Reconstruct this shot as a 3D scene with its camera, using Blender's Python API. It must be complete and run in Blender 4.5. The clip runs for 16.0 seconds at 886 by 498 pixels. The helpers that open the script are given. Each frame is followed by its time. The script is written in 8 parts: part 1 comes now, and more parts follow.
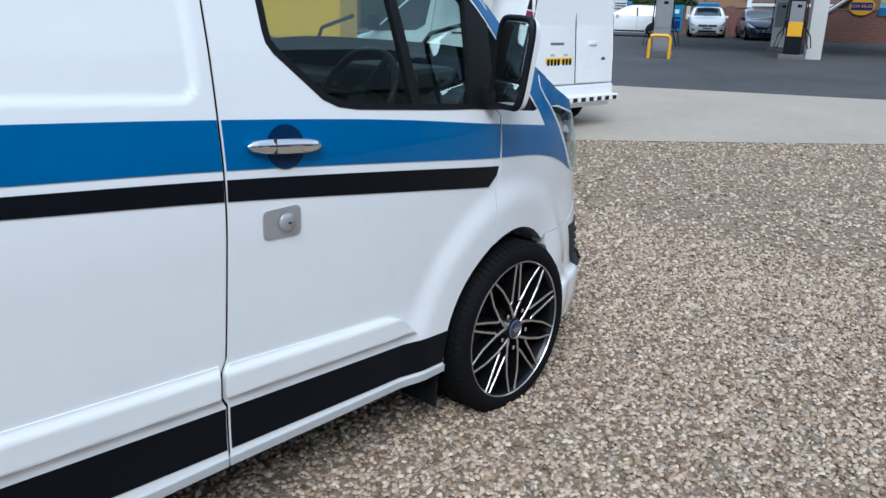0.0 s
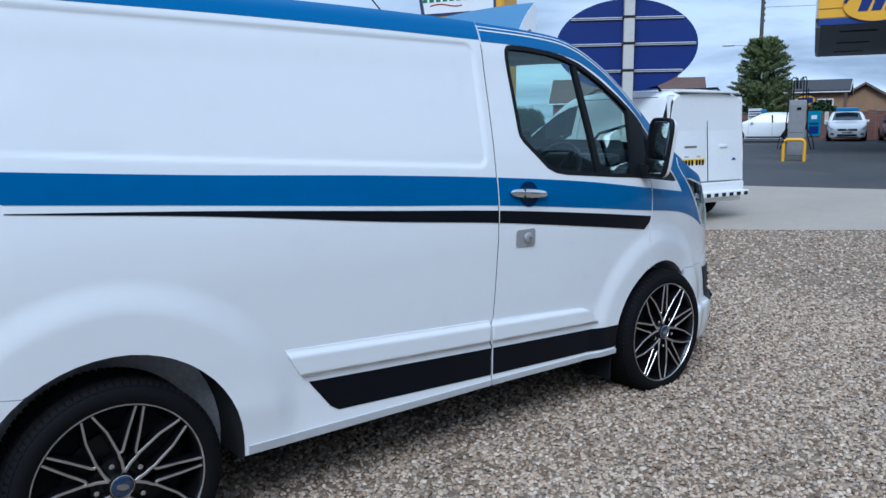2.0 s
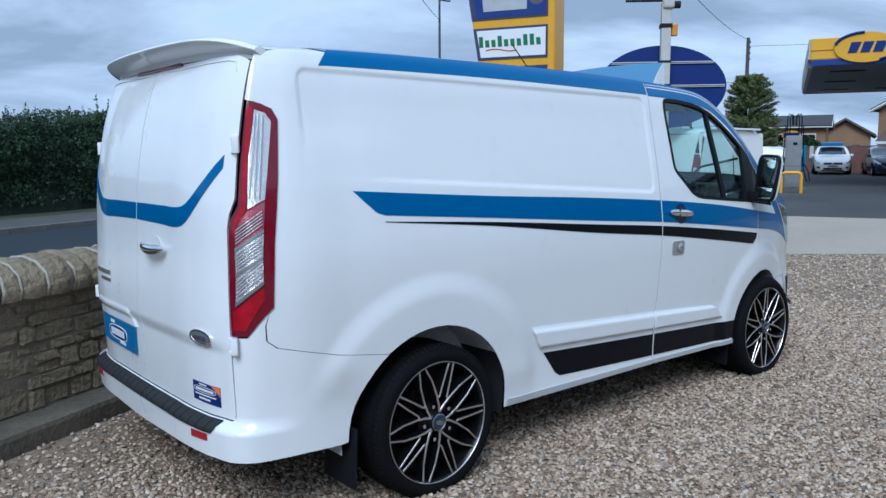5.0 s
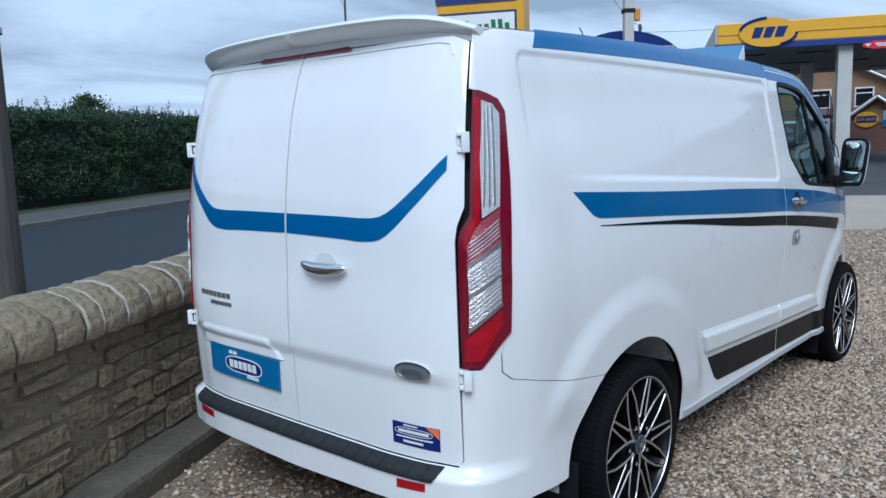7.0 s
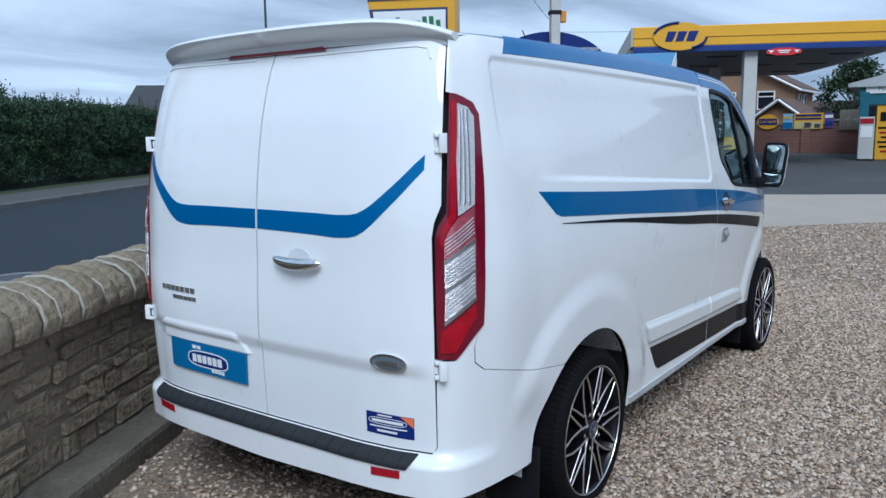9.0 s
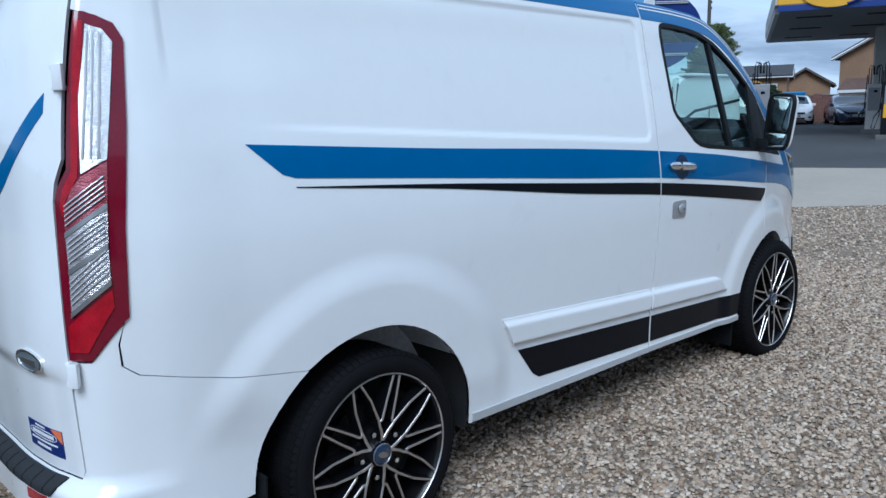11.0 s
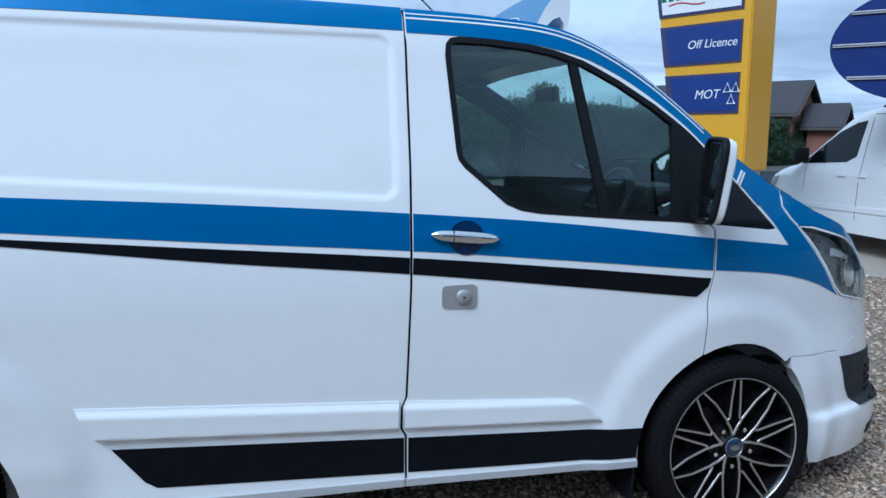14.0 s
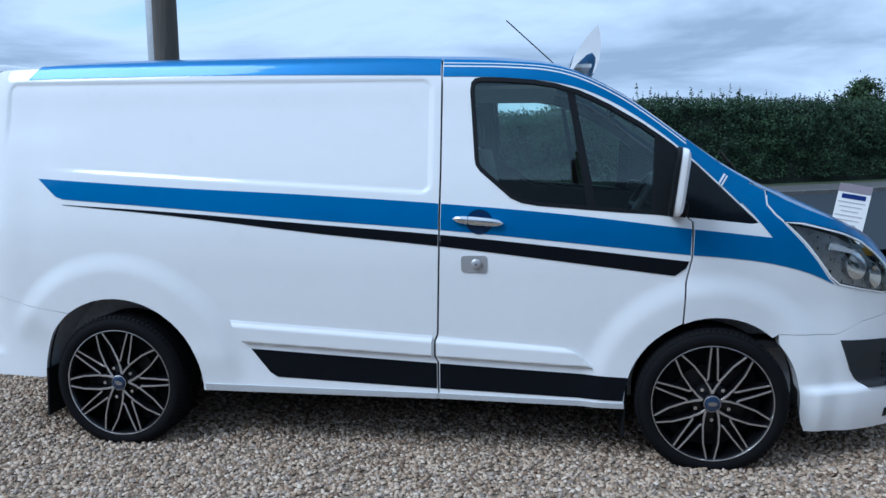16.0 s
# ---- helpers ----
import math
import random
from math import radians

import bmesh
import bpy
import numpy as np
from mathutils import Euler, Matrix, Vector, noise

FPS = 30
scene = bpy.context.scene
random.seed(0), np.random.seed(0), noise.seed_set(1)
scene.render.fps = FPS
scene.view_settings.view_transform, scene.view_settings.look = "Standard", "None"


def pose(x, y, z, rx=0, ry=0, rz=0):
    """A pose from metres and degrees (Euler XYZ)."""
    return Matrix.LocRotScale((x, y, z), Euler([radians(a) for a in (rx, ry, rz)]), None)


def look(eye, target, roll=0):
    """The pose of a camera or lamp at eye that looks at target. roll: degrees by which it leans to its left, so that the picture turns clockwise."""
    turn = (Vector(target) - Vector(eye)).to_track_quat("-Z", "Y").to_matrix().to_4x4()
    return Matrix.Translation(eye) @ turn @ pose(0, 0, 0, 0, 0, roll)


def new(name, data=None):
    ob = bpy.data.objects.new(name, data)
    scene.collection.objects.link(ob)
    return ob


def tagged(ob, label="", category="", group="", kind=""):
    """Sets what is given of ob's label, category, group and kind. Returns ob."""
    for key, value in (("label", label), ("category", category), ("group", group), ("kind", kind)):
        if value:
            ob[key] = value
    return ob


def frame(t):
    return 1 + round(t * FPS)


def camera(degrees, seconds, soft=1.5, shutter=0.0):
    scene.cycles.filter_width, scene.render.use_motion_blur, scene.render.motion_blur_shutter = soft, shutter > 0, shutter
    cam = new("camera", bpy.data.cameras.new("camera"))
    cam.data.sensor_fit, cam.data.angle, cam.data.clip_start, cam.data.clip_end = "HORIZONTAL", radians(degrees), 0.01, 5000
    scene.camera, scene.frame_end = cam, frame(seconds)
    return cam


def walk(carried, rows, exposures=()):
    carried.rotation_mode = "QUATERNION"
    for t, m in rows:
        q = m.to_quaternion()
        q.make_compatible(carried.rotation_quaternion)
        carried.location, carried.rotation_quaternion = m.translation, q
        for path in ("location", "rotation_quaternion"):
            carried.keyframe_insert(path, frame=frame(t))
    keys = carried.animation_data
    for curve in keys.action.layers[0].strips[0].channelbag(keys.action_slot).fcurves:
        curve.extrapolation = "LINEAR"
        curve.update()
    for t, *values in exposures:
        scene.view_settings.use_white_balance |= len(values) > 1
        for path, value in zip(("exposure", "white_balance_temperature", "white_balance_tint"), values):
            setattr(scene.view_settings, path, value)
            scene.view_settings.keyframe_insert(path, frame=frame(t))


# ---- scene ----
from mathutils.geometry import delaunay_2d_cdt

cam = camera(59.4, 16.0)
PATH = [
    (0, (0.616, -2.592, 1.52), (2.053, -1.333, 0.929), 1.6),
    (0.5, (0.279, -2.833, 1.521), (1.636, -1.464, 0.988), 2.1),
    (1, (-0.021, -3.056, 1.509), (1.268, -1.603, 1.03), 0.9),
    (1.5, (-0.422, -3.233, 1.504), (0.857, -1.747, 1.108), -0.1),
    (2, (-0.67, -3.465, 1.481), (0.567, -1.925, 1.165), -0.5),
    (2.5, (-0.904, -3.658, 1.489), (0.295, -2.083, 1.205), -0.0),
    (3, (-1.236, -3.745, 1.467), (-0.041, -2.165, 1.195), -0.6),
    (3.5, (-1.464, -3.89, 1.465), (-0.28, -2.298, 1.209), -0.8),
    (4, (-1.665, -3.938, 1.487), (-0.478, -2.348, 1.234), -0.4),
    (4.5, (-1.97, -3.759, 1.483), (-0.725, -2.212, 1.245), -0.5),
    (5, (-2.147, -3.52, 1.503), (-0.864, -2.004, 1.266), -0.2),
    (5.2, (-2.19, -3.35, 1.481), (-0.896, -1.846, 1.236), -0.2),
    (7.3, (-2.848, -2.261, 1.561), (-1.317, -1.004, 1.286), -1.6),
    (7.5, (-2.924, -2.198, 1.569), (-1.357, -0.987, 1.289), -1.4),
    (8, (-3.12, -2.107, 1.589), (-1.496, -0.976, 1.303), -0.9),
    (8.5, (-3.128, -2.109, 1.595), (-1.501, -0.983, 1.307), -1.1),
    (9, (-2.949, -2.275, 1.573), (-1.338, -1.126, 1.285), -0.6),
    (9.2, (-2.829, -2.371, 1.558), (-1.228, -1.211, 1.254), -0.1),
    (11.3, (-1.225, -2.892, 1.434), (0.103, -1.436, 1.091), -1.4),
    (11.5, (-1.036, -2.883, 1.473), (0.314, -1.451, 1.119), -1.2),
    (12, (-0.547, -3.057, 1.446), (0.793, -1.611, 1.11), -1.4),
    (12.5, (-0.053, -3.119, 1.468), (1.231, -1.626, 1.116), -0.7),
    (13, (0.422, -3.116, 1.502), (1.587, -1.526, 1.166), 0.2),
    (13.5, (0.875, -3.19, 1.481), (1.712, -1.399, 1.175), 1.4),
    (14, (1.136, -3.438, 1.495), (1.626, -1.519, 1.213), 0.4),
    (14.5, (1.366, -3.748, 1.517), (1.625, -1.783, 1.248), -0.0),
    (15, (1.693, -4.021, 1.528), (1.775, -2.04, 1.268), 0.2),
    (15.5, (1.86, -4.364, 1.501), (1.833, -2.381, 1.243), -0.1),
    (16, (2.16, -4.55, 1.532), (1.898, -2.586, 1.261), -0.4),
]
walk(cam, [(t, look(eye, target, roll)) for t, eye, target, roll in PATH], [(0.0, 1.10, 5260, 5), (0.6, 1.05, 5040, 5), (1.5, 0.92, 4870, 5), (4.0, 0.79, 4850, 4), (8.0, 0.80, 5060, 4), (11.5, 0.83, 4820, 3), (14.0, 0.88, 4760, 3), (16.0, 0.91, 4800, 4)])

# ---- daylight: thin broken cloud, low soft sun ----
world = bpy.data.worlds.new("sky_world")
scene.world = world
world.use_nodes = True
wn, wl = world.node_tree.nodes, world.node_tree.links
wn.clear()
w_out, w_bg = wn.new("ShaderNodeOutputWorld"), wn.new("ShaderNodeBackground")
w_sky = wn.new("ShaderNodeTexSky")
w_sky.sky_type, w_sky.sun_disc = "NISHITA", False
w_sky.sun_elevation, w_sky.sun_rotation = radians(44.6), radians(233.4)
w_co, w_sep = wn.new("ShaderNodeTexCoord"), wn.new("ShaderNodeSeparateXYZ")
wl.new(w_co.outputs["Generated"], w_sep.inputs[0])
w_up = wn.new("ShaderNodeMath"); w_up.operation = "MAXIMUM"; w_up.inputs[1].default_value = 0.0
wl.new(w_sep.outputs["Z"], w_up.inputs[0])
w_off = wn.new("ShaderNodeMath"); w_off.operation = "ADD"; w_off.inputs[1].default_value = 0.10
wl.new(w_up.outputs[0], w_off.inputs[0])
w_div = wn.new("ShaderNodeVectorMath"); w_div.operation = "DIVIDE"
w_cmb = wn.new("ShaderNodeCombineXYZ")
for k in range(3):
    wl.new(w_off.outputs[0], w_cmb.inputs[k])
wl.new(w_co.outputs["Generated"], w_div.inputs[0])
wl.new(w_cmb.outputs[0], w_div.inputs[1])
w_map = wn.new("ShaderNodeMapping")
w_map.inputs["Scale"].default_value = (0.55, 0.55, 0.0)
w_map.inputs["Location"].default_value = (3.1, 1.7, 0.0)
wl.new(w_div.outputs[0], w_map.inputs[0])
w_noise = wn.new("ShaderNodeTexNoise")
w_noise.inputs["Scale"].default_value, w_noise.inputs["Detail"].default_value, w_noise.inputs["Roughness"].default_value = 1.0, 7.0, 0.55
w_noise.inputs["Distortion"].default_value = 0.5
wl.new(w_map.outputs[0], w_noise.inputs["Vector"])
w_cover = wn.new("ShaderNodeValToRGB")
w_cover.color_ramp.elements[0].position, w_cover.color_ramp.elements[1].position = 0.20, 0.38
wl.new(w_noise.outputs["Fac"], w_cover.inputs[0])
w_tone = wn.new("ShaderNodeValToRGB")        # bright cloud edges, greyer thick cloud
for e, (p, c) in zip((w_tone.color_ramp.elements[0], w_tone.color_ramp.elements[1]), ((0.40, (4.4, 4.6, 4.9, 1)), (0.62, (2.35, 2.6, 2.95, 1)))):
    e.position, e.color = p, c
wl.new(w_noise.outputs["Fac"], w_tone.inputs[0])
w_mix = wn.new("ShaderNodeMix"); w_mix.data_type = "RGBA"
wl.new(w_cover.outputs[0], w_mix.inputs["Factor"])
wl.new(w_sky.outputs[0], w_mix.inputs["A"])
wl.new(w_tone.outputs[0], w_mix.inputs["B"])
w_grad = wn.new("ShaderNodeMapRange")         # cloud deck: dimmer at the horizon, brighter overhead
w_grad.inputs["To Min"].default_value, w_grad.inputs["To Max"].default_value = 0.92, 0.98
wl.new(w_up.outputs[0], w_grad.inputs["Value"])
w_deck = wn.new("ShaderNodeVectorMath"); w_deck.operation = "SCALE"
wl.new(w_mix.outputs["Result"], w_deck.inputs[0])
wl.new(w_grad.outputs[0], w_deck.inputs["Scale"])
wl.new(w_deck.outputs[0], w_bg.inputs["Color"])
w_bg.inputs["Strength"].default_value = 0.100
wl.new(w_bg.outputs[0], w_out.inputs[0])

sun_data = bpy.data.lights.new("sun", "SUN")
sun_data.energy, sun_data.angle, sun_data.color = 1.45, radians(30), (1.0, 0.93, 0.85)
sun = new("sun", sun_data)
sun.matrix_world = look((-7.8, -5.8, 9.6), (0, 0, 0))


# ---- materials ----
def surface(name, colour, rough=0.5, metal=0.0, vary=0.12, scale=6.0, bump=0.0, bscale=60.0, coat=0.0, island=0.0, tint=None, stretch=(1, 1, 1), spec=0.5):
    m = bpy.data.materials.new(name)
    m.use_nodes = True
    n, l = m.node_tree.nodes, m.node_tree.links
    b = n["Principled BSDF"]
    b.inputs["Roughness"].default_value, b.inputs["Metallic"].default_value = rough, metal
    b.inputs["Coat Weight"].default_value, b.inputs["Coat Roughness"].default_value = coat, 0.04
    b.inputs["Specular IOR Level"].default_value = spec
    co, mp = n.new("ShaderNodeTexCoord"), n.new("ShaderNodeMapping")
    mp.inputs["Scale"].default_value = stretch
    l.new(co.outputs["Object"], mp.inputs[0])
    big, fine = n.new("ShaderNodeTexNoise"), n.new("ShaderNodeTexNoise")
    big.inputs["Scale"].default_value, big.inputs["Detail"].default_value = scale, 5
    fine.inputs["Scale"].default_value, fine.inputs["Detail"].default_value = scale * 9, 4
    for t in (big, fine):
        l.new(mp.outputs[0], t.inputs["Vector"])
    add = n.new("ShaderNodeMath"); add.operation = "ADD"
    l.new(big.outputs["Fac"], add.inputs[0]); l.new(fine.outputs["Fac"], add.inputs[1])
    rng = n.new("ShaderNodeMapRange")
    rng.inputs["From Min"].default_value, rng.inputs["From Max"].default_value = 0.6, 1.4
    l.new(add.outputs[0], rng.inputs["Value"])
    mix = n.new("ShaderNodeMix"); mix.data_type = "RGBA"
    c = np.array(colour)
    lo, hi = c * (1 - vary), (np.array(tint) if tint else np.minimum(c * (1 + vary), 1))
    mix.inputs["A"].default_value, mix.inputs["B"].default_value = (*lo, 1), (*hi, 1)
    l.new(rng.outputs[0], mix.inputs["Factor"])
    last = mix.outputs["Result"]
    if island:
        geo, hsv = n.new("ShaderNodeNewGeometry"), n.new("ShaderNodeHueSaturation")
        info, sm = n.new("ShaderNodeObjectInfo"), n.new("ShaderNodeMath")
        sm.operation = "ADD"
        l.new(geo.outputs["Random Per Island"], sm.inputs[0]); l.new(info.outputs["Random"], sm.inputs[1])
        r2 = n.new("ShaderNodeMapRange")
        r2.inputs["From Max"].default_value = 2.0
        r2.inputs["To Min"].default_value, r2.inputs["To Max"].default_value = 1 - island, 1 + island
        l.new(sm.outputs[0], r2.inputs["Value"]); l.new(r2.outputs[0], hsv.inputs["Value"])
        l.new(last, hsv.inputs["Color"])
        last = hsv.outputs[0]
    l.new(last, b.inputs["Base Color"])
    if rough > 0.15 and vary > 0:
        rr = n.new("ShaderNodeMapRange")
        rr.inputs["To Min"].default_value, rr.inputs["To Max"].default_value = rough * 0.85, min(1, rough * 1.15)
        l.new(rng.outputs[0], rr.inputs["Value"]); l.new(rr.outputs[0], b.inputs["Roughness"])
    if bump:
        bn, bp = n.new("ShaderNodeTexNoise"), n.new("ShaderNodeBump")
        bn.inputs["Scale"].default_value, bn.inputs["Detail"].default_value = bscale, 6
        bp.inputs["Strength"].default_value, bp.inputs["Distance"].default_value = bump, 1.0 / bscale
        l.new(mp.outputs[0], bn.inputs["Vector"]); l.new(bn.outputs["Fac"], bp.inputs["Height"]); l.new(bp.outputs[0], b.inputs["Normal"])
    return m


def glass(name, tint, gloss=0.10):
    """Thin tinted pane: lets light straight through, with a sharp reflection."""
    m = bpy.data.materials.new(name)
    m.use_nodes = True
    n, l = m.node_tree.nodes, m.node_tree.links
    n.clear()
    out, tr, gl, lw, pw, sc, mx = (n.new("ShaderNode" + k) for k in ("OutputMaterial", "BsdfTransparent", "BsdfGlossy", "LayerWeight", "Math", "Math", "MixShader"))
    tr.inputs[0].default_value = (*tint, 1)
    gl.inputs["Roughness"].default_value = 0.01
    gl.inputs["Color"].default_value = (0.80, 0.96, 0.97, 1)
    lw.inputs["Blend"].default_value = 0.5
    pw.operation, sc.operation = "POWER", "MULTIPLY_ADD"
    pw.inputs[1].default_value, sc.inputs[1].default_value, sc.inputs[2].default_value = 4.0, 0.8, gloss * 0.6
    l.new(lw.outputs["Facing"], pw.inputs[0]); l.new(pw.outputs[0], sc.inputs[0])
    l.new(sc.outputs[0], mx.inputs[0]); l.new(tr.outputs[0], mx.inputs[1]); l.new(gl.outputs[0], mx.inputs[2]); l.new(mx.outputs[0], out.inputs[0])
    return m


WHITE = surface("white_van_paint", (0.79, 0.795, 0.80), 0.30, vary=0.015, scale=1.5, coat=1.0, spec=0.1)
BLUE = surface("blue_metallic_vinyl", (0.001, 0.130, 0.36), 0.36, metal=0.30, vary=0.06, scale=2.0, coat=0.45, spec=0.4)
DEEPBLUE = surface("recess_shade_blue", (0.0, 0.016, 0.065), 0.2, vary=0.05, coat=0.4)
BLACKVINYL = surface("black_vinyl", (0.005, 0.006, 0.009), 0.35, vary=0.1, scale=3, spec=0.1)
BLACKPLASTIC = surface("black_plastic", (0.009, 0.010, 0.012), 0.5, vary=0.15, scale=20, bump=0.15, bscale=400, spec=0.14)
GREYPLASTIC = surface("grey_textured_plastic", (0.024, 0.026, 0.029), 0.7, vary=0.2, scale=15, bump=0.3, bscale=300, spec=0.25)
# near-black for the underbody; also stands for shade in gaps, slots and openings
DARK = surface("underbody_and_gap_shade", (0.01, 0.01, 0.011), 0.9, vary=0.3, scale=8)
RUBBER = surface("tyre_rubber", (0.006, 0.006, 0.007), 0.8, vary=0.25, scale=14, bump=0.2, bscale=200, spec=0.1)
GLOSSBLACK = surface("gloss_black_wheel", (0.004, 0.004, 0.005), 0.3, vary=0.1, spec=0.35)
MACHINED = surface("machined_aluminium", (0.64, 0.62, 0.61), 0.38, metal=1.0, vary=0.06, scale=30)
CHROME = surface("chrome", (0.78, 0.79, 0.80), 0.07, metal=1.0, vary=0.02)
SILVER = surface("silver_sill_paint", (0.52, 0.53, 0.54), 0.42, metal=0.25, vary=0.06, scale=4)
PLATE = surface("pale_zinc_plate", (0.46, 0.46, 0.47), 0.42, metal=0.55, vary=0.08, scale=25)
STEEL = surface("brushed_steel", (0.45, 0.45, 0.45), 0.38, metal=1.0, vary=0.08, scale=25)
RED = surface("red_lens", (0.15, 0.002, 0.016), 0.12, vary=0.15, scale=12, coat=0.6, spec=0.3)
REDBRIGHT = surface("bright_red_lens", (0.34, 0.003, 0.014), 0.12, vary=0.35, scale=30, coat=0.35, spec=0.2)
CLEARLENS = surface("clear_ribbed_lens", (0.70, 0.70, 0.72), 0.14, metal=0.45, vary=0.30, scale=60, coat=1.0, bump=0.25, bscale=90, stretch=(1, 1, 6))
SMOKELENS = surface("smoked_ribbed_lens", (0.42, 0.40, 0.41), 0.16, metal=0.45, vary=0.4, scale=30, coat=1.0, bump=0.4, bscale=60, stretch=(1, 1, 7))
PINKLENS = surface("ribbed_pink_lens", (0.30, 0.045, 0.07), 0.14, metal=0.2, vary=0.45, scale=22, coat=1.0, bump=0.4, bscale=60, stretch=(1, 1, 7))
DARKSTEEL = surface("dull_disc_steel", (0.035, 0.035, 0.038), 0.5, metal=0.9, vary=0.15, scale=20)
WINDOW = glass("tinted_window_glass", (0.80, 0.95, 0.91), 0.15)
CLEARGLASS = glass("clear_lamp_glass", (0.85, 0.87, 0.88), 0.09)
CARGLASS = surface("parked_car_glass", (0.010, 0.016, 0.022), 0.06, vary=0.1, spec=0.8, coat=0.6)
DARKGLASS = surface("dark_window", (0.004, 0.006, 0.009), 0.08, vary=0.1, spec=0.22)
MIRROR = surface("mirror_glass", (0.36, 0.39, 0.39), 0.02, metal=1.0, vary=0.0)
FABRIC = surface("dark_seat_fabric", (0.03, 0.031, 0.034), 0.9, vary=0.2, scale=30)
LINER = surface("arch_liner", (0.55, 0.57, 0.60), 0.8, vary=0.3, scale=6)
SIGNWHITE = surface("white_sign_face", (0.78, 0.78, 0.78), 0.35, vary=0.04, scale=3)
SIGNBLUE = surface("blue_sign_face", (0.012, 0.035, 0.19), 0.35, vary=0.1, scale=4)
NAVY = surface("navy_sign_face", (0.006, 0.022, 0.15), 0.5, vary=0.12, scale=3, spec=0.3)
YELLOW = surface("yellow_sign_paint", (0.70, 0.365, 0.010), 0.38, vary=0.06, scale=2)
PLATEBLUE = surface("plate_blue", (0.015, 0.14, 0.33), 0.4, vary=0.04)
ORANGE = surface("orange_print", (0.75, 0.18, 0.06), 0.4, vary=0.05)
PLATEYELLOW = surface("plate_yellow", (0.80, 0.52, 0.03), 0.45, vary=0.05)


# ---- small mesh helpers ----
def part(name, bm, material, parent=None, label="", smooth=False):
    """Link a bmesh (or a ready mesh) as one object."""
    if isinstance(bm, bmesh.types.BMesh):
        me = bpy.data.meshes.new(name)
        bmesh.ops.recalc_face_normals(bm, faces=bm.faces)
        bm.to_mesh(me)
        bm.free()
        if smooth:
            me.shade_smooth()
            me.set_sharp_from_angle(angle=radians(35))
    else:
        me = bm
    for m in (material if isinstance(material, (list, tuple)) else (material,)):
        me.materials.append(m)
    ob = new(name, me)
    ob.parent = parent
    if label:
        tagged(ob, label)
    return ob


def root(name, m, label, category, group="", kind=""):
    ob = new(name)
    ob.matrix_world = m
    ob.empty_display_size = 0.2
    return tagged(ob, label, category, group, kind)


def box(sx, sy, sz, at=(0, 0, 0), bevel=0.0, bm=None, turn=None, seg=2):
    """A box centred at the given place."""
    bm = bm or bmesh.new()
    m = Matrix.Translation(at) @ (turn or Matrix())
    g = bmesh.ops.create_cube(bm, size=1.0, matrix=m @ Matrix.Diagonal((sx, sy, sz, 1)))
    if bevel:
        es = list({e for v in g["verts"] for e in v.link_edges})
        bmesh.ops.bevel(bm, geom=es, offset=bevel, segments=seg, affect="EDGES", profile=0.6)
    return bm


def rod(r, length, at=(0, 0, 0), turn=None, bm=None, seg=16, r2=None, bevel=0.0):
    """A cylinder or cone along z, centred."""
    bm = bm or bmesh.new()
    g = bmesh.ops.create_cone(bm, cap_ends=True, segments=seg, radius1=r, radius2=r if r2 is None else r2, depth=length, matrix=Matrix.Translation(at) @ (turn or Matrix()))
    if bevel:
        es = [e for e in {e for v in g["verts"] for e in v.link_edges} if len(e.link_faces) == 2 and e.calc_face_angle(0) > 1.0]
        bmesh.ops.bevel(bm, geom=es, offset=bevel, segments=2, affect="EDGES")
    return bm


def tube(points, r, bm=None, seg=8, closed=False):
    """A round bar swept along a line of points."""
    bm = bm or bmesh.new()
    p = [Vector(q) for q in points]
    rings = []
    n = len(p)
    for i in range(n):
        a, b = p[i - 1] if (i or closed) else p[0], p[(i + 1) % n] if (i < n - 1 or closed) else p[-1]
        d = (b - a).normalized()
        side = d.cross(Vector((0, 0, 1)) if abs(d.z) < 0.95 else Vector((1, 0, 0))).normalized()
        up = side.cross(d)
        rings.append([bm.verts.new(p[i] + r * (math.cos(k * math.tau / seg) * side + math.sin(k * math.tau / seg) * up)) for k in range(seg)])
    for i in range(n if closed else n - 1):
        a, b = rings[i], rings[(i + 1) % n]
        for k in range(seg):
            bm.faces.new((a[k], a[(k + 1) % seg], b[(k + 1) % seg], b[k]))
    if not closed:
        bm.faces.new(rings[0][::-1]); bm.faces.new(rings[-1])
    return bm


def slab(outline, depth, bm=None, turn=None, bevel=0.0):
    """A flat outline of (x, y) points given a thickness along z, from 0 to depth."""
    bm = bm or bmesh.new()
    vs = [bm.verts.new((x, y, 0)) for x, y in outline]
    f = bm.faces.new(vs)
    g = bmesh.ops.extrude_face_region(bm, geom=[f])
    up = [v for v in g["geom"] if isinstance(v, bmesh.types.BMVert)]
    bmesh.ops.translate(bm, verts=up, vec=(0, 0, depth))
    if bevel:
        es = [e for e in {e for v in up for e in v.link_edges} if all(v in up for v in e.verts)]
        bmesh.ops.bevel(bm, geom=es, offset=bevel, segments=2, affect="EDGES")
    if turn:
        bmesh.ops.transform(bm, matrix=turn, verts=vs + up if not bevel else bm.verts)
    return bm


def lathe(profile, seg=48, bm=None):
    """Turn a profile of (radius, height) round z."""
    bm = bm or bmesh.new()
    rings = [[bm.verts.new((r * math.cos(k * math.tau / seg), r * math.sin(k * math.tau / seg), h)) for k in range(seg)] for r, h in profile]
    for a, b in zip(rings, rings[1:]):
        for k in range(seg):
            bm.faces.new((a[k], a[(k + 1) % seg], b[(k + 1) % seg], b[k]))
    return bm


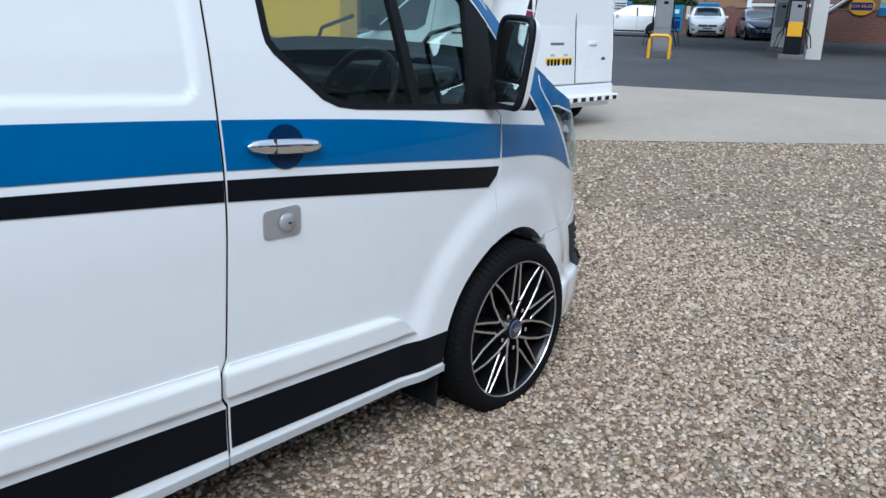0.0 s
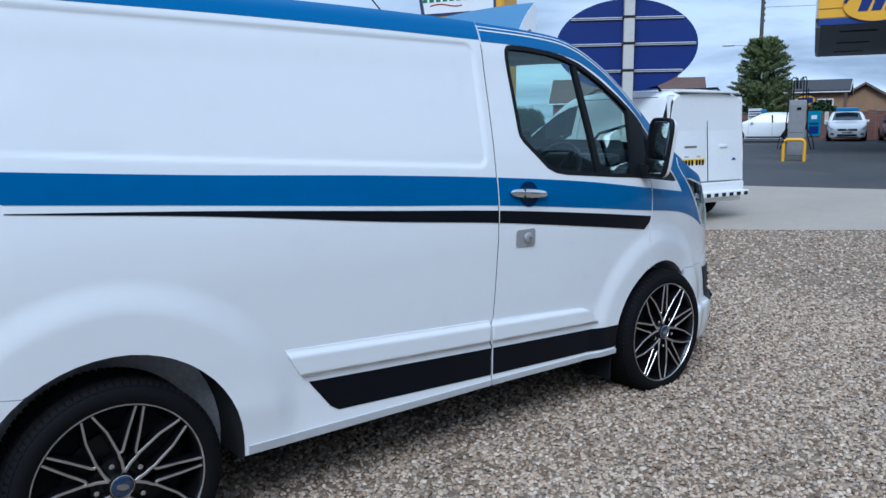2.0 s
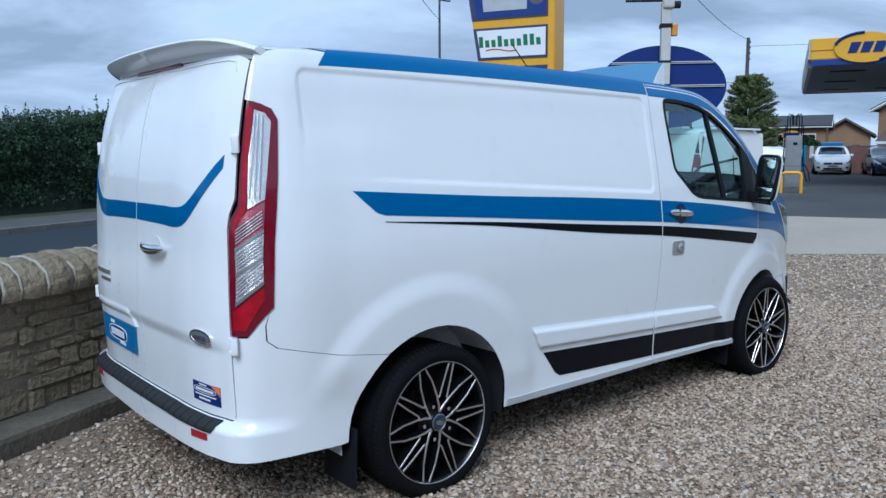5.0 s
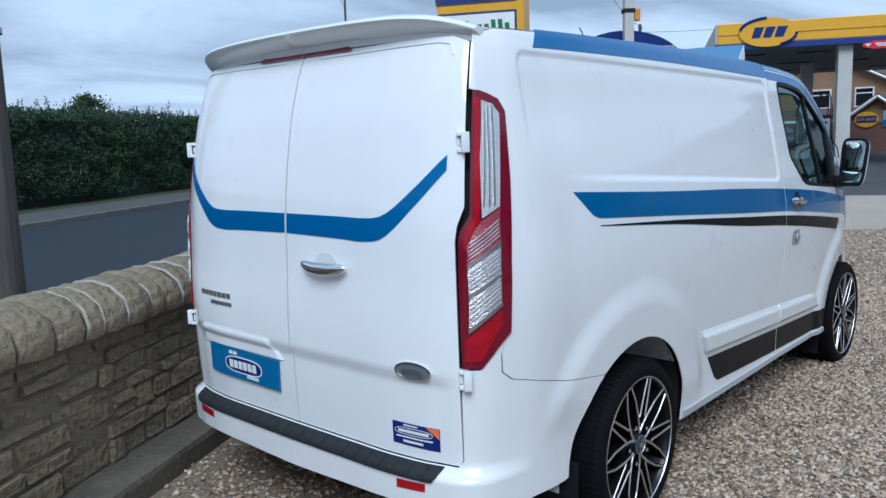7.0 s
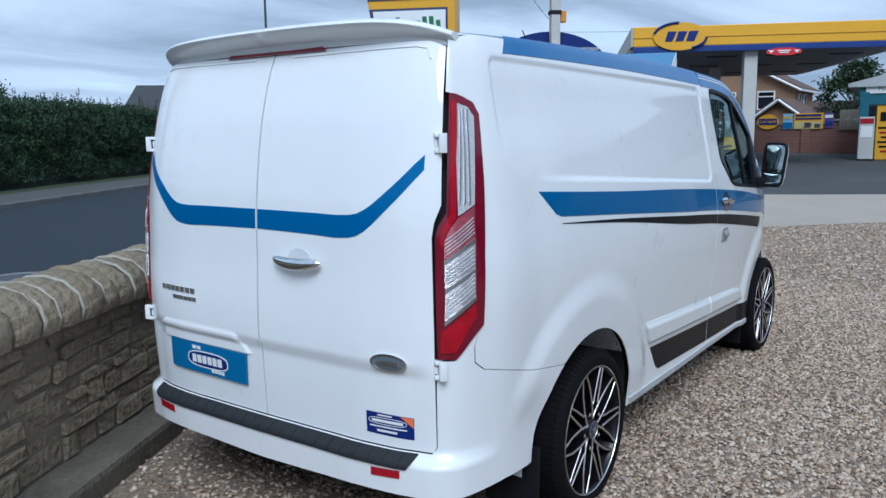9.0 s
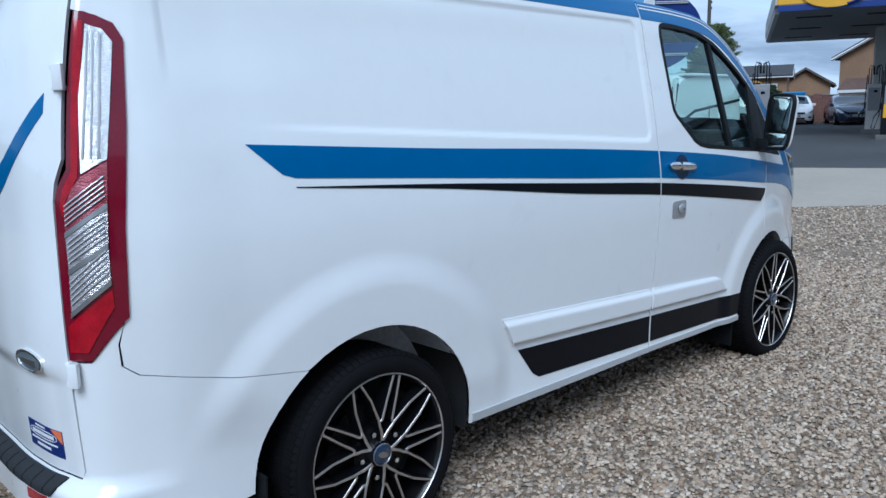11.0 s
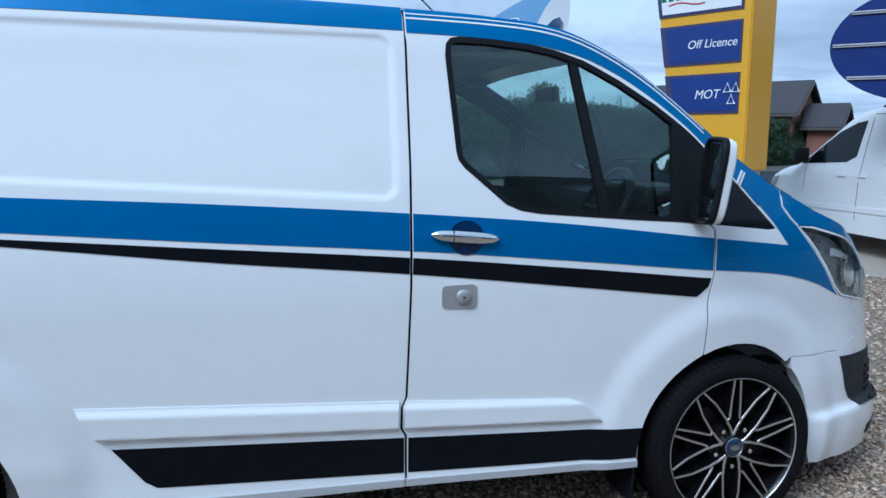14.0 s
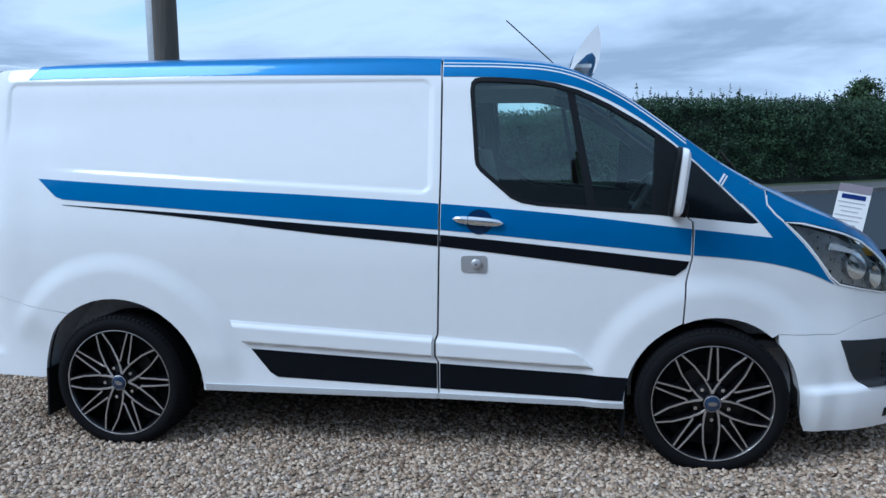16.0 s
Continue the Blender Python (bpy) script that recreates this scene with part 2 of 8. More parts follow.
def words(text, size, material, parent, m, label="", shear=0.0, name="lettering"):
    """Raised lettering in the built-in font, lying in the xy plane of m."""
    cu = bpy.data.curves.new("letters", "FONT")
    cu.body, cu.size, cu.extrude, cu.shear, cu.align_x, cu.align_y = text, size, 0.002, shear, "CENTER", "CENTER"
    ob = new("letters", cu)
    me = bpy.data.meshes.new_from_object(ob.evaluated_get(bpy.context.evaluated_depsgraph_get()))
    bpy.data.objects.remove(ob)
    me.transform(m)
    return part(name, me, material, parent, label)


def hermite(table):
    """Smooth curve through rows of (v, value)."""
    a = np.array(table, float)
    v, f = a[:, 0], a[:, 1]
    h = np.diff(v)
    d = np.diff(f) / h
    m = np.r_[d[0], (d[:-1] * h[1:] + d[1:] * h[:-1]) / (h[1:] + h[:-1]), d[-1]]

    def value(q):
        q = np.asarray(q, float)
        k = np.clip(np.searchsorted(v, q) - 1, 0, len(h) - 1)
        s = np.clip((q - v[k]) / h[k], 0, 1)
        return (2 * s**3 - 3 * s**2 + 1) * f[k] + (s**3 - 2 * s**2 + s) * h[k] * m[k] + (3 * s**2 - 2 * s**3) * f[k + 1] + (s**3 - s**2) * h[k] * m[k + 1]
    return value


def step01(a, b, v):
    s = np.clip((v - a) / (b - a), 0, 1)
    return s * s * (3 - 2 * s)


# ---- the panel van: x forward from the rear axle, y to its left, z up ----
# plan of the right half at waist height, from the middle of the tail to the middle of the nose
PLAN = np.array([(-0.945, 0), (-0.942, 0.30), (-0.935, 0.55), (-0.904, 0.73), (-0.825, 0.872), (-0.69, 0.938), (-0.4, 0.968), (0.2, 0.988), (1.0, 0.997),
                 (1.8, 0.997), (2.4, 0.988), (2.8, 0.962), (3.1, 0.914), (3.36, 0.864), (3.60, 0.790), (3.79, 0.65), (3.905, 0.37), (3.94, 0)])
span = np.r_[0, np.cumsum(np.hypot(*np.diff(PLAN, axis=0).T))]
fine_span = np.linspace(0, span[-1], 900)
PX, PY = hermite(np.c_[span, PLAN[:, 0]])(fine_span), hermite(np.c_[span, PLAN[:, 1]])(fine_span)
PU = np.r_[0, np.cumsum(np.hypot(np.diff(PX), np.diff(PY)))]
PU += 1.0 - np.interp(1.0, PX[200:700], PU[200:700])
TAIL_SLIP = 0.018                 # the corner's extra length, so that places on the tail keep their distances
U_TAIL, U_NOSE = PU[0] + TAIL_SLIP, PU[-1]
WIDTH = hermite([(0.10, .925), (0.25, .955), (0.43, .962), (0.55, .968), (0.70, .980), (0.85, .990), (1.0, .997), (1.12, .994), (1.25, .978), (1.38, .957),
                 (1.55, .925), (1.70, .895), (1.82, .872), (1.88, .853), (1.93, .825), (1.96, .79)])
TAIL = hermite([(0.10, -.91), (0.30, -.930), (0.5, -.942), (0.70, -.952), (0.85, -.955), (1.1, -.945), (1.3, -.938), (1.5, -.915), (1.7, -.875), (1.85, -.825), (1.96, -.77)])
NOSE = hermite([(0.10, 3.95), (0.25, 3.99), (0.5, 3.97), (0.65, 3.965), (0.80, 3.955), (0.95, 3.91), (1.05, 3.81), (1.3, 3.44), (1.96, 2.84)])
HUB_Z, WHEELBASE = 0.321, 2.933


def bulges(u, z):
    """How far the pressed panels stand in or out of the plain skin."""
    top, low = 1.856 - 0.009 * (u + 0.5), 1.382 - 0.058 * u
    inner = np.minimum(np.minimum(top - z, z - low), np.minimum(u + 0.615, 1.628 - u))
    corner = 0.06 - np.hypot(np.maximum(0.06 - np.minimum(top - z, z - low), 0), np.maximum(0.06 - np.minimum(u + 0.615, 1.628 - u), 0))
    inner = np.minimum(inner, corner + 0.0)
    fade = 1 - step01(1.66, 1.50, z) * step01(0.0, -0.45, u)
    d = -0.0075 * step01(0.0, 0.022, inner) * fade
    rear, front = np.hypot(u, z - HUB_Z), np.hypot(u - WHEELBASE, z - HUB_Z)
    d = d + 0.020 * step01(0.69, 0.57, rear) * step01(0.28, 0.50, z - 0.20 * step01(-0.12, -0.55, u)) + 0.020 * step01(0.62, 0.50, front)
    tail = step01(-0.90, -1.02, u)
    d = d - 0.015 * step01(0.786, 0.752, z) * tail
    d = d + 0.050 * step01(0.476, 0.438, z) * step01(-0.62, -0.98, u)
    d = d + 0.030 * step01(0.40, 0.36, z) * step01(3.30, 3.46, u) + 0.026 * step01(0.80, 0.50, z) * step01(3.16, 3.40, u)
    return d


def skin_at(u, z, off=0.0):
    u, z = np.asarray(u, float), np.asarray(z, float)
    flip = np.where(u < U_TAIL, -1.0, 1.0)
    u = np.where(u < U_TAIL, 2 * U_TAIL - u, u)
    w = u - TAIL_SLIP * step01(-0.70, -0.80, u)
    x, y = np.interp(w, PU, PX), np.interp(w, PU, PY)
    tx, ty = np.interp(w + .012, PU, PX) - np.interp(w - .012, PU, PX), np.interp(w + .012, PU, PY) - np.interp(w - .012, PU, PY)
    ln = np.hypot(tx, ty) + 1e-9
    nx, ny = -ty / ln, tx / ln
    wr, wf = np.clip(-nx, 0, 1) ** 2, np.clip(nx, 0, 1) ** 2
    ins = (1 - wr - wf) * (.997 - WIDTH(z)) + wr * (TAIL(z) + .945) + wf * (3.94 - NOSE(z)) - bulges(u, z) - off
    return np.stack([x - nx * ins, -flip * (y - ny * ins), z + 0 * x], -1)


def inside(poly, p):
    x, y = p[:, 0], p[:, 1]
    hit = np.zeros(len(p), bool)
    for (x0, y0), (x1, y1) in zip(poly, np.roll(poly, -1, 0)):
        if y0 != y1:
            hit ^= ((y0 > y) != (y1 > y)) & (x < (x1 - x0) * (y - y0) / (y1 - y0) + x0)
    return hit


def skin(name, outline, material, parent, off=0.0, thick=0.012, holes=(), grain=0.035, side=1, label="", body=None):
    """A panel of the van's skin (or of another body given as a function): the outline in (u, z), bent onto it, with its edges turned in."""
    at_ = body or skin_at

    def normal_(u, z):
        e = 0.006
        n = np.cross(at_(u + e, z) - at_(u - e, z), at_(u, z + e) - at_(u, z - e))
        return n / (np.linalg.norm(n, axis=-1, keepdims=True) + 1e-12)

    def ring(poly):
        out = []
        for a, b in zip(np.array(poly, float), np.roll(np.array(poly, float), -1, 0)):
            k = max(1, int(np.ceil(np.hypot(*(b - a)) / grain)))
            out += [a + (b - a) * j / k for j in range(k)]
        return np.array(out)
    rings = [ring(p) for p in (outline, *holes)]
    lo, hi = rings[0].min(0), rings[0].max(0)
    g = np.stack(np.meshgrid(np.arange(lo[0] + grain / 2, hi[0], grain), np.arange(lo[1] + grain / 2, hi[1], grain * 0.8), indexing="ij"), -1).reshape(-1, 2)
    keep = inside(rings[0], g)
    for r in rings[1:]:
        keep &= ~inside(r, g)
    g = g[keep]
    edge = np.concatenate(rings)
    if len(g):
        near = np.array([np.min(np.hypot(*(edge - q).T)) for q in g])
        g = g[near > 0.45 * grain]
    pts, cons, k = [Vector(q) for q in np.concatenate([edge, g])], [], 0
    for r in rings:
        cons += [(k + i, k + (i + 1) % len(r)) for i in range(len(r))]
        k += len(r)
    vs, _, fs, *_ = delaunay_2d_cdt(pts, cons, [], 0, 1e-6)
    uv = np.array([(v.x, v.y) for v in vs])
    f = np.array(fs)
    c = uv[f].mean(1)
    ok = inside(rings[0], c)
    for r in rings[1:]:
        ok &= ~inside(r, c)
    f = f[ok]
    a, b, d = uv[f[:, 0]], uv[f[:, 1]], uv[f[:, 2]]
    area = (b[:, 0] - a[:, 0]) * (d[:, 1] - a[:, 1]) - (b[:, 1] - a[:, 1]) * (d[:, 0] - a[:, 0])
    f = f[np.abs(area) > 1e-9]
    area = area[np.abs(area) > 1e-9]
    f[area < 0] = f[area < 0][:, ::-1]
    n = normal_(uv[:, 0], uv[:, 1])
    if callable(off):
        def place(u, z):
            return at_(u, z) + off(u, z)[:, None] * normal_(u, z)
        e = 0.004
        p = place(uv[:, 0], uv[:, 1])
        n = np.cross(place(uv[:, 0] + e, uv[:, 1]) - place(uv[:, 0] - e, uv[:, 1]), place(uv[:, 0], uv[:, 1] + e) - place(uv[:, 0], uv[:, 1] - e))
        n /= np.linalg.norm(n, axis=1, keepdims=True)
    else:
        p = at_(uv[:, 0], uv[:, 1]) + off * n
    he = np.concatenate([f[:, [0, 1]], f[:, [1, 2]], f[:, [2, 0]]])
    have = {tuple(e) for e in he.tolist()}
    rim = np.array([e for e in have if (e[1], e[0]) not in have])
    nv, back = len(p), p - thick * n
    quads = np.stack([rim[:, 1] + nv, rim[:, 0] + nv, rim[:, 0] + 2 * nv, rim[:, 1] + 2 * nv], 1)
    allp = np.concatenate([p, p, back])
    if side < 0:
        allp[:, 1] *= -1
        n = n * np.array([1, -1, 1])
        f, quads = f[:, ::-1], quads[:, ::-1]
    used = np.unique(np.concatenate([f.ravel(), quads.ravel()]))
    new_id = np.full(len(allp), -1)
    new_id[used] = np.arange(len(used))
    me = bpy.data.meshes.new(name)
    me.from_pydata(allp[used].tolist(), [], new_id[f].tolist() + new_id[quads].tolist())
    me.shade_smooth()
    loops = [n[i] for i in f.ravel()]
    for q in quads:
        w = np.cross(allp[q[1]] - allp[q[0]], allp[q[2]] - allp[q[0]])
        w = w / (np.linalg.norm(w) + 1e-12)
        loops += [w] * 4
    me.normals_split_custom_set([tuple(v) for v in loops])
    return part(name, me, material, parent, label)


def arc(cx, cz, r, a0, a1, k=20, squash=1.0):
    return [(cx + r * math.cos(radians(a0 + (a1 - a0) * i / k)) * squash, cz + r * math.sin(radians(a0 + (a1 - a0) * i / k))) for i in range(k + 1)]


RIM = hermite([(U_TAIL, 1.912), (-1.0, 1.912), (-0.7, 1.918), (-0.3, 1.925), (1.66, 1.917), (1.97, 1.902), (2.24, 1.866), (2.5, 1.745), (2.76, 1.563), (3.03, 1.377),
               (3.2, 1.290), (3.36, 1.220), (3.6, 1.130), (3.85, 1.025), (4.1, 0.978), (U_NOSE, 0.965)])
CROWN = hermite([(-0.90, 1.912), (-0.78, 1.95), (-0.4, 1.985), (.5, 1.995), (1.6, 1.985), (2.0, 1.965), (2.25, 1.918), (2.45, 1.808), (2.8, 1.575), (3.15, 1.360),
                 (3.3, 1.295), (3.45, 1.225), (3.6, 1.155), (3.8, 1.068), (3.95, 0.985), (4.0, 0.965)])
BAND = hermite([(-0.5, 1.860), (0.5, 1.862), (1.64, 1.843), (1.843, 1.839), (2.025, 1.836), (2.166, 1.822), (2.309, 1.790), (2.452, 1.729), (2.596, 1.642), (2.744, 1.536), (2.862, 1.434), (3.023, 1.284), (3.204, 1.097)])


def cap(name, u0, u1, t0, t1, material, parent, off=0.0, label="", nu=40, nt=14, slant=0.0):
    """Roof, windscreen or bonnet: spans from the rim of one flank to the other's."""
    for_both = t1 < 1.0
    obs = []
    for sgn in ((1, -1) if for_both else (1,)):
        ts = np.linspace(t0, t1, nt) if for_both else np.concatenate([np.linspace(t0, 1, nt), 2 - np.linspace(1, t0, nt)[1:]])
        U, T = np.meshgrid(np.linspace(u0, u1, nu), ts, indexing="ij")
        U = U + slant * np.minimum(T, 2 - T) * (u1 - U) / max(1e-6, u1 - u0)

        def place(U, T):
            r = skin_at(U, RIM(U))
            s = np.where(T <= 1, T, 2 - T)
            y = np.where(T <= 1, r[..., 1] * (1 - s), -r[..., 1] * (1 - s))
            return np.stack([r[..., 0], y, r[..., 2] + (np.maximum(CROWN(r[..., 0]), r[..., 2]) - r[..., 2]) * (1 - (1 - s) ** 3.4)], -1)
        e = 1e-3
        p = place(U, T)
        nn = np.cross(place(U + e, T) - place(U - e, T), place(U, T + e) - place(U, np.maximum(T - e, 0)))
        nn /= np.linalg.norm(nn, axis=-1, keepdims=True) + 1e-12
        nn *= np.sign(nn[..., 2:3] + 1e-9)
        p = p + off * nn
        p[..., 1] *= sgn
        idx = np.arange(U.size).reshape(U.shape)
        f = np.stack([idx[:-1, :-1], idx[1:, :-1], idx[1:, 1:], idx[:-1, 1:]], -1).reshape(-1, 4)
        if sgn < 0:
            f = f[:, ::-1]
        me = bpy.data.meshes.new(name)
        me.from_pydata(p.reshape(-1, 3).tolist(), [], f.tolist())
        me.shade_smooth()
        obs.append(part(name, me, material, parent, label))
    return obs


van = root("panel_van", pose(0, 0.037, 0), "white panel van with blue and black stripes parked on gravel", "van")

# outlines in (u, z)
REAR_ARCH = arc(0.0, HUB_Z, 0.442, 180, 0, 26)
FRONT_ARCH = arc(2.945, HUB_Z, 0.402, 180, 0, 26, 1.02)
SHUT_B = [(1.651, 0.305), (1.650, 0.479), (1.634, 0.507), (1.635, 0.584), (1.650, 0.621), (1.661, 1.007), (1.664, 1.240), (1.667, 1.403), (1.667, 1.80), (1.666, 1.894)]
SHUT_F = [(2.794, 0.695), (2.801, 0.886), (2.826, 1.00), (2.828, 1.043), (2.827, 1.167)]
GAP = 0.0042
SILL = 0.292


def along_band(u0, u1, curve, k=14):
    return [(u, float(curve(u))) for u in np.linspace(u0, u1, k)]


GLASS_LINE = [(1.801, 1.775), (1.806, 1.812), (1.822, 1.831), (1.850, 1.836), (1.955, 1.833), (2.095, 1.821), (2.194, 1.804), (2.308, 1.770), (2.38, 1.738), (2.452, 1.702), (2.595, 1.618), (2.697, 1.548), (2.740, 1.515), (2.752, 1.490),
              (2.74, 1.195), (2.50, 1.210), (2.12, 1.240), (2.048, 1.252), (1.995, 1.275), (1.852, 1.398), (1.832, 1.425), (1.826, 1.455)]
QUARTER = [(2.775, 1.486), (2.850, 1.422), (3.147, 1.142), (3.10, 1.142), (2.80, 1.176)]


def inset(poly, d):
    c = np.mean(np.array(poly), 0)
    p = np.array(poly)
    t = np.roll(p, -1, 0) - np.roll(p, 1, 0)
    t /= np.linalg.norm(t, axis=1, keepdims=True)
    n = np.stack([-t[:, 1], t[:, 0]], 1)
    s = np.sign(((c - p) * n).sum(1).mean())
    return [tuple(q) for q in p + s * d * n]


LAMP_LINE = [(3.262, 1.158), (3.341, 1.149), (3.423, 1.129), (3.543, 1.099), (3.665, 1.058), (3.768, 0.998), (3.87, 0.928), (3.95, 0.86), (3.975, 0.80), (3.81, 0.813), (3.646, 0.845), (3.535, 0.870), (3.490, 0.905), (3.424, 0.990), (3.359, 1.068), (3.317, 1.108)]
BOWL = surface("smoked_lamp_bowl", (0.30, 0.31, 0.33), 0.3, metal=0.7, vary=0.4, scale=14)

for side in (1, -1):
    # load-bay flank
    bay = ([(u, z) for u, z in REAR_ARCH][::-1][:1] and [(0.4425, SILL)] + [(1.651 - GAP, SILL)] + [(u - GAP, z) for u, z in SHUT_B] + along_band(1.664 - GAP, -0.70, RIM, 30)
           + [(-0.79, 1.902), (-0.868, 1.87), (-0.878, 1.72), (-0.76, 1.70), (-0.728, 1.655), (-0.752, 1.286), (-0.76, 0.94), (-0.778, 0.86), (-0.775, 0.80), (-0.743, 0.770), (-0.502, 0.713), (-0.262, 0.68)]
           + [p for p in REAR_ARCH if p[0] > -0.255])
    skin("side_panel", bay, WHITE, van, thick=0.005, side=side, grain=0.013)
    # cab door
    door_poly = ([(1.651 + GAP, SILL)] + [(2.53, 0.285)] + [p for p in FRONT_ARCH if p[0] < 2.786 and p[1] > SILL] + [(u - GAP, z) for u, z in SHUT_F]
                 + [(2.80, 1.185), (2.775, 1.30), (2.772, 1.505)] + along_band(2.74, 1.664 + GAP, lambda u: BAND(u) + 0.012, 24) + [(u + GAP, z) for u, z in SHUT_B[::-1] if z < 1.82])
    skin("cab_door", door_poly, WHITE, van, thick=0.005, side=side, holes=[GLASS_LINE], grain=0.03)
    # front wing
    wing = ([(u + GAP, z) for u, z in SHUT_F] + [(2.805, 1.187), (3.10, 1.155), (3.147, 1.16)] + [(3.06, 1.245), (3.036, 1.30)] + along_band(3.06, 3.168, RIM, 4)
            + [(3.174, 1.24), (3.214, 1.194), (3.251, 1.164), (3.309, 1.104), (3.351, 1.063), (3.416, 0.986), (3.481, 0.900), (3.527, 0.861), (3.646, 0.835), (3.81, 0.803), (3.98, 0.785), (3.98, 0.72), (3.80, 0.70), (3.68, 0.684), (3.62, 0.662), (3.53, 0.630), (3.245, 0.640)]
            + [p for p in FRONT_ARCH[::-1] if 2.80 < p[0] < 3.225 and p[1] > 0.60])
    skin("front_wing", wing, WHITE, van, thick=0.04, side=side, grain=0.03)
    # front bumper half with deep corner spoiler
    bump = ([(3.245, 0.6375), (3.53, 0.6275), (3.62, 0.6595), (3.68, 0.6815), (3.80, 0.6975), (3.985, 0.7175), (3.985, 0.780), (U_NOSE, 0.76), (U_NOSE, 0.168), (3.86, 0.160), (3.60, 0.160), (3.385, 0.170), (3.366, 0.215), (3.357, 0.26), (3.355, 0.321)]
            + [p for p in FRONT_ARCH[::-1] if p[0] > 3.235 and p[1] > 0.33])
    skin("front_bumper", bump, WHITE, van, off=0.001, thick=0.06, side=side, grain=0.04)
    skin("fog_surround", [(3.553, 0.600), (3.80, 0.588), (4.02, 0.568), (4.02, 0.385), (3.83, 0.362), (3.70, 0.366), (3.655, 0.388), (3.612, 0.45)], GREYPLASTIC, van, off=0.006, side=side, label="dark grey plastic fog lamp panel")
    for k in range(5):
        skin("fog_slat", [(3.80, 0.52 - 0.036 * k), (4.0, 0.515 - 0.036 * k), (4.0, 0.502 - 0.036 * k), (3.80, 0.507 - 0.036 * k)], BLACKPLASTIC, van, off=0.014, side=side)
    skin("spoiler_vent", [(3.80, 0.252), (3.98, 0.262), (3.98, 0.222), (3.80, 0.208)], BLACKPLASTIC, van, off=0.004, side=side)
    # headlamp
    skin("pin_line", inset(LAMP_LINE, -0.008), WHITE, van, off=0.0035, thick=0.006, holes=[LAMP_LINE], side=side)
    lamp = skin("headlamp", LAMP_LINE, CLEARGLASS, van, off=0.004, side=side, grain=0.03, label="clear headlamp with dark inner bowl")
    skin("lamp_bowl", inset(LAMP_LINE, 0.004), BOWL, lamp, off=-0.045, side=side)
    for cu, cz, r in ((3.655, 0.945, 0.066), (3.80, 0.885, 0.055)):
        skin("reflector", [(cu + r * math.cos(a * math.tau / 14), cz + r * math.sin(a * math.tau / 14)) for a in range(14)], CHROME, lamp, off=-0.022, side=side, grain=0.02)
    skin("pin_line", [(3.168, 1.285), (3.171, 1.241), (3.211, 1.194), (3.248, 1.163), (3.2525, 1.1665), (3.2155, 1.1975), (3.1755, 1.243), (3.1725, 1.285)], WHITE, van, off=0.0035, thick=0.004, side=side)
    skin("bonnet_edge", along_band(3.174, 4.10, RIM, 20) + [(4.03, 0.90), (4.015, 0.785), (3.988, 0.80), (3.962, 0.866), (3.88, 0.938), (3.776, 1.009), (3.671, 1.069), (3.547, 1.111), (3.426, 1.141), (3.343, 1.160), (3.257, 1.165), (3.213, 1.197), (3.175, 1.243)], BLUE, van, off=0.001, side=side)
    skin("indicator", [(3.50, 1.06), (3.66, 1.02), (3.64, 1.005), (3.49, 1.03)], CLEARLENS, lamp, off=-0.02, side=side)
    # blue and black stripes, cut at the shuts
    T = hermite([(-0.403, 1.365), (0.319, 1.322), (1.065, 1.286), (1.652, 1.250), (2.242, 1.202), (2.811, 1.136), (3.204, 1.092)])
    B = hermite([(-0.26, 1.262), (0.322, 1.222), (1.067, 1.168), (1.640, 1.129), (2.244, 1.075), (2.821, 1.016), (3.022, 0.997), (3.207, 0.970), (3.401, 0.915), (3.503, 0.869), (3.60, 0.82)])
    KT = hermite([(-0.26, 1.236), (0.322, 1.202), (1.067, 1.148), (1.640, 1.106), (2.244, 1.049), (2.815, 0.986)])
    KB = hermite([(-0.26, 1.2335), (0.323, 1.185), (1.067, 1.105), (1.640, 1.052), (2.245, 0.983), (2.76, 0.918)])
    ln = "blue vinyl waist stripe"
    skin("blue_stripe", along_band(-0.403, 1.658, T, 30) + along_band(1.6565, -0.26, B, 30) + [(-0.30, 1.275), (-0.35, 1.318)], BLUE, van, off=0.0025, thick=0.004, side=side, label=ln)
    skin("blue_stripe", along_band(1.671, 2.8215, T, 16) + along_band(2.817, 1.669, B, 16), BLUE, van, off=0.0025, thick=0.004, side=side, label=ln)
    skin("blue_stripe", [(2.836, 1.133), (3.02, 1.112), (3.198, 1.091), (3.112, 1.195), (3.04, 1.268), (3.045, 1.30)] + along_band(3.075, 3.162, lambda u: RIM(u) - 0.002, 4) + [(3.168, 1.24), (3.208, 1.192), (3.245, 1.161), (3.303, 1.101), (3.345, 1.060), (3.410, 0.984), (3.474, 0.898), (3.508, 0.868)] + along_band(3.502, 2.832, B, 12), BLUE, van, off=0.0025, thick=0.004, side=side, label="blue vinyl on the front wing")
    ln = "thin black vinyl stripe"
    skin("black_stripe", along_band(-0.26, 1.6565, KT, 30) + along_band(1.655, -0.26, KB, 30), BLACKVINYL, van, off=0.0025, thick=0.004, side=side, label=ln)
    skin("black_stripe", along_band(1.668, 2.812, KT, 16) + [(2.800, 0.955)] + along_band(2.75, 1.666, KB, 16), BLACKVINYL, van, off=0.0025, thick=0.004, side=side, label=ln)
    ln = "black vinyl sill panel"
    skin("sill_stripe", [(0.706, 0.519), (1.643, 0.473), (1.643, 0.346), (0.837, 0.377), (0.80, 0.40)], BLACKVINYL, van, off=0.0025, thick=0.004, side=side, label=ln)
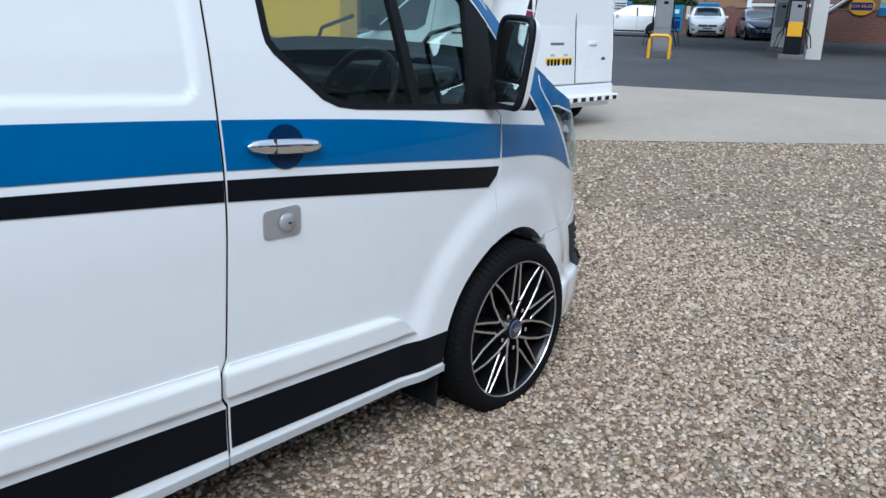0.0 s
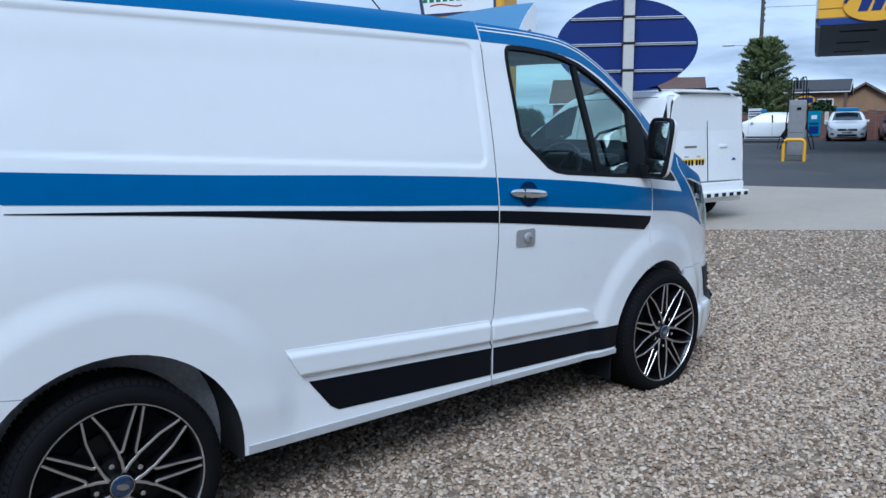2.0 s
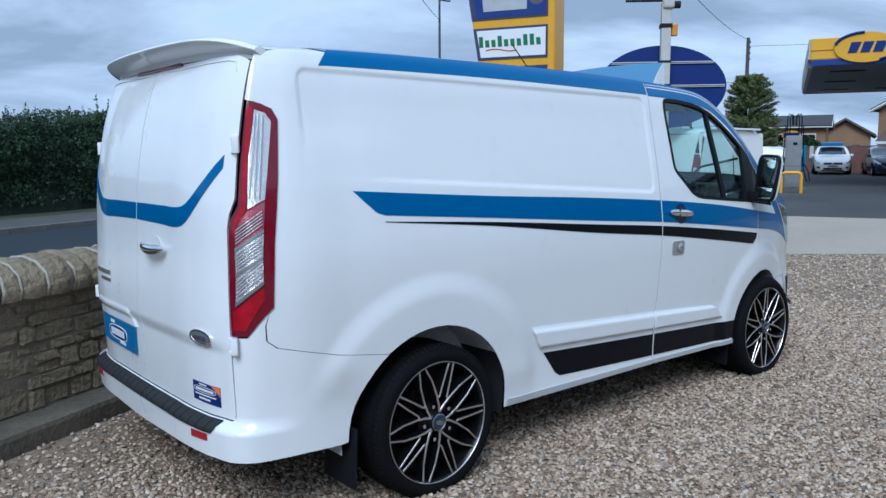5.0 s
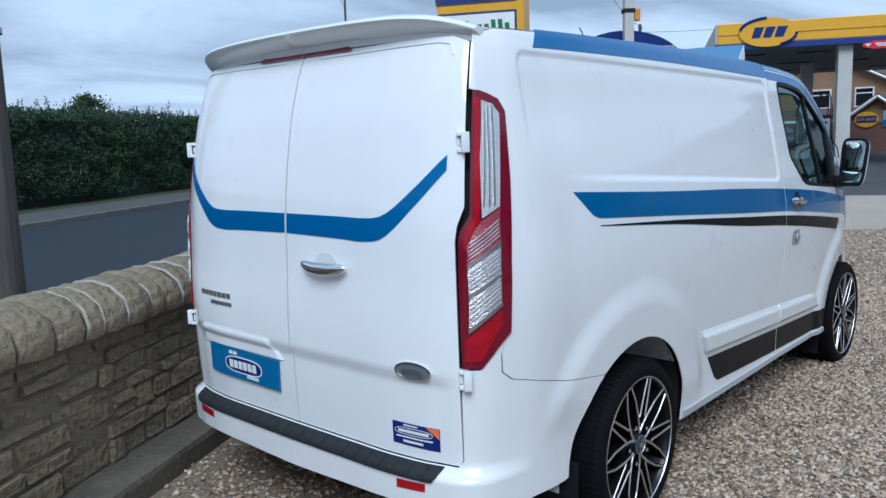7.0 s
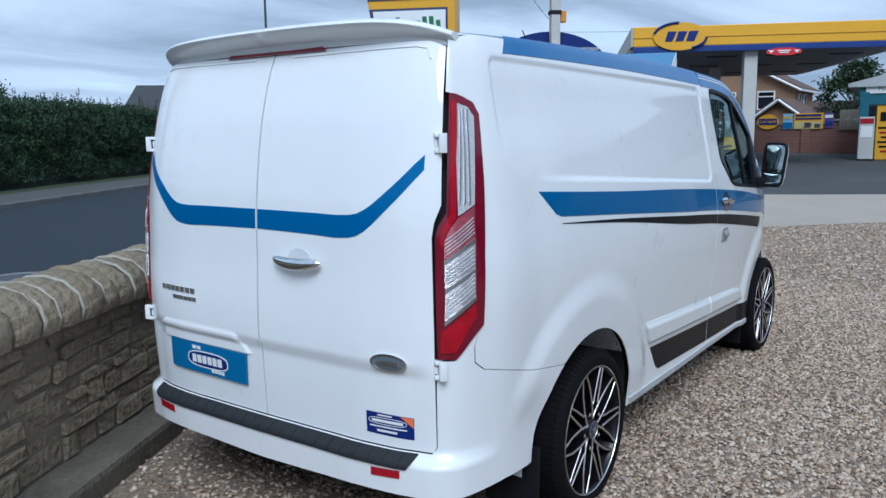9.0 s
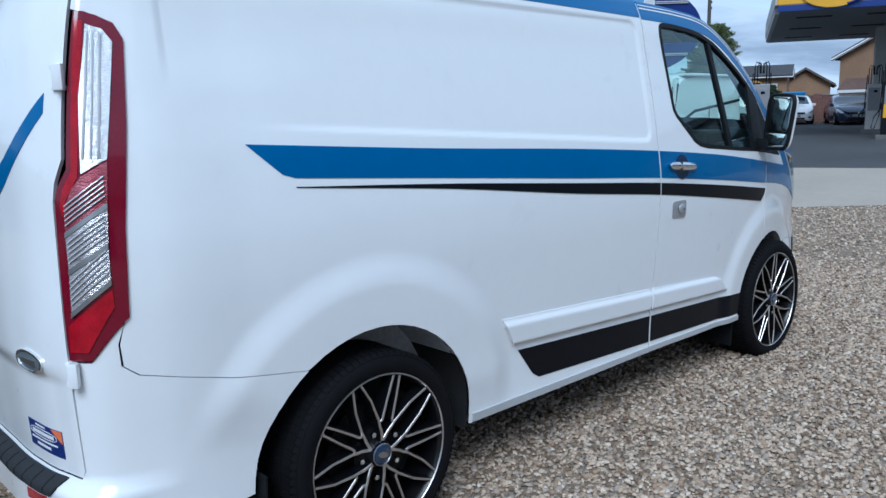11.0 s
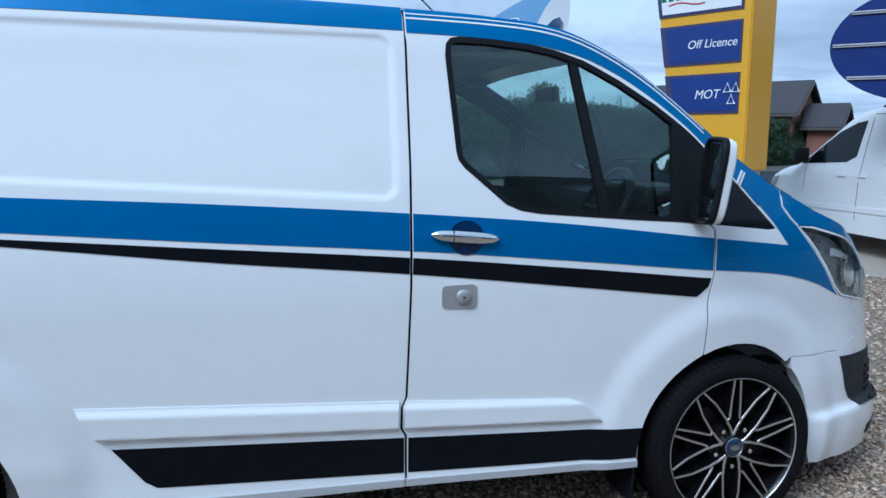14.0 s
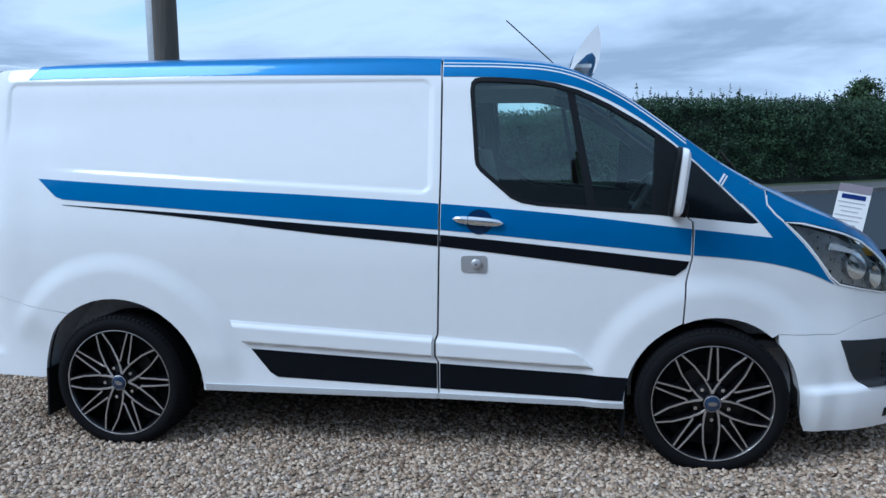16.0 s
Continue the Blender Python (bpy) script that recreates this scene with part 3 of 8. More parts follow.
    skin("sill_stripe", [(1.658, 0.472), (2.552, 0.429), (2.535, 0.36), (2.53, 0.315), (1.658, 0.346)], BLACKVINYL, van, off=0.0025, thick=0.004, side=side, label=ln)
    # rubbing mouldings, chamfered along the top
    def ledge(u, z):
        top = 0.664 - 0.0530 * (u - 0.589)
        low = 0.549 - 0.0465 * (u - 0.672)
        return 0.004 + 0.015 * step01(0.0, 0.030, top - z) * step01(-0.004, 0.012, z - low)
    skin("side_moulding", [(0.606, 0.663), (1.625, 0.609), (1.620, 0.584), (1.620, 0.507), (1.627, 0.499), (0.70, 0.541), (0.672, 0.549), (0.655, 0.575)], WHITE, van, off=ledge, thick=0.022, side=side, grain=0.011)
    skin("side_moulding", [(1.655, 0.607), (2.254, 0.566), (2.295, 0.552), (2.334, 0.524), (2.389, 0.468), (2.36, 0.467), (1.655, 0.498), (1.642, 0.510), (1.642, 0.584)], WHITE, van, off=ledge, thick=0.022, side=side, grain=0.011)
    # sill flange
    skin("sill_flange", [(0.455, 0.330), (1.643, 0.322), (1.643, 0.297), (0.455, 0.297)], SILVER, van, off=0.007, thick=0.014, side=side)
    skin("sill_flange", [(1.649, 0.322), (2.535, 0.304), (2.535, 0.279), (1.649, 0.297)], SILVER, van, off=0.007, thick=0.014, side=side)
    # roof-edge band in blue with white pin lines along the cab
    skin("roof_band", [(-0.49, 1.864)] + along_band(-0.45, 1.659, lambda u: BAND(u) + 0.006, 30) + along_band(1.659, -0.435, lambda u: RIM(u) + 0.010, 60), BLUE, van, off=0.002, thick=0.004, side=side, grain=0.012, label="blue vinyl band along the roof edge")
    cab = along_band(1.672, 3.050, lambda u: BAND(u) - 0.010 * step01(1.80, 2.10, u), 26) + along_band(3.095, 1.672, lambda u: RIM(u) + 0.008, 50)
    skin("cab_frame", along_band(1.668, 3.03, lambda u: BAND(u) - 0.013, 26) + along_band(3.06, 1.668, RIM, 26), WHITE, van, off=-0.001, side=side)
    skin("roof_band", cab, BLUE, van, off=0.002, thick=0.004, side=side, grain=0.012, label="blue vinyl band along the cab roof edge")
    mid = lambda u: BAND(u) + 0.62 * (RIM(u) - BAND(u))
    skin("pin_line", along_band(1.672, 2.80, mid, 26) + along_band(2.80, 1.672, lambda u: mid(u) + 0.006, 26), WHITE, van, off=0.004, thick=0.003, side=side)
    skin("pin_line", along_band(1.672, 2.80, lambda u: mid(u) + 0.016, 26) + along_band(2.80, 1.672, lambda u: mid(u) + 0.020, 26), WHITE, van, off=0.004, thick=0.003, side=side)
    skin("pin_line", [(2.944, 1.336), (2.976, 1.384), (2.983, 1.379), (2.951, 1.331)], WHITE, van, off=0.005, thick=0.003, side=side)
    skin("pin_line", [(2.957, 1.327), (2.989, 1.375), (2.994, 1.371), (2.962, 1.323)], WHITE, van, off=0.005, thick=0.003, side=side)
    # cab window: glass, rubber frame, dividing bar, quarter panel
    pane = skin("door_window", GLASS_LINE, WINDOW, van, off=-0.010, thick=0.002, side=side, label="tinted cab door window in black rubber")
    pane.visible_shadow = False
    skin("window_seal", [(u, z) for u, z in GLASS_LINE], BLACKPLASTIC, pane, off=0.002, thick=0.02, holes=[inset(GLASS_LINE, 0.020)], side=side, grain=0.03)
    skin("window_bar", [(2.250, 1.785), (2.284, 1.777), (2.392, 1.225), (2.352, 1.225)], BLACKPLASTIC, pane, off=-0.001, thick=0.02, side=side)
    skin("mirror_panel", [(2.660, 1.574), (2.735, 1.520), (2.792, 1.472), (2.792, 1.186), (2.64, 1.203)], BLACKPLASTIC, pane, off=0.003, thick=0.02, side=side)
    skin("quarter_panel", QUARTER, DARKGLASS, van, off=-0.001, side=side, label="gloss black quarter panel ahead of the door")
    skin("quarter_trim", along_band(2.775, 3.03, lambda u: BAND(u) - 0.006, 8) + [(3.165, 1.14), (3.205, 1.097), (2.84, 1.142), (2.84, 1.17), (3.10, 1.142), (3.147, 1.147), (2.857, 1.421), (2.775, 1.489)], WHITE, van, off=0.0, side=side)
    # near-black shell behind the joints, coloured so that the gaps read as shade
    shell = [(0.45, 0.30), (2.54, 0.30)] + [(u, z) for u, z in arc(2.945, HUB_Z, 0.415, 178, 2, 20, 1.02)] + [(3.40, 0.25), (3.6, 0.16), (U_NOSE, 0.18)] + along_band(U_NOSE, -0.75, lambda u: RIM(u) - 0.012, 60) + [(-0.93, 1.88), (-0.93, 0.46), (-0.93, 0.33), (-0.43, 0.33)] + arc(0, HUB_Z, 0.452, 178, 2, 20)
    skin("inner_shell", shell, DARK, van, off=-0.045, thick=0.004, side=side, grain=0.07, holes=[GLASS_LINE], label="near-black inner shell that shades the panel gaps")
    # door handle; a flat disc in darker blue stands for its shaded dish
    cup = skin("handle_recess", [(1.852 + 0.062 * math.cos(a * math.tau / 24), 1.165 + 0.058 * math.sin(a * math.tau / 24)) for a in range(24)], DEEPBLUE, van, off=0.0035, thick=0.004, side=side, grain=0.02)
    p0, p1 = skin_at(1.728, 1.180, 0.014), skin_at(1.962, 1.160, 0.014)
    pm = (p0 + p1) / 2
    ang = math.atan2(p1[2] - p0[2], p1[0] - p0[0])
    hb = bmesh.new()
    rows = []
    for i in range(19):
        x = -0.118 + 0.236 * i / 18
        e = abs(x) / 0.118
        hh = 0.0205 * (1 - 0.22 * e ** 2) * math.sqrt(max(0.05, 1 - e ** 8))
        dd = 0.0150 * math.sqrt(max(0.06, 1 - e ** 8))
        rows.append([hb.verts.new((x, side * -0.008 * (1 - e ** 2) + dd * math.sin(k * math.tau / 16), hh * math.cos(k * math.tau / 16))) for k in range(16)])
    for ra, rb_ in zip(rows, rows[1:]):
        for k in range(16):
            hb.faces.new((ra[k], ra[(k + 1) % 16], rb_[(k + 1) % 16], rb_[k]))
    hb.faces.new(rows[0]); hb.faces.new(rows[-1][::-1])
    bmesh.ops.recalc_face_normals(hb, faces=hb.faces)
    bmesh.ops.transform(hb, matrix=Matrix.Translation((pm[0], side * (pm[1] + 0.0), pm[2])) @ Matrix.Rotation(-ang, 4, "Y"), verts=hb.verts)
    handle = part("door_handle", hb, CHROME, van, "chrome door handle", True)
    q = skin_at(1.80, 1.174, 0.031)
    part("lock_joint", box(0.0025, 0.010, 0.041, (q[0], side * q[1], q[2]), 0.001), DARK, handle)
    if side == 1:
        plate = skin("lock_plate", [(1.780, 1.006), (1.874, 1.008), (1.884, 1.003), (1.888, 0.994), (1.888, 0.938), (1.884, 0.929), (1.874, 0.924), (1.780, 0.928), (1.770, 0.932), (1.766, 0.942), (1.766, 0.992), (1.770, 1.002)], PLATE, van, off=0.004, thick=0.006, label="brushed steel security lock plate")
        q = skin_at(1.838, 0.968, 0.008)
        part("lock_boss", lathe([(0.025, 0.0), (0.024, 0.005), (0.018, 0.009), (0.010, 0.0105), (0.0, 0.011)], 28), PLATE, plate, "", True).matrix_basis = Matrix.Translation(q) @ Matrix.Rotation(radians(90), 4, "X")
        part("key_slot", box(0.010, 0.004, 0.004, (q[0], q[1] - 0.015, q[2]), 0.001), DARK, plate)
    # mirror on its arm
    mz = root("door_mirror", Matrix(), "", "")
    mz.parent = van
    for key in ("label", "category"):
        if key in mz:
            del mz[key]
    mc = Vector((2.755, side * -1.062, 1.352))
    spin = Matrix.Translation(mc) @ Matrix.Rotation(radians(-side * 7), 4, "Z") @ Matrix.Rotation(radians(side * 3), 4, "X") @ Matrix.Rotation(radians(6), 4, "Y")

    def mirror_part(name, stations, material, parent, label="", c=(0.0, 0.0), power=5.0):
        """Rounded block: stations of (x, half width, half height)."""
        bm = bmesh.new()
        rows = []
        for x, w, h in stations:
            ring = []
            for i in range(32):
                ca, sa = math.cos(i * math.tau / 32), math.sin(i * math.tau / 32)
                y, z = w * math.copysign(abs(ca) ** (2 / power), ca), h * math.copysign(abs(sa) ** (2 / power), sa)
                ring.append(bm.verts.new(spin @ Vector((x, c[0] + y * (1 + 0.06 * z / 0.15), c[1] + z))))
            rows.append(ring)
        for a, b in zip(rows, rows[1:]):
            for i in range(32):
                bm.faces.new((a[i], a[(i + 1) % 32], b[(i + 1) % 32], b[i]))
        bm.faces.new(rows[0][::-1]); bm.faces.new(rows[-1])
        return part(name, bm, material, parent, label, True)
    mirror_part("mirror_cap", ((-0.026, 0.075, 0.150), (-0.012, 0.077, 0.152), (0.004, 0.074, 0.147), (0.014, 0.062, 0.132), (0.019, 0.042, 0.105)), WHITE, mz, "white painted mirror shell")
    mirror_part("mirror_frame", ((-0.024, 0.079, 0.154), (-0.038, 0.078, 0.152), (-0.044, 0.073, 0.147), (-0.044, 0.066, 0.140), (-0.034, 0.064, 0.138)), BLACKPLASTIC, mz, "black mirror frame")
    for zz, hh in ((0.040, 0.093), (-0.098, 0.036)):
        mirror_part("mirror_glass", ((-0.034, 0.062, hh), (-0.039, 0.062, hh), (-0.040, 0.060, hh - 0.002)), MIRROR, mz, "", (0.0, zz), 7.0)
    arm = box(0.09, 0.15, 0.07, (0.0, side * 0.11, -0.125), 0.02, seg=2)
    bmesh.ops.transform(arm, matrix=spin, verts=arm.verts)
    part("mirror_arm", arm, BLACKPLASTIC, mz, "", True)
    # wheel-arch liners and mud flaps
    for cx, r in ((0.0, 0.455), (WHEELBASE + 0.012, 0.415)):
        for name, a0, a1, stuff, note in (("arch_liner", 34, 188, LINER, "grey felt wheel-arch liner"), ("lower_liner", -8, 33.6, DARK, "dark lower arch liner")):
            bm = bmesh.new()
            prev = None
            for k in range(25):
                a = radians(a0 + (a1 - a0) * k / 24)
                px, pz = cx + r * math.cos(a), HUB_Z + r * math.sin(a)
                out_y = min(0.955, float(-skin_at(px + (0.06 if px > 3.2 else 0.0), max(pz, 0.25))[1]) - 0.03)
                ring = [bm.verts.new((px, side * -yy, pz)) for yy in (out_y, 0.62)]
                if prev:
                    bm.faces.new((prev[0], ring[0], ring[1], prev[1]))
                prev = ring
            part(name, bm, stuff, van, note, True)
        wall_p = [(r * math.cos(radians(-8 + 196 * k / 24)), r * math.sin(radians(-8 + 196 * k / 24))) for k in range(25)]
        part("arch_wall", slab(wall_p, 0.01, turn=Matrix.Translation((cx, side * -0.70 + 0.005, HUB_Z)) @ Matrix.Rotation(radians(90), 4, "X")), LINER, van)
    for cx, w in ((-0.415, 0.24), (2.545, 0.20)):
        flap = box(0.012, w, 0.26, (cx, side * -0.835, 0.25), 0.005)
        for v in flap.verts:
            v.co.x -= 0.05 * (0.36 - v.co.z)
        part("mud_flap", flap, BLACKPLASTIC, van, "black rubber mud flap")

# ---- tail ----
MIDU = 2 * U_TAIL


def flip_u(poly):
    return [(MIDU - u, z) for u, z in poly][::-1]


def both(name, poly, material, parent, **kw):
    return [skin(name, poly, material, parent, **kw), skin(name, flip_u(poly), material, parent, **kw)]


door_l = [(U_TAIL - 0.002, 0.478), (U_TAIL - 0.002, 1.895), (-0.96, 1.893), (-0.878, 1.87), (-0.8885, 1.72), (-0.893, 1.483), (-0.894, 1.345), (-0.919, 1.285), (-0.927, 1.234), (-0.920, 0.896), (-0.918, 0.50), (-0.93, 0.478)]
both("rear_door", [(u + (0.0065 if abs(u - U_TAIL) < .01 else 0), z) for u, z in door_l], WHITE, van, off=0.002, grain=0.03)
for poly_sign in (0, 1):
    fl = flip_u if poly_sign else (lambda p: p)
    # swooping blue stripe
    s_top = hermite([(U_TAIL, 1.303), (-1.40, 1.302), (-1.298, 1.301), (-1.214, 1.310), (-1.085, 1.396), (-0.955, 1.511)])
    s_low = hermite([(U_TAIL, 1.229), (-1.40, 1.223), (-1.300, 1.220), (-1.215, 1.233), (-1.085, 1.335), (-0.955, 1.462)])
    skin("blue_stripe", fl(along_band(U_TAIL + 0.007, -0.953, s_top, 24) + along_band(-0.955, U_TAIL + 0.007, s_low, 24)), BLUE, van, off=0.0045, thick=0.003, label="blue vinyl stripe swooping across the rear doors")
    skin("panel_ridge", fl([(-1.62, 1.876), (-1.018, 1.880), (-0.962, 1.872), (-0.945, 1.83), (-0.95, 1.83), (-0.968, 1.866), (-1.018, 1.873), (-1.62, 1.869)]), WHITE, van, off=0.006, thick=0.006)
    # corner lamp cluster
    out_line = [(-0.862, 1.714), (-0.82, 1.712), (-0.774, 1.703), (-0.735, 1.685), (-0.716, 1.645), (-0.726, 1.427), (-0.746, 1.168), (-0.754, 0.934), (-0.845, 0.822), (-0.908, 0.822), (-0.914, 1.10), (-0.914, 1.240), (-0.906, 1.270), (-0.876, 1.320), (-0.872, 1.50)]
    cl = skin("tail_lamp", fl(out_line), RED, van, off=0.007, thick=0.02, grain=0.02, label="tall red and clear tail lamp cluster")
    skin("red_band", fl([(-0.856, 1.690), (-0.826, 1.688), (-0.845, 1.30), (-0.880, 1.24), (-0.890, 1.20), (-0.898, 1.225), (-0.890, 1.265), (-0.862, 1.315)]), REDBRIGHT, cl, off=0.009, thick=0.004, grain=0.02, label="bright red side band")
    skin("clear_lens", fl([(-0.816, 1.680), (-0.762, 1.668), (-0.740, 1.636), (-0.771, 1.342), (-0.836, 1.307), (-0.838, 1.50)]), CLEARLENS, cl, off=0.011, thick=0.006, grain=0.02, label="clear upper lens with vertical ribs")
    for du in (-0.015, 0.006, 0.026):
        skin("lens_rib", fl([(-0.797 + du, 1.660), (-0.791 + du, 1.660), (-0.812 + du, 1.345), (-0.818 + du, 1.345)]), STEEL, cl, off=0.0145, thick=0.004)
    skin("mid_lens", fl([(-0.836, 1.300), (-0.771, 1.336), (-0.777, 1.229), (-0.884, 1.156), (-0.884, 1.221), (-0.860, 1.272)]), PINKLENS, cl, off=0.011, thick=0.006, grain=0.02, label="pink ribbed mid lens")
    skin("smoked_lens", fl([(-0.884, 1.148), (-0.777, 1.221), (-0.781, 1.129), (-0.881, 1.061)]), SMOKELENS, cl, off=0.012, thick=0.006, grain=0.02, label="smoked ribbed reversing lens")
    skin("clear_lower_lens", fl([(-0.881, 1.053), (-0.781, 1.119), (-0.782, 1.033), (-0.883, 0.947)]), SMOKELENS, cl, off=0.012, thick=0.006, grain=0.02, label="clear ribbed lower lens")
    for (ua, za), (ub, zb) in (((-0.884, 1.146), (-0.777, 1.219)), ((-0.881, 1.050), (-0.781, 1.116)), ((-0.884, 0.938), (-0.781, 1.024))):
        skin("lens_bar", fl([(ua, za), (ub, zb), (ub, zb + 0.014), (ua, za + 0.014)]), STEEL, cl, off=0.0145, thick=0.006)
    for (ua, za), (ub, zb), tall, steps in (((-0.884, 1.164), (-0.777, 1.236), 0.074, 6), ((-0.881, 1.068), (-0.781, 1.134), 0.078, 6), ((-0.883, 0.958), (-0.782, 1.040), 0.086, 6)):
        for k in range(1, steps):
            dz = tall * k / steps
            skin("lens_rib", fl([(ua + 0.004, za + dz), (ub - 0.004, zb + dz), (ub - 0.004, zb + dz + 0.0035), (ua + 0.004, za + dz + 0.0035)]), CLEARLENS, cl, off=0.0165, thick=0.004)
    skin("red_lens", fl([(-0.897, 0.915), (-0.781, 1.012), (-0.780, 0.965), (-0.850, 0.846), (-0.898, 0.846)]), REDBRIGHT, cl, off=0.011, thick=0.006, grain=0.02, label="bright red lower lens")
    # hinges
    for hz in (1.55, 0.785):
        q = skin_at(-0.905, hz, 0.010)
        sgn = -1 if poly_sign else 1
        t3 = Matrix.Translation((q[0], sgn * q[1], q[2])) @ Matrix.Rotation(radians(-40 * sgn), 4, "Z")
        hg = part("hinge", box(0.026, 0.024, 0.066, (0.012, sgn * -0.014, 0), 0.004), WHITE, van, "white painted door hinge", True)
        hg.matrix_basis = t3
        for hzz in (-0.026, 0.026):
            part("hinge_lug", box(0.030, 0.032, 0.014, (0.002, sgn * 0.010, hzz), 0.004), WHITE, hg, "", True)
        part("hinge_knuckle", rod(0.009, 0.026, (-0.004, sgn * 0.014, 0), seg=12), WHITE, hg, "", True)
        part("hinge_slot", box(0.014, 0.034, 0.040, (0.010, sgn * 0.012, 0), 0.001), DARK, hg)
    # bumper corner
    corner = [(-0.4425, 0.326), (-0.47, 0.322), (-0.627, 0.325), (-0.80, 0.322), (-0.93, 0.322), (-1.08, 0.324), (-1.225, 0.324), (-1.418, 0.320), (-1.65, 0.314), (U_TAIL + 0.0005, 0.313), (U_TAIL + 0.0005, 0.472), (-0.935, 0.472), (-0.9145, 0.50), (-0.9135, 0.70), (-0.911, 0.812), (-0.850, 0.814), (-0.766, 0.916), (-0.782, 0.860), (-0.780, 0.80), (-0.7455, 0.7675), (-0.502, 0.7105), (-0.262, 0.677)]
    corner = corner + [p for p in REAR_ARCH[::-1] if p[0] < -0.27 and p[1] > 0.33]
    skin("rear_bumper", fl(corner), WHITE, van, off=0.001, grain=0.03)
    skin("step_tread", fl([(U_TAIL + 0.0004, 0.424), (-1.02, 0.424), (-0.985, 0.466), (U_TAIL + 0.0004, 0.466)]), GREYPLASTIC, van, off=0.008, thick=0.010, grain=0.013, label="dark ribbed bumper step")
    for k in range(11):
        u0 = U_TAIL + 0.03 + k * 0.062
        skin("step_rib", fl([(u0, 0.430), (u0 + 0.026, 0.430), (u0 + 0.036, 0.461), (u0 + 0.010, 0.461)]), GREYPLASTIC, van, off=0.0105, thick=0.004, grain=0.013)
    skin("reflector", fl([(-1.157, 0.411), (-1.042, 0.415), (-1.044, 0.386), (-1.159, 0.380)]), REDBRIGHT, van, off=0.004, thick=0.006, label="red bumper reflector")
skin("roof_panel_rear", [(-0.70, 1.86), (-0.70, 1.90), (-0.86, 1.905), (-0.86, 1.86)], WHITE, van, off=-0.004)
# tail number-plate recess on the left door, blue show plate with bars
def hood(u, z):
    return 0.002 + 0.008 * step01(0.806, 0.775, z) * step01(MIDU + 1.02, MIDU + 1.09, u) * step01(-0.004, 0.03, MIDU + 1.576 + 1.06 * (0.803 - z) - u)


skin("plate_hood", [(MIDU + 1.010, 0.735), (MIDU + 1.102, 0.800), (MIDU + 1.34, 0.806), (MIDU + 1.574, 0.804), (MIDU + 1.622, 0.762), (MIDU + 1.666, 0.718), (MIDU + 1.51, 0.719), (MIDU + 1.13, 0.717), (MIDU + 1.02, 0.718)], WHITE, van, off=hood, thick=0.034, grain=0.014, label="white moulded hood over the plate")
show = skin("show_plate", [(MIDU + 1.128, 0.714), (MIDU + 1.632, 0.712), (MIDU + 1.624, 0.584), (MIDU + 1.122, 0.588)], PLATEBLUE, van, off=0.014, thick=0.008, label="blue dealer show plate with white bars")


def ring_line(c, w, h, wid, k=28, p=3.0):
    def ell(a, s):
        ca, sa = math.cos(a), math.sin(a)
        return (c[0] + (w + s) * math.copysign(abs(ca) ** (2 / p), ca), c[1] + (h + s) * math.copysign(abs(sa) ** (2 / p), sa))
    return [ell(i * math.tau / k, 0) for i in range(k)], [ell(i * math.tau / k, -wid) for i in range(k)]


pc = (MIDU + 1.385, 0.648)
o, i_ = ring_line(pc, 0.132, 0.036, 0.005)
skin("plate_oval", o, SIGNWHITE, show, off=0.0155, thick=0.002, holes=[i_], grain=0.02)
skin("plate_oval_fill", i_, NAVY, show, off=0.0150, thick=0.002, grain=0.02)
for uc, zc, w, h, k in ((MIDU + 1.385, 0.648, 0.100, 0.017, 6), (MIDU + 1.32, 0.697, 0.030, 0.007, 2), (MIDU + 1.45, 0.606, 0.043, 0.007, 4)):
    for j in range(k):
        u0 = uc - w + 2 * w * j / k
        skin("plate_bar", [(u0, zc - h), (u0 + 1.55 * w / k, zc - h), (u0 + 1.55 * w / k, zc + h), (u0, zc + h)], SIGNWHITE, show, off=0.0165, thick=0.002)
# oval maker's badge, plain
ob_, ib_ = ring_line((-1.087, 0.796), 0.072, 0.032, 0.007, p=2.0)
badge = skin("oval_badge", ob_, CHROME, van, off=0.009, thick=0.008, holes=[ib_], grain=0.015, label="chrome oval badge")
skin("badge_face", ib_, surface("grey_badge_face", (0.12, 0.145, 0.17), 0.25, vary=0.1), badge, off=0.007, thick=0.004, grain=0.02)
skin("badge_bar", [(-1.13, 0.788), (-1.05, 0.788), (-1.045, 0.803), (-1.125, 0.803)], STEEL, badge, off=0.009, thick=0.003)
# model lettering as two chrome bars
for (a, b, z0, z1) in ((1.093, 1.338, 0.950, 0.929), (1.179, 1.344, 0.912, 0.896)):
    k = 7 if a < 1.1 else 6
    for j in range(k):
        w = (b - a) / k
        skin("letter_bar", [(MIDU + a + j * w, z1), (MIDU + a + (j + 0.78) * w, z1), (MIDU + a + (j + 0.78) * w, z0), (MIDU + a + j * w, z0)], STEEL, van, off=0.006, thick=0.004)
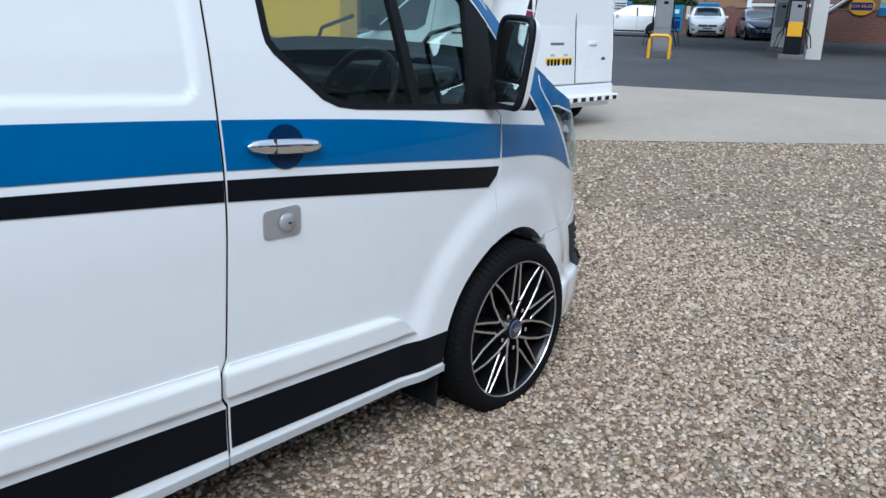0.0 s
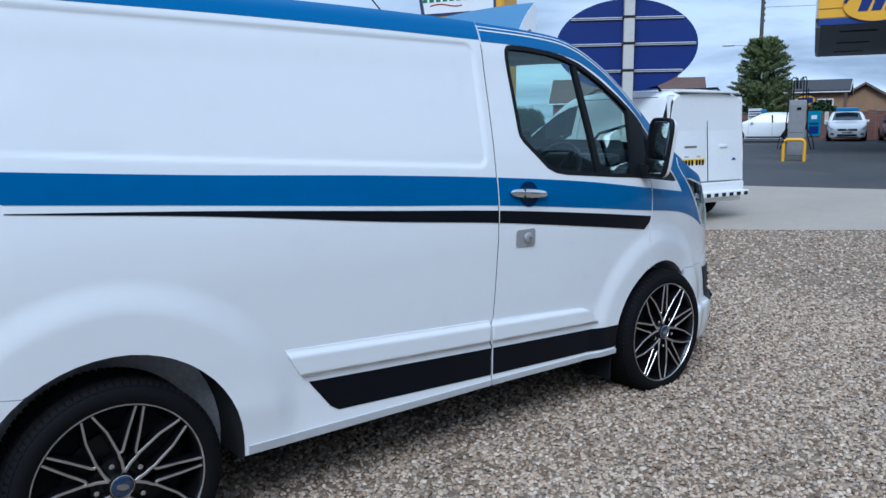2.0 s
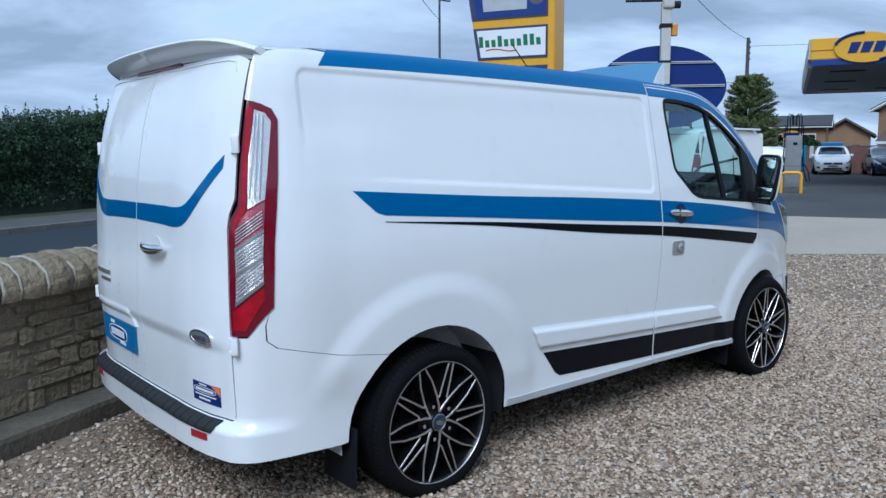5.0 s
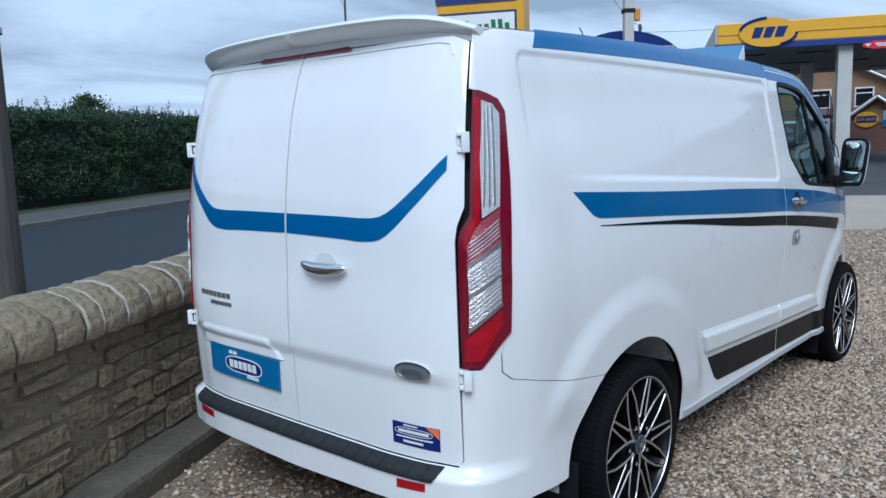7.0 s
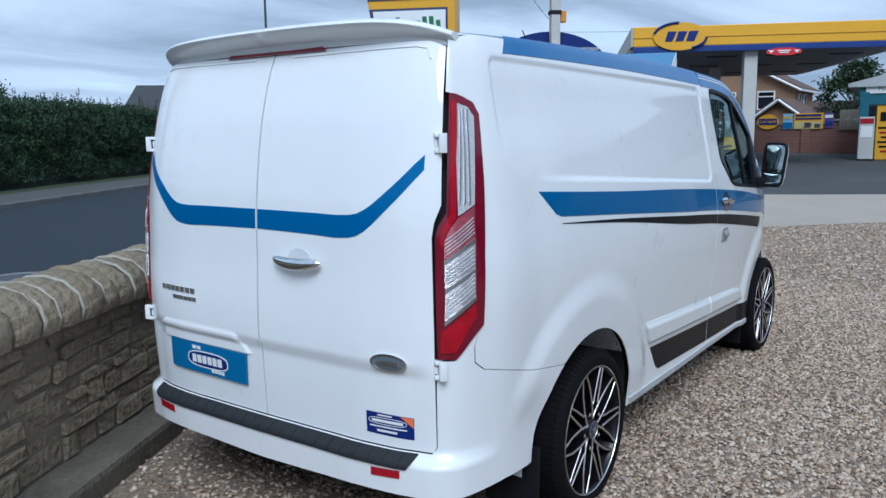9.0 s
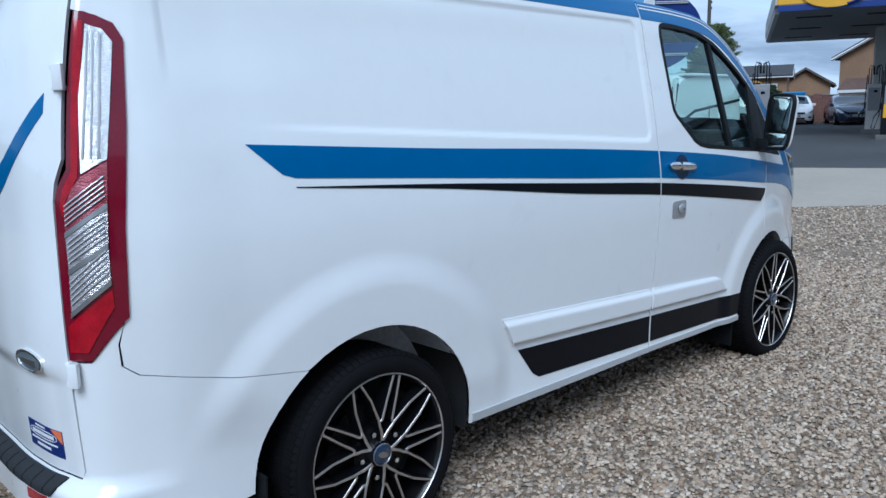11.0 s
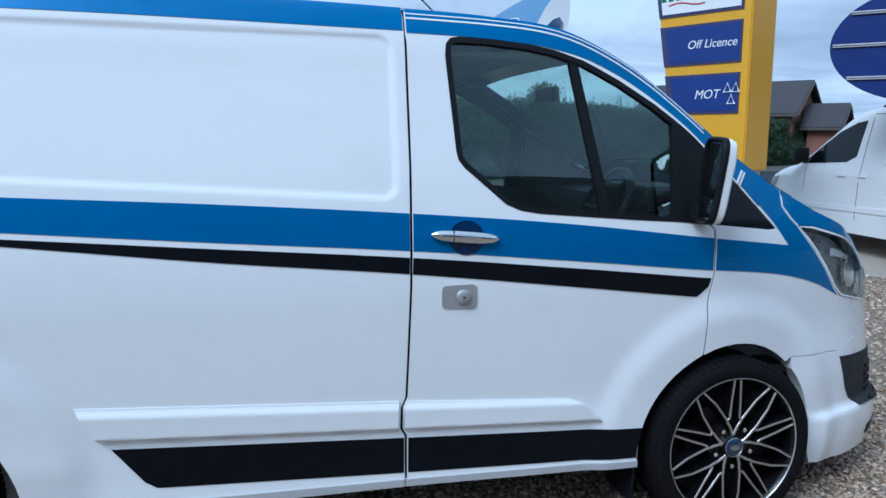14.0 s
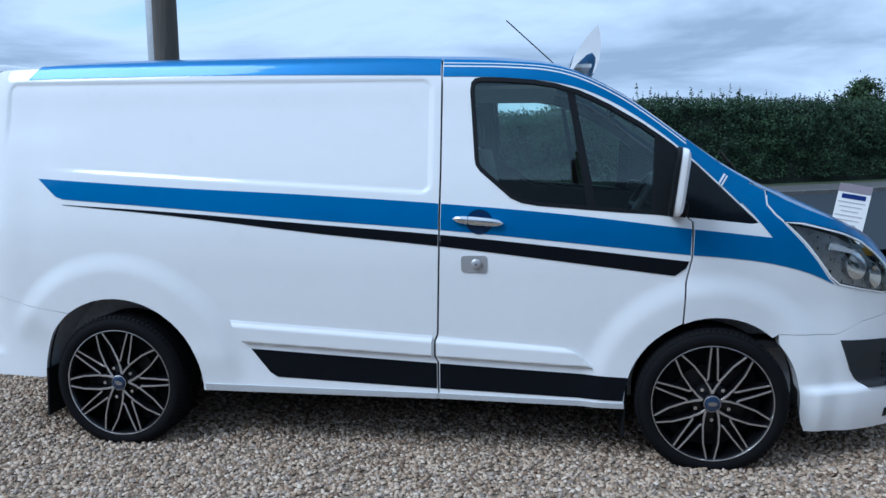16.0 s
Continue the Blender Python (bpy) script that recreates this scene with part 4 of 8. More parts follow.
# dealer sticker with bars
st = skin("dealer_sticker", [(-1.199, 0.600), (-1.000, 0.598), (-1.002, 0.516), (-1.201, 0.519)], NAVY, van, off=0.0035, thick=0.002, label="small navy dealer sticker with printed bars")
skin("sticker_corner", [(-1.055, 0.597), (-1.002, 0.597), (-1.003, 0.560)], ORANGE, st, off=0.0045, thick=0.001)
o, i_ = ring_line((-1.11, 0.570), 0.080, 0.013, 0.002)
skin("sticker_oval", o, SIGNWHITE, st, off=0.0045, thick=0.001, holes=[i_], grain=0.02)
for u0, u1, z0, z1 in ((-1.175, -1.045, 0.565, 0.575), (-1.15, -1.09, 0.589, 0.594), (-1.185, -1.03, 0.546, 0.551), (-1.155, -1.07, 0.529, 0.537)):
    skin("sticker_bar", [(u0, z0), (u1, z0), (u1, z1), (u0, z1)], SIGNWHITE, st, off=0.0048, thick=0.001)
# tail door handle
q = skin_at(-1.494, 1.118, 0.022)
hb = bmesh.new()
rows = []
for i in range(17):
    y = -0.124 + 0.248 * i / 16
    e = abs(y) / 0.124
    hh = 0.0235 * (1 - 0.32 * e ** 2) * math.sqrt(max(0.03, 1 - e ** 9))
    dd = 0.0150 * (1 - 0.25 * e ** 2) * math.sqrt(max(0.05, 1 - e ** 9))
    rows.append([hb.verts.new((q[0] - 0.017 * (1 - e ** 2) + dd * math.cos(k * math.tau / 16), q[1] + y, q[2] + 0.010 * e ** 2 - 0.004 + hh * math.sin(k * math.tau / 16))) for k in range(16)])
for a, b in zip(rows, rows[1:]):
    for k in range(16):
        hb.faces.new((a[k], a[(k + 1) % 16], b[(k + 1) % 16], b[k]))
hb.faces.new(rows[0]); hb.faces.new(rows[-1][::-1])
part("tail_handle", hb, CHROME, van, "chrome rear door handle", True)
# flat greyed patch stands for the shaded recess behind the handle
cup = [(-1.494 + 0.058 * math.cos(a), 1.128 + 0.040 * math.sin(a)) for a in np.linspace(0, math.pi, 14)]
skin("handle_recess", cup, surface("recess_shade_white", (0.62, 0.62, 0.63), 0.4, vary=0.02), van, off=0.0045, thick=0.003)

# ---- roof, screen, bonnet ----
cap("roof", U_TAIL, 2.46, 0.285, 1.0, WHITE, van, nu=70, nt=22, label="white painted steel roof")
cap("roof_corner", U_TAIL, -0.425, 0.0, 0.30, WHITE, van, off=-0.001, nu=20, nt=14)
cap("roof_stripe", -0.435, 2.46, 0.0, 0.30, BLUE, van, off=0.002, nu=70, nt=14, label="blue vinyl stripe along the roof edge")
cap("screen_pillar", 2.46, 3.12, 0.0, 0.14, BLUE, van, off=0.006, nu=24, nt=10)
screen = cap("windscreen", 2.46, 3.12, 0.14, 1.0, WINDOW, van, nu=24, nt=14, label="raked windscreen")[0]
screen.visible_shadow = False
cap("scuttle", 3.12, 3.24, 0.0, 1.0, BLACKPLASTIC, van, nu=5, nt=12, label="black wiper scuttle")
cap("bonnet", 3.24, U_NOSE, 0.0, 1.0, BLUE, van, nu=36, nt=14, label="blue bonnet")
cap("wing_top", 3.10, 3.24, 0.0, 0.12, BLUE, van, off=0.003, nu=6, nt=5)
for k in (-1, 1):
    part("wiper", tube([(3.16, 0.35 * k + 0.1, 1.37), (3.10, 0.35 * k, 1.42), (2.98, 0.35 * k - 0.35, 1.48)], 0.009), BLACKPLASTIC, van, "black wiper arm")
for side in (1, -1):
    gr = skin("grille", [(4.02, 0.76), (U_NOSE, 0.765), (U_NOSE, 0.945), (4.10, 0.94), (4.03, 0.88)], BLACKPLASTIC, van, off=0.004, side=side, label="dark radiator grille")
    for k in range(4):
        skin("grille_bar", [(4.06, 0.785 + 0.04 * k), (U_NOSE, 0.788 + 0.04 * k), (U_NOSE, 0.803 + 0.04 * k), (4.06, 0.800 + 0.04 * k)], CHROME, gr, off=0.012, thick=0.008, side=side)

# rear roof spoiler, brake lamp
bm = bmesh.new()
nu, sec = 41, [(0.0, 0.010), (-0.045, 0.036), (-0.085, 0.040), (-0.118, 0.030), (-0.125, 0.021), (-0.119, 0.013), (-0.080, -0.004), (-0.052, -0.024), (-0.046, -0.046), (0.0, -0.050), (0.03, -0.03)]
rows = []
for i in range(nu):
    y = -0.775 + 1.55 * i / (nu - 1)
    e = abs(y) / 0.775
    base = -0.770 + 0.035 * e ** 2 + 0.06 * e ** 8
    reach = 1.0 - 0.08 * e ** 2 - 0.45 * e ** 7
    zz = 1.946 - 0.012 * e ** 2 - 0.035 * e ** 8
    nub = 0.010 * max(0.0, 1 - (y / 0.022) ** 2)
    rows.append([bm.verts.new((base + sx * reach, y, zz + sz * (1 - 0.40 * e ** 6) - (nub if k in (5, 6) else 0.0))) for k, (sx, sz) in enumerate(sec)])
for a, b in zip(rows, rows[1:]):
    for k in range(len(sec)):
        bm.faces.new((a[k], a[(k + 1) % len(sec)], b[(k + 1) % len(sec)], b[k]))
bm.faces.new(rows[0]); bm.faces.new(rows[-1][::-1])
part("roof_spoiler", bm, WHITE, van, "white roof spoiler over the rear doors", True)
skin("brake_lamp", [(-1.452, 1.884), (-1.495, 1.920), (MIDU + 1.495, 1.920), (MIDU + 1.452, 1.884)], RED, van, off=0.014, thick=0.03, label="red high-level brake lamp")

# underbody, cab interior
part("underbody", box(4.2, 1.36, 0.08, (1.45, 0, 0.33), 0.02), DARK, van)
part("load_floor", box(2.2, 1.36, 0.03, (0.50, 0, 0.50)), DARK, van)
part("bulkhead", box(0.03, 1.68, 1.32, (1.60, 0, 1.20), 0.01), surface("grey_bulkhead", (0.10, 0.10, 0.105), 0.7), van, "grey steel bulkhead")
part("cab_floor", box(1.7, 1.7, 0.03, (2.45, 0, 0.58)), DARK, van)
part("headlining", box(0.55, 1.40, 0.02, (1.93, 0, 1.80), 0.005), surface("grey_headlining", (0.45, 0.45, 0.45), 0.9), van)
dash = box(0.42, 1.62, 0.28, (2.98, 0, 1.10), 0.07, seg=3)
part("dashboard", dash, BLACKPLASTIC, van, "black dashboard", True)
part("dash_hood", box(0.25, 0.46, 0.10, (2.82, -0.42, 1.26), 0.04, seg=3), BLACKPLASTIC, van, "", True)
wheel_m = Matrix.Translation((2.62, -0.42, 1.20)) @ Matrix.Rotation(radians(-62), 4, "Y")
sw = tube([(wheel_m @ Vector((0.185 * math.cos(a * math.tau / 28), 0.185 * math.sin(a * math.tau / 28), 0))) for a in range(28)], 0.016, closed=True)
steer = part("steering_wheel", sw, BLACKPLASTIC, van, "black steering wheel", True)
for a in (0, 120, 240):
    part("wheel_spoke", tube([wheel_m @ Vector((0, 0, -0.02)), wheel_m @ Vector((0.18 * math.cos(radians(a + 90)), 0.18 * math.sin(radians(a + 90)), 0))], 0.014), BLACKPLASTIC, steer)
part("steering_column", tube([wheel_m @ Vector((0, 0, 0.0)), wheel_m @ Vector((0, 0, -0.35))], 0.045, seg=12), BLACKPLASTIC, steer)
for y0, w in ((-0.44, 0.50), (0.42, 0.86)):
    seat = part("seat_cushion", box(0.50, w, 0.16, (2.02, y0, 0.86), 0.05, seg=3), FABRIC, van, "dark fabric cab seat", True)
    back = box(0.14, w, 0.60, (0, 0, 0.30), 0.05, seg=3)
    bmesh.ops.transform(back, matrix=Matrix.Translation((1.84, y0, 0.90)) @ Matrix.Rotation(radians(-12), 4, "Y"), verts=back.verts)
    part("seat_back", back, FABRIC, seat, "", True)
    for hy in ((y0,) if w < 0.6 else (y0 - 0.2, y0 + 0.2)):
        hr = box(0.09, 0.25, 0.17, (1.70, hy, 1.585), 0.035, seg=3)
        part("headrest", hr, FABRIC, seat, "", True)
        for dy in (-0.06, 0.06):
            part("headrest_post", rod(0.006, 0.12, (1.71, hy + dy, 1.48), seg=8), STEEL, seat)
# inner mirror
part("inner_mirror", box(0.03, 0.24, 0.07, (2.52, 0, 1.70), 0.012), BLACKPLASTIC, van)

# aerial and roof sign
part("aerial", tube([(2.32, 0.46, 1.91), (1.90, 0.45, 2.29)], 0.004, seg=6), BLACKPLASTIC, van, "thin black roof aerial")
fin = root("roof_sign", pose(2.39, 0.037, 1.90), "blue curved roof sign board with white bars on the van roof", "sign")
section = [(-0.125, -0.02), (-0.100, 0.06), (-0.066, 0.125), (-0.024, 0.185), (0.022, 0.235), (0.034, 0.18), (0.038, 0.12), (0.030, 0.05), (0.006, -0.02), (-0.002, -0.02),
           (0.012, 0.03), (0.012, 0.062), (-0.006, 0.088), (-0.034, 0.076), (-0.080, 0.03), (-0.112, -0.02)]
bm = bmesh.new()
rows = []
for i in range(17):
    y = -0.46 + 0.92 * i / 16
    sag = 1 - 0.06 * (abs(y) / 0.46) ** 2
    rows.append([bm.verts.new((sx, y, sz * sag)) for sx, sz in section])
for a, b in zip(rows, rows[1:]):
    for k in range(16):
        bm.faces.new((a[k], a[(k + 1) % 16], b[(k + 1) % 16], b[k])).material_index = 1 if 9 <= k <= 14 else 0
bm.faces.new(rows[0]); bm.faces.new(rows[-1][::-1])
def acrylic(name, colour, share):
    """Sheet that lets diffuse light through."""
    m = surface(name, colour, 0.35, vary=0.04)
    n, l = m.node_tree.nodes, m.node_tree.links
    tl, mx = n.new("ShaderNodeBsdfTranslucent"), n.new("ShaderNodeMixShader")
    tl.inputs[0].default_value = (*colour, 1)
    mx.inputs[0].default_value = share
    l.new(n["Principled BSDF"].outputs[0], mx.inputs[1]); l.new(tl.outputs[0], mx.inputs[2]); l.new(mx.outputs[0], n["Material Output"].inputs[0])
    return m


part("sign_board", bm, [acrylic("pale_blue_acrylic", (0.16, 0.34, 0.56), 0.35), acrylic("white_acrylic", (0.80, 0.80, 0.84), 0.5)], fin, "", True)
for y0 in (-0.463, 0.459):
    part("end_edge", slab(section, 0.004, turn=Matrix.Translation((0, y0 + 0.004, 0)) @ Matrix.Rotation(radians(90), 4, "X") @ Matrix.Diagonal((1, 0.94, 1, 1))), SIGNWHITE, fin, "pale cut edge")
part("base_strip", box(0.10, 0.86, 0.02, (-0.055, 0, 0.022), 0.006), SIGNWHITE, fin, "white base strip")
mb = Matrix.Translation((-0.086, 0.0, 0.092)) @ Matrix.Rotation(radians(-61), 4, "Y") @ Matrix.Rotation(radians(-90), 4, "Z")
oval = [(0.20 * math.cos(a * math.tau / 28), 0.045 * math.sin(a * math.tau / 28)) for a in range(28)]
part("sign_oval", slab(oval, 0.004, turn=mb), SIGNWHITE, fin)
part("sign_oval_fill", slab([(x * 0.96, y * 0.86) for x, y in oval], 0.006, turn=mb), NAVY, fin)
part("sign_bar", slab([(-0.14, -0.018), (0.14, -0.018), (0.14, 0.018), (-0.14, 0.018)], 0.008, turn=mb), SIGNWHITE, fin)

# ---- road wheels: ten slim double spokes, machined edges on gloss black ----
def spoke_bar(points, w, z0, z1, bm):
    """A bar of trapezoid section along points (x, y) in the wheel's plane."""
    p = [Vector((x, y)) for x, y in points]
    rows = []
    for i, q in enumerate(p):
        d = (p[min(i + 1, len(p) - 1)] - p[max(i - 1, 0)]).normalized()
        s = Vector((-d.y, d.x)) * w / 2 * (1.0 + 0.55 * max(0.0, 1 - q.length / 0.14))
        dz = 0.012 * (1 - q.length / 0.26)
        rows.append([bm.verts.new((q.x + k * s.x, q.y + k * s.y, z - dz)) for k, z in ((-1.7, z0), (-1, z1), (1, z1), (1.7, z0))])
    for a, b in zip(rows, rows[1:]):
        for k in range(4):
            bm.faces.new((a[k], a[(k + 1) % 4], b[(k + 1) % 4], b[k]))
    bm.faces.new(rows[0]); bm.faces.new(rows[-1][::-1])
    return bm


def polar(r, a):
    return (0.266 * r * math.cos(radians(a)), 0.266 * r * math.sin(radians(a)))


def road_wheel(m, tilt):
    """Wheel whose outer face looks along its own +z."""
    w = new("wheel")
    w.parent = van
    w.matrix_basis = m @ Matrix.Rotation(radians(tilt), 4, "Z") @ Matrix.Diagonal((1.024, 1.024, 1.0, 1.0))
    tyre = lathe([(0.264, -0.006), (0.276, 0.005), (0.296, 0.010), (0.314, 0.006), (0.327, -0.006), (0.334, -0.022), (0.337, -0.045), (0.337, -0.185), (0.334, -0.208), (0.322, -0.228), (0.285, -0.238), (0.262, -0.225)], 72)
    part("tyre", tyre, RUBBER, w, "low-profile black tyre", True)
    tread = bmesh.new()
    for k in range(84):
        a = k * math.tau / 84
        for zz in (-0.040, -0.090, -0.140, -0.188):
            box(0.004, 0.019, 0.040, (0, 0, 0), 0, tread, Matrix.Rotation(a + (0.02 if zz in (-0.090, -0.188) else 0), 4, "Z") @ Matrix.Translation((0.3375, 0, zz)))
        box(0.004, 0.018, 0.020, (0, 0, 0), 0, tread, Matrix.Rotation(a + 0.01, 4, "Z") @ Matrix.Translation((0.3310, 0, -0.011)) @ Matrix.Rotation(radians(-38), 4, "Y"))
    tagged(part("tread", tread, RUBBER, w), kind="stuff")
    part("rim", lathe([(0.269, -0.012), (0.271, 0.0), (0.267, 0.004), (0.261, -0.002), (0.256, -0.02), (0.250, -0.05), (0.235, -0.11), (0.235, -0.22), (0.262, -0.228)], 72), GLOSSBLACK, w, "gloss black alloy barrel", True)
    part("rim_lip", lathe([(0.2705, 0.001), (0.2698, 0.0050), (0.2668, 0.0056), (0.2648, 0.0015)], 72), MACHINED, w, "machined silver rim lip", True)
    part("brake_disc", lathe([(0.0, -0.075), (0.165, -0.075), (0.165, -0.095), (0.0, -0.095)], 40), DARKSTEEL, w, "dull steel brake disc", True)
    part("backing", lathe([(0.0, -0.12), (0.236, -0.12)], 40), DARK, w)
    part("hub", lathe([(0.0, -0.006), (0.040, -0.008), (0.050, -0.028), (0.085, -0.040), (0.09, -0.06)], 40), GLOSSBLACK, w, "", True)
    for k in range(5):
        phi = 90 + 72 * k
        for s in (1, -1):
            arm_line = [polar(r, phi + s * a) for r, a in ((0.165, 1.0), (0.19, 4), (0.30, 11.5), (0.36, 15.5), (0.43, 17.5), (0.72, 26), (0.985, 32.3))]
            twig = [polar(r, phi + s * a) for r, a in ((0.985, 2.8), (0.70, 5.6), (0.44, 10.2), (0.41, 13.5))]
            for line in (arm_line, twig):
                bar = spoke_bar(line, 0.011, -0.045, -0.001, bmesh.new())
                sp = part("spoke", bar, GLOSSBLACK, w)
                part("machined_edge", spoke_bar(line, 0.0060, -0.003, 0.0016, bmesh.new()), MACHINED, sp)
        part("wheel_bolt", rod(0.0095, 0.016, (*polar(0.29, phi + 36), -0.010), seg=6, bevel=0.002), CHROME, w)
    part("cap_ring", lathe([(0.03, -0.006), (0.036, -0.002), (0.038, 0.003), (0.036, 0.004)], 28), MACHINED, w, "", True)
    part("centre_cap", lathe([(0.0, 0.006), (0.028, 0.005), (0.034, 0.001), (0.035, -0.006)], 32), surface("dark_blue_cap", (0.012, 0.03, 0.07), 0.2, vary=0.1, coat=0.8), w, "dark blue centre cap", True)
    capbar = slab([(0.020 * math.cos(a * math.tau / 20), 0.010 * math.sin(a * math.tau / 20)) for a in range(20)], 0.0075)
    part("cap_oval", capbar, STEEL, w)
    return w


for side in (1, -1):
    for x, tilt in ((0.0, -16), (WHEELBASE, 0)):
        face = Matrix.Translation((x, side * -0.988, HUB_Z + 0.004)) @ Matrix.Rotation(radians(90 * side), 4, "X")
        road_wheel(face, tilt)


# ---- ground: one sheet, gravel yard, concrete apron, asphalt forecourt, road ----
def rise(x, y):
    s = x * math.cos(radians(22)) + y * math.sin(radians(22))
    return float(np.interp(s, [5.0, 9.5, 13.0, 22.0, 45.0, 60.0], [0.0, 0.02, 0.09, 0.33, 0.52, 0.56])) * float(np.interp(y - 0.53 * x, [1.0, 5.0], [1.0, 0.3]))


def sheet(name, outline, lift, material, grain, label="", kind="structure", thick=0.0):
    """A patch of ground that follows the lie of the land."""
    o = np.array(outline, float)
    lo, hi = o.min(0), o.max(0)
    edge = []
    for a, b in zip(o, np.roll(o, -1, 0)):
        k = max(1, int(np.ceil(np.hypot(*(b - a)) / grain)))
        edge += [a + (b - a) * j / k for j in range(k)]
    edge = np.array(edge)
    g = np.stack(np.meshgrid(np.arange(lo[0], hi[0], grain), np.arange(lo[1], hi[1], grain), indexing="ij"), -1).reshape(-1, 2)
    g = g[inside(edge, g)]
    if len(g):
        g = g[np.array([np.min(np.hypot(*(edge - q).T)) for q in g]) > 0.4 * grain]
    cons = [(i, (i + 1) % len(edge)) for i in range(len(edge))]
    vs, _, fs, *_ = delaunay_2d_cdt([Vector(q) for q in np.concatenate([edge, g])], cons, [], 0, 1e-6)
    uv = np.array([(v.x, v.y) for v in vs])
    f = np.array(fs)
    f = f[inside(edge, uv[f].mean(1))]
    me = bpy.data.meshes.new(name)
    me.from_pydata([(x, y, rise(x, y) + lift) for x, y in uv.tolist()], [], f.tolist())
    bm = bmesh.new()
    bm.from_mesh(me)
    bmesh.ops.recalc_face_normals(bm, faces=bm.faces)
    if sum(q.normal.z for q in bm.faces) < 0:
        bmesh.ops.reverse_faces(bm, faces=bm.faces)
    if thick:
        rim_e = [e for e in bm.edges if e.is_boundary]
        g2 = bmesh.ops.extrude_edge_only(bm, edges=rim_e)
        bmesh.ops.translate(bm, verts=[v for v in g2["geom"] if isinstance(v, bmesh.types.BMVert)], vec=(0, 0, -thick))
    bm.to_mesh(me)
    bm.free()
    ob = part(name, me, material)
    return tagged(ob, label, "", "", kind)


ROAD_A = radians(28)
RD, RN = Vector((math.cos(ROAD_A), math.sin(ROAD_A))), Vector((-math.sin(ROAD_A), math.cos(ROAD_A)))


def by_road(along, across):
    """A place by its distance along the wall's line (from beside the van's tail) and across it, away from the yard."""
    return (-1.2 + along * RD.x + across * RN.x, 1.06 + along * RD.y + across * RN.y)


GRASS = surface("rough_grass_verge", (0.035, 0.050, 0.018), 0.95, vary=0.45, scale=3, bump=0.6, bscale=40)
ASPHALT = surface("worn_asphalt", (0.056, 0.056, 0.058), 0.85, vary=0.42, scale=0.4, bump=0.35, bscale=180)
ROADTOP = surface("road_asphalt", (0.033, 0.041, 0.049), 0.85, vary=0.22, scale=0.5, bump=0.35, spec=0.15, bscale=160)
CONCRETE = surface("pale_concrete_apron", (0.37, 0.32, 0.26), 0.85, vary=0.12, scale=0.9, bump=0.25, bscale=120)
PAVING = surface("old_paving", (0.075, 0.074, 0.072), 0.9, vary=0.25, scale=1.5, bump=0.3, bscale=90)
KERB = surface("concrete_kerb", (0.13, 0.125, 0.12), 0.9, vary=0.25, scale=4, bump=0.3, bscale=100)
# bed colour darkened so the gaps between loose chips read as shaded
GRAVELBED = surface("gravel_bed", (0.145, 0.108, 0.076), 0.95, vary=0.6, scale=30, bump=1.0, bscale=45, tint=(0.40, 0.315, 0.225))

sheet("ground", [(-400, -400), (500, -400), (500, 500), (-400, 500)], -0.45, GRASS, 45.0, "rough grass land out to the horizon")
SLAB_A, SLAB_B = (6.2, 5.2), (15.4, -4.3)
sheet("gravel_yard", [(-14, -16), (21, -10.2), SLAB_B, SLAB_A, by_road(8.6, -0.1), by_road(-14, -0.1)], 0.0, GRAVELBED, 0.8, "buff gravel yard in front of the forecourt")
sheet("concrete_apron", [SLAB_A, SLAB_B, (24.0, -13.2), (27.5, -9.5), (17.6, -1.2), (16.3, 1.2), (14.5, 5.3), (11.2, 10.2), by_road(14, 1.2), by_road(8.6, -0.1)], 0.006, CONCRETE, 0.9, "pale worn concrete apron")
sheet("asphalt_forecourt", [(14.4, 5.2), (16.2, 1.1), (17.5, -1.3), (27.4, -9.6), (70, -30), (75, 25), (46, 27), by_road(38, 1.0), by_road(14, 1.0), (11.1, 10.1)], 0.003, ASPHALT, 1.6, "dark worn asphalt forecourt")
sheet("road", [by_road(-90, 1.6), by_road(160, 1.6), by_road(160, 10.4), by_road(-90, 10.4)], -0.035, ROADTOP, 3.5, "grey asphalt road beyond the wall")
sheet("pavement", [by_road(-90, 10.52), by_road(160, 10.52), by_road(160, 12.6), by_road(-90, 12.6)], 0.07, PAVING, 3.0, "narrow old pavement beside the hedge", thick=0.12)
sheet("verge", [by_road(-90, 12.55), by_road(160, 12.55), by_road(160, 17.5), by_road(-90, 17.5)], 0.05, GRASS, 3.0, "rough grass verge under the hedge")
KBM = box(0.9, 0.125, 0.2, (0, 0, 0), 0.02)
kerb_mesh = bpy.data.meshes.new("kerb")
KBM.to_mesh(kerb_mesh); KBM.free()
kerb_mesh.materials.append(KERB)
kerb_line = root("kerb", Matrix(), "line of grey concrete kerb stones", "", kind="structure")
for k in range(70):
    x, y = by_road(-4 + 0.915 * k, 10.45)
    o = new("kerb_stone", kerb_mesh)
    o.parent = kerb_line
    o.matrix_basis = pose(x, y, rise(x, y) - 0.015, 0, 0, 28)



# ---- stone wall beside the road ----
STONE = surface("buff_sandstone", (0.190, 0.150, 0.092), 0.92, vary=0.30, scale=3.2, bump=0.8, bscale=26, island=0.30, tint=(0.29, 0.238, 0.160))
MORTAR = surface("weathered_mortar", (0.17, 0.142, 0.105), 0.95, vary=0.25, scale=9, bump=0.4, bscale=80)
rng = np.random.default_rng(5)


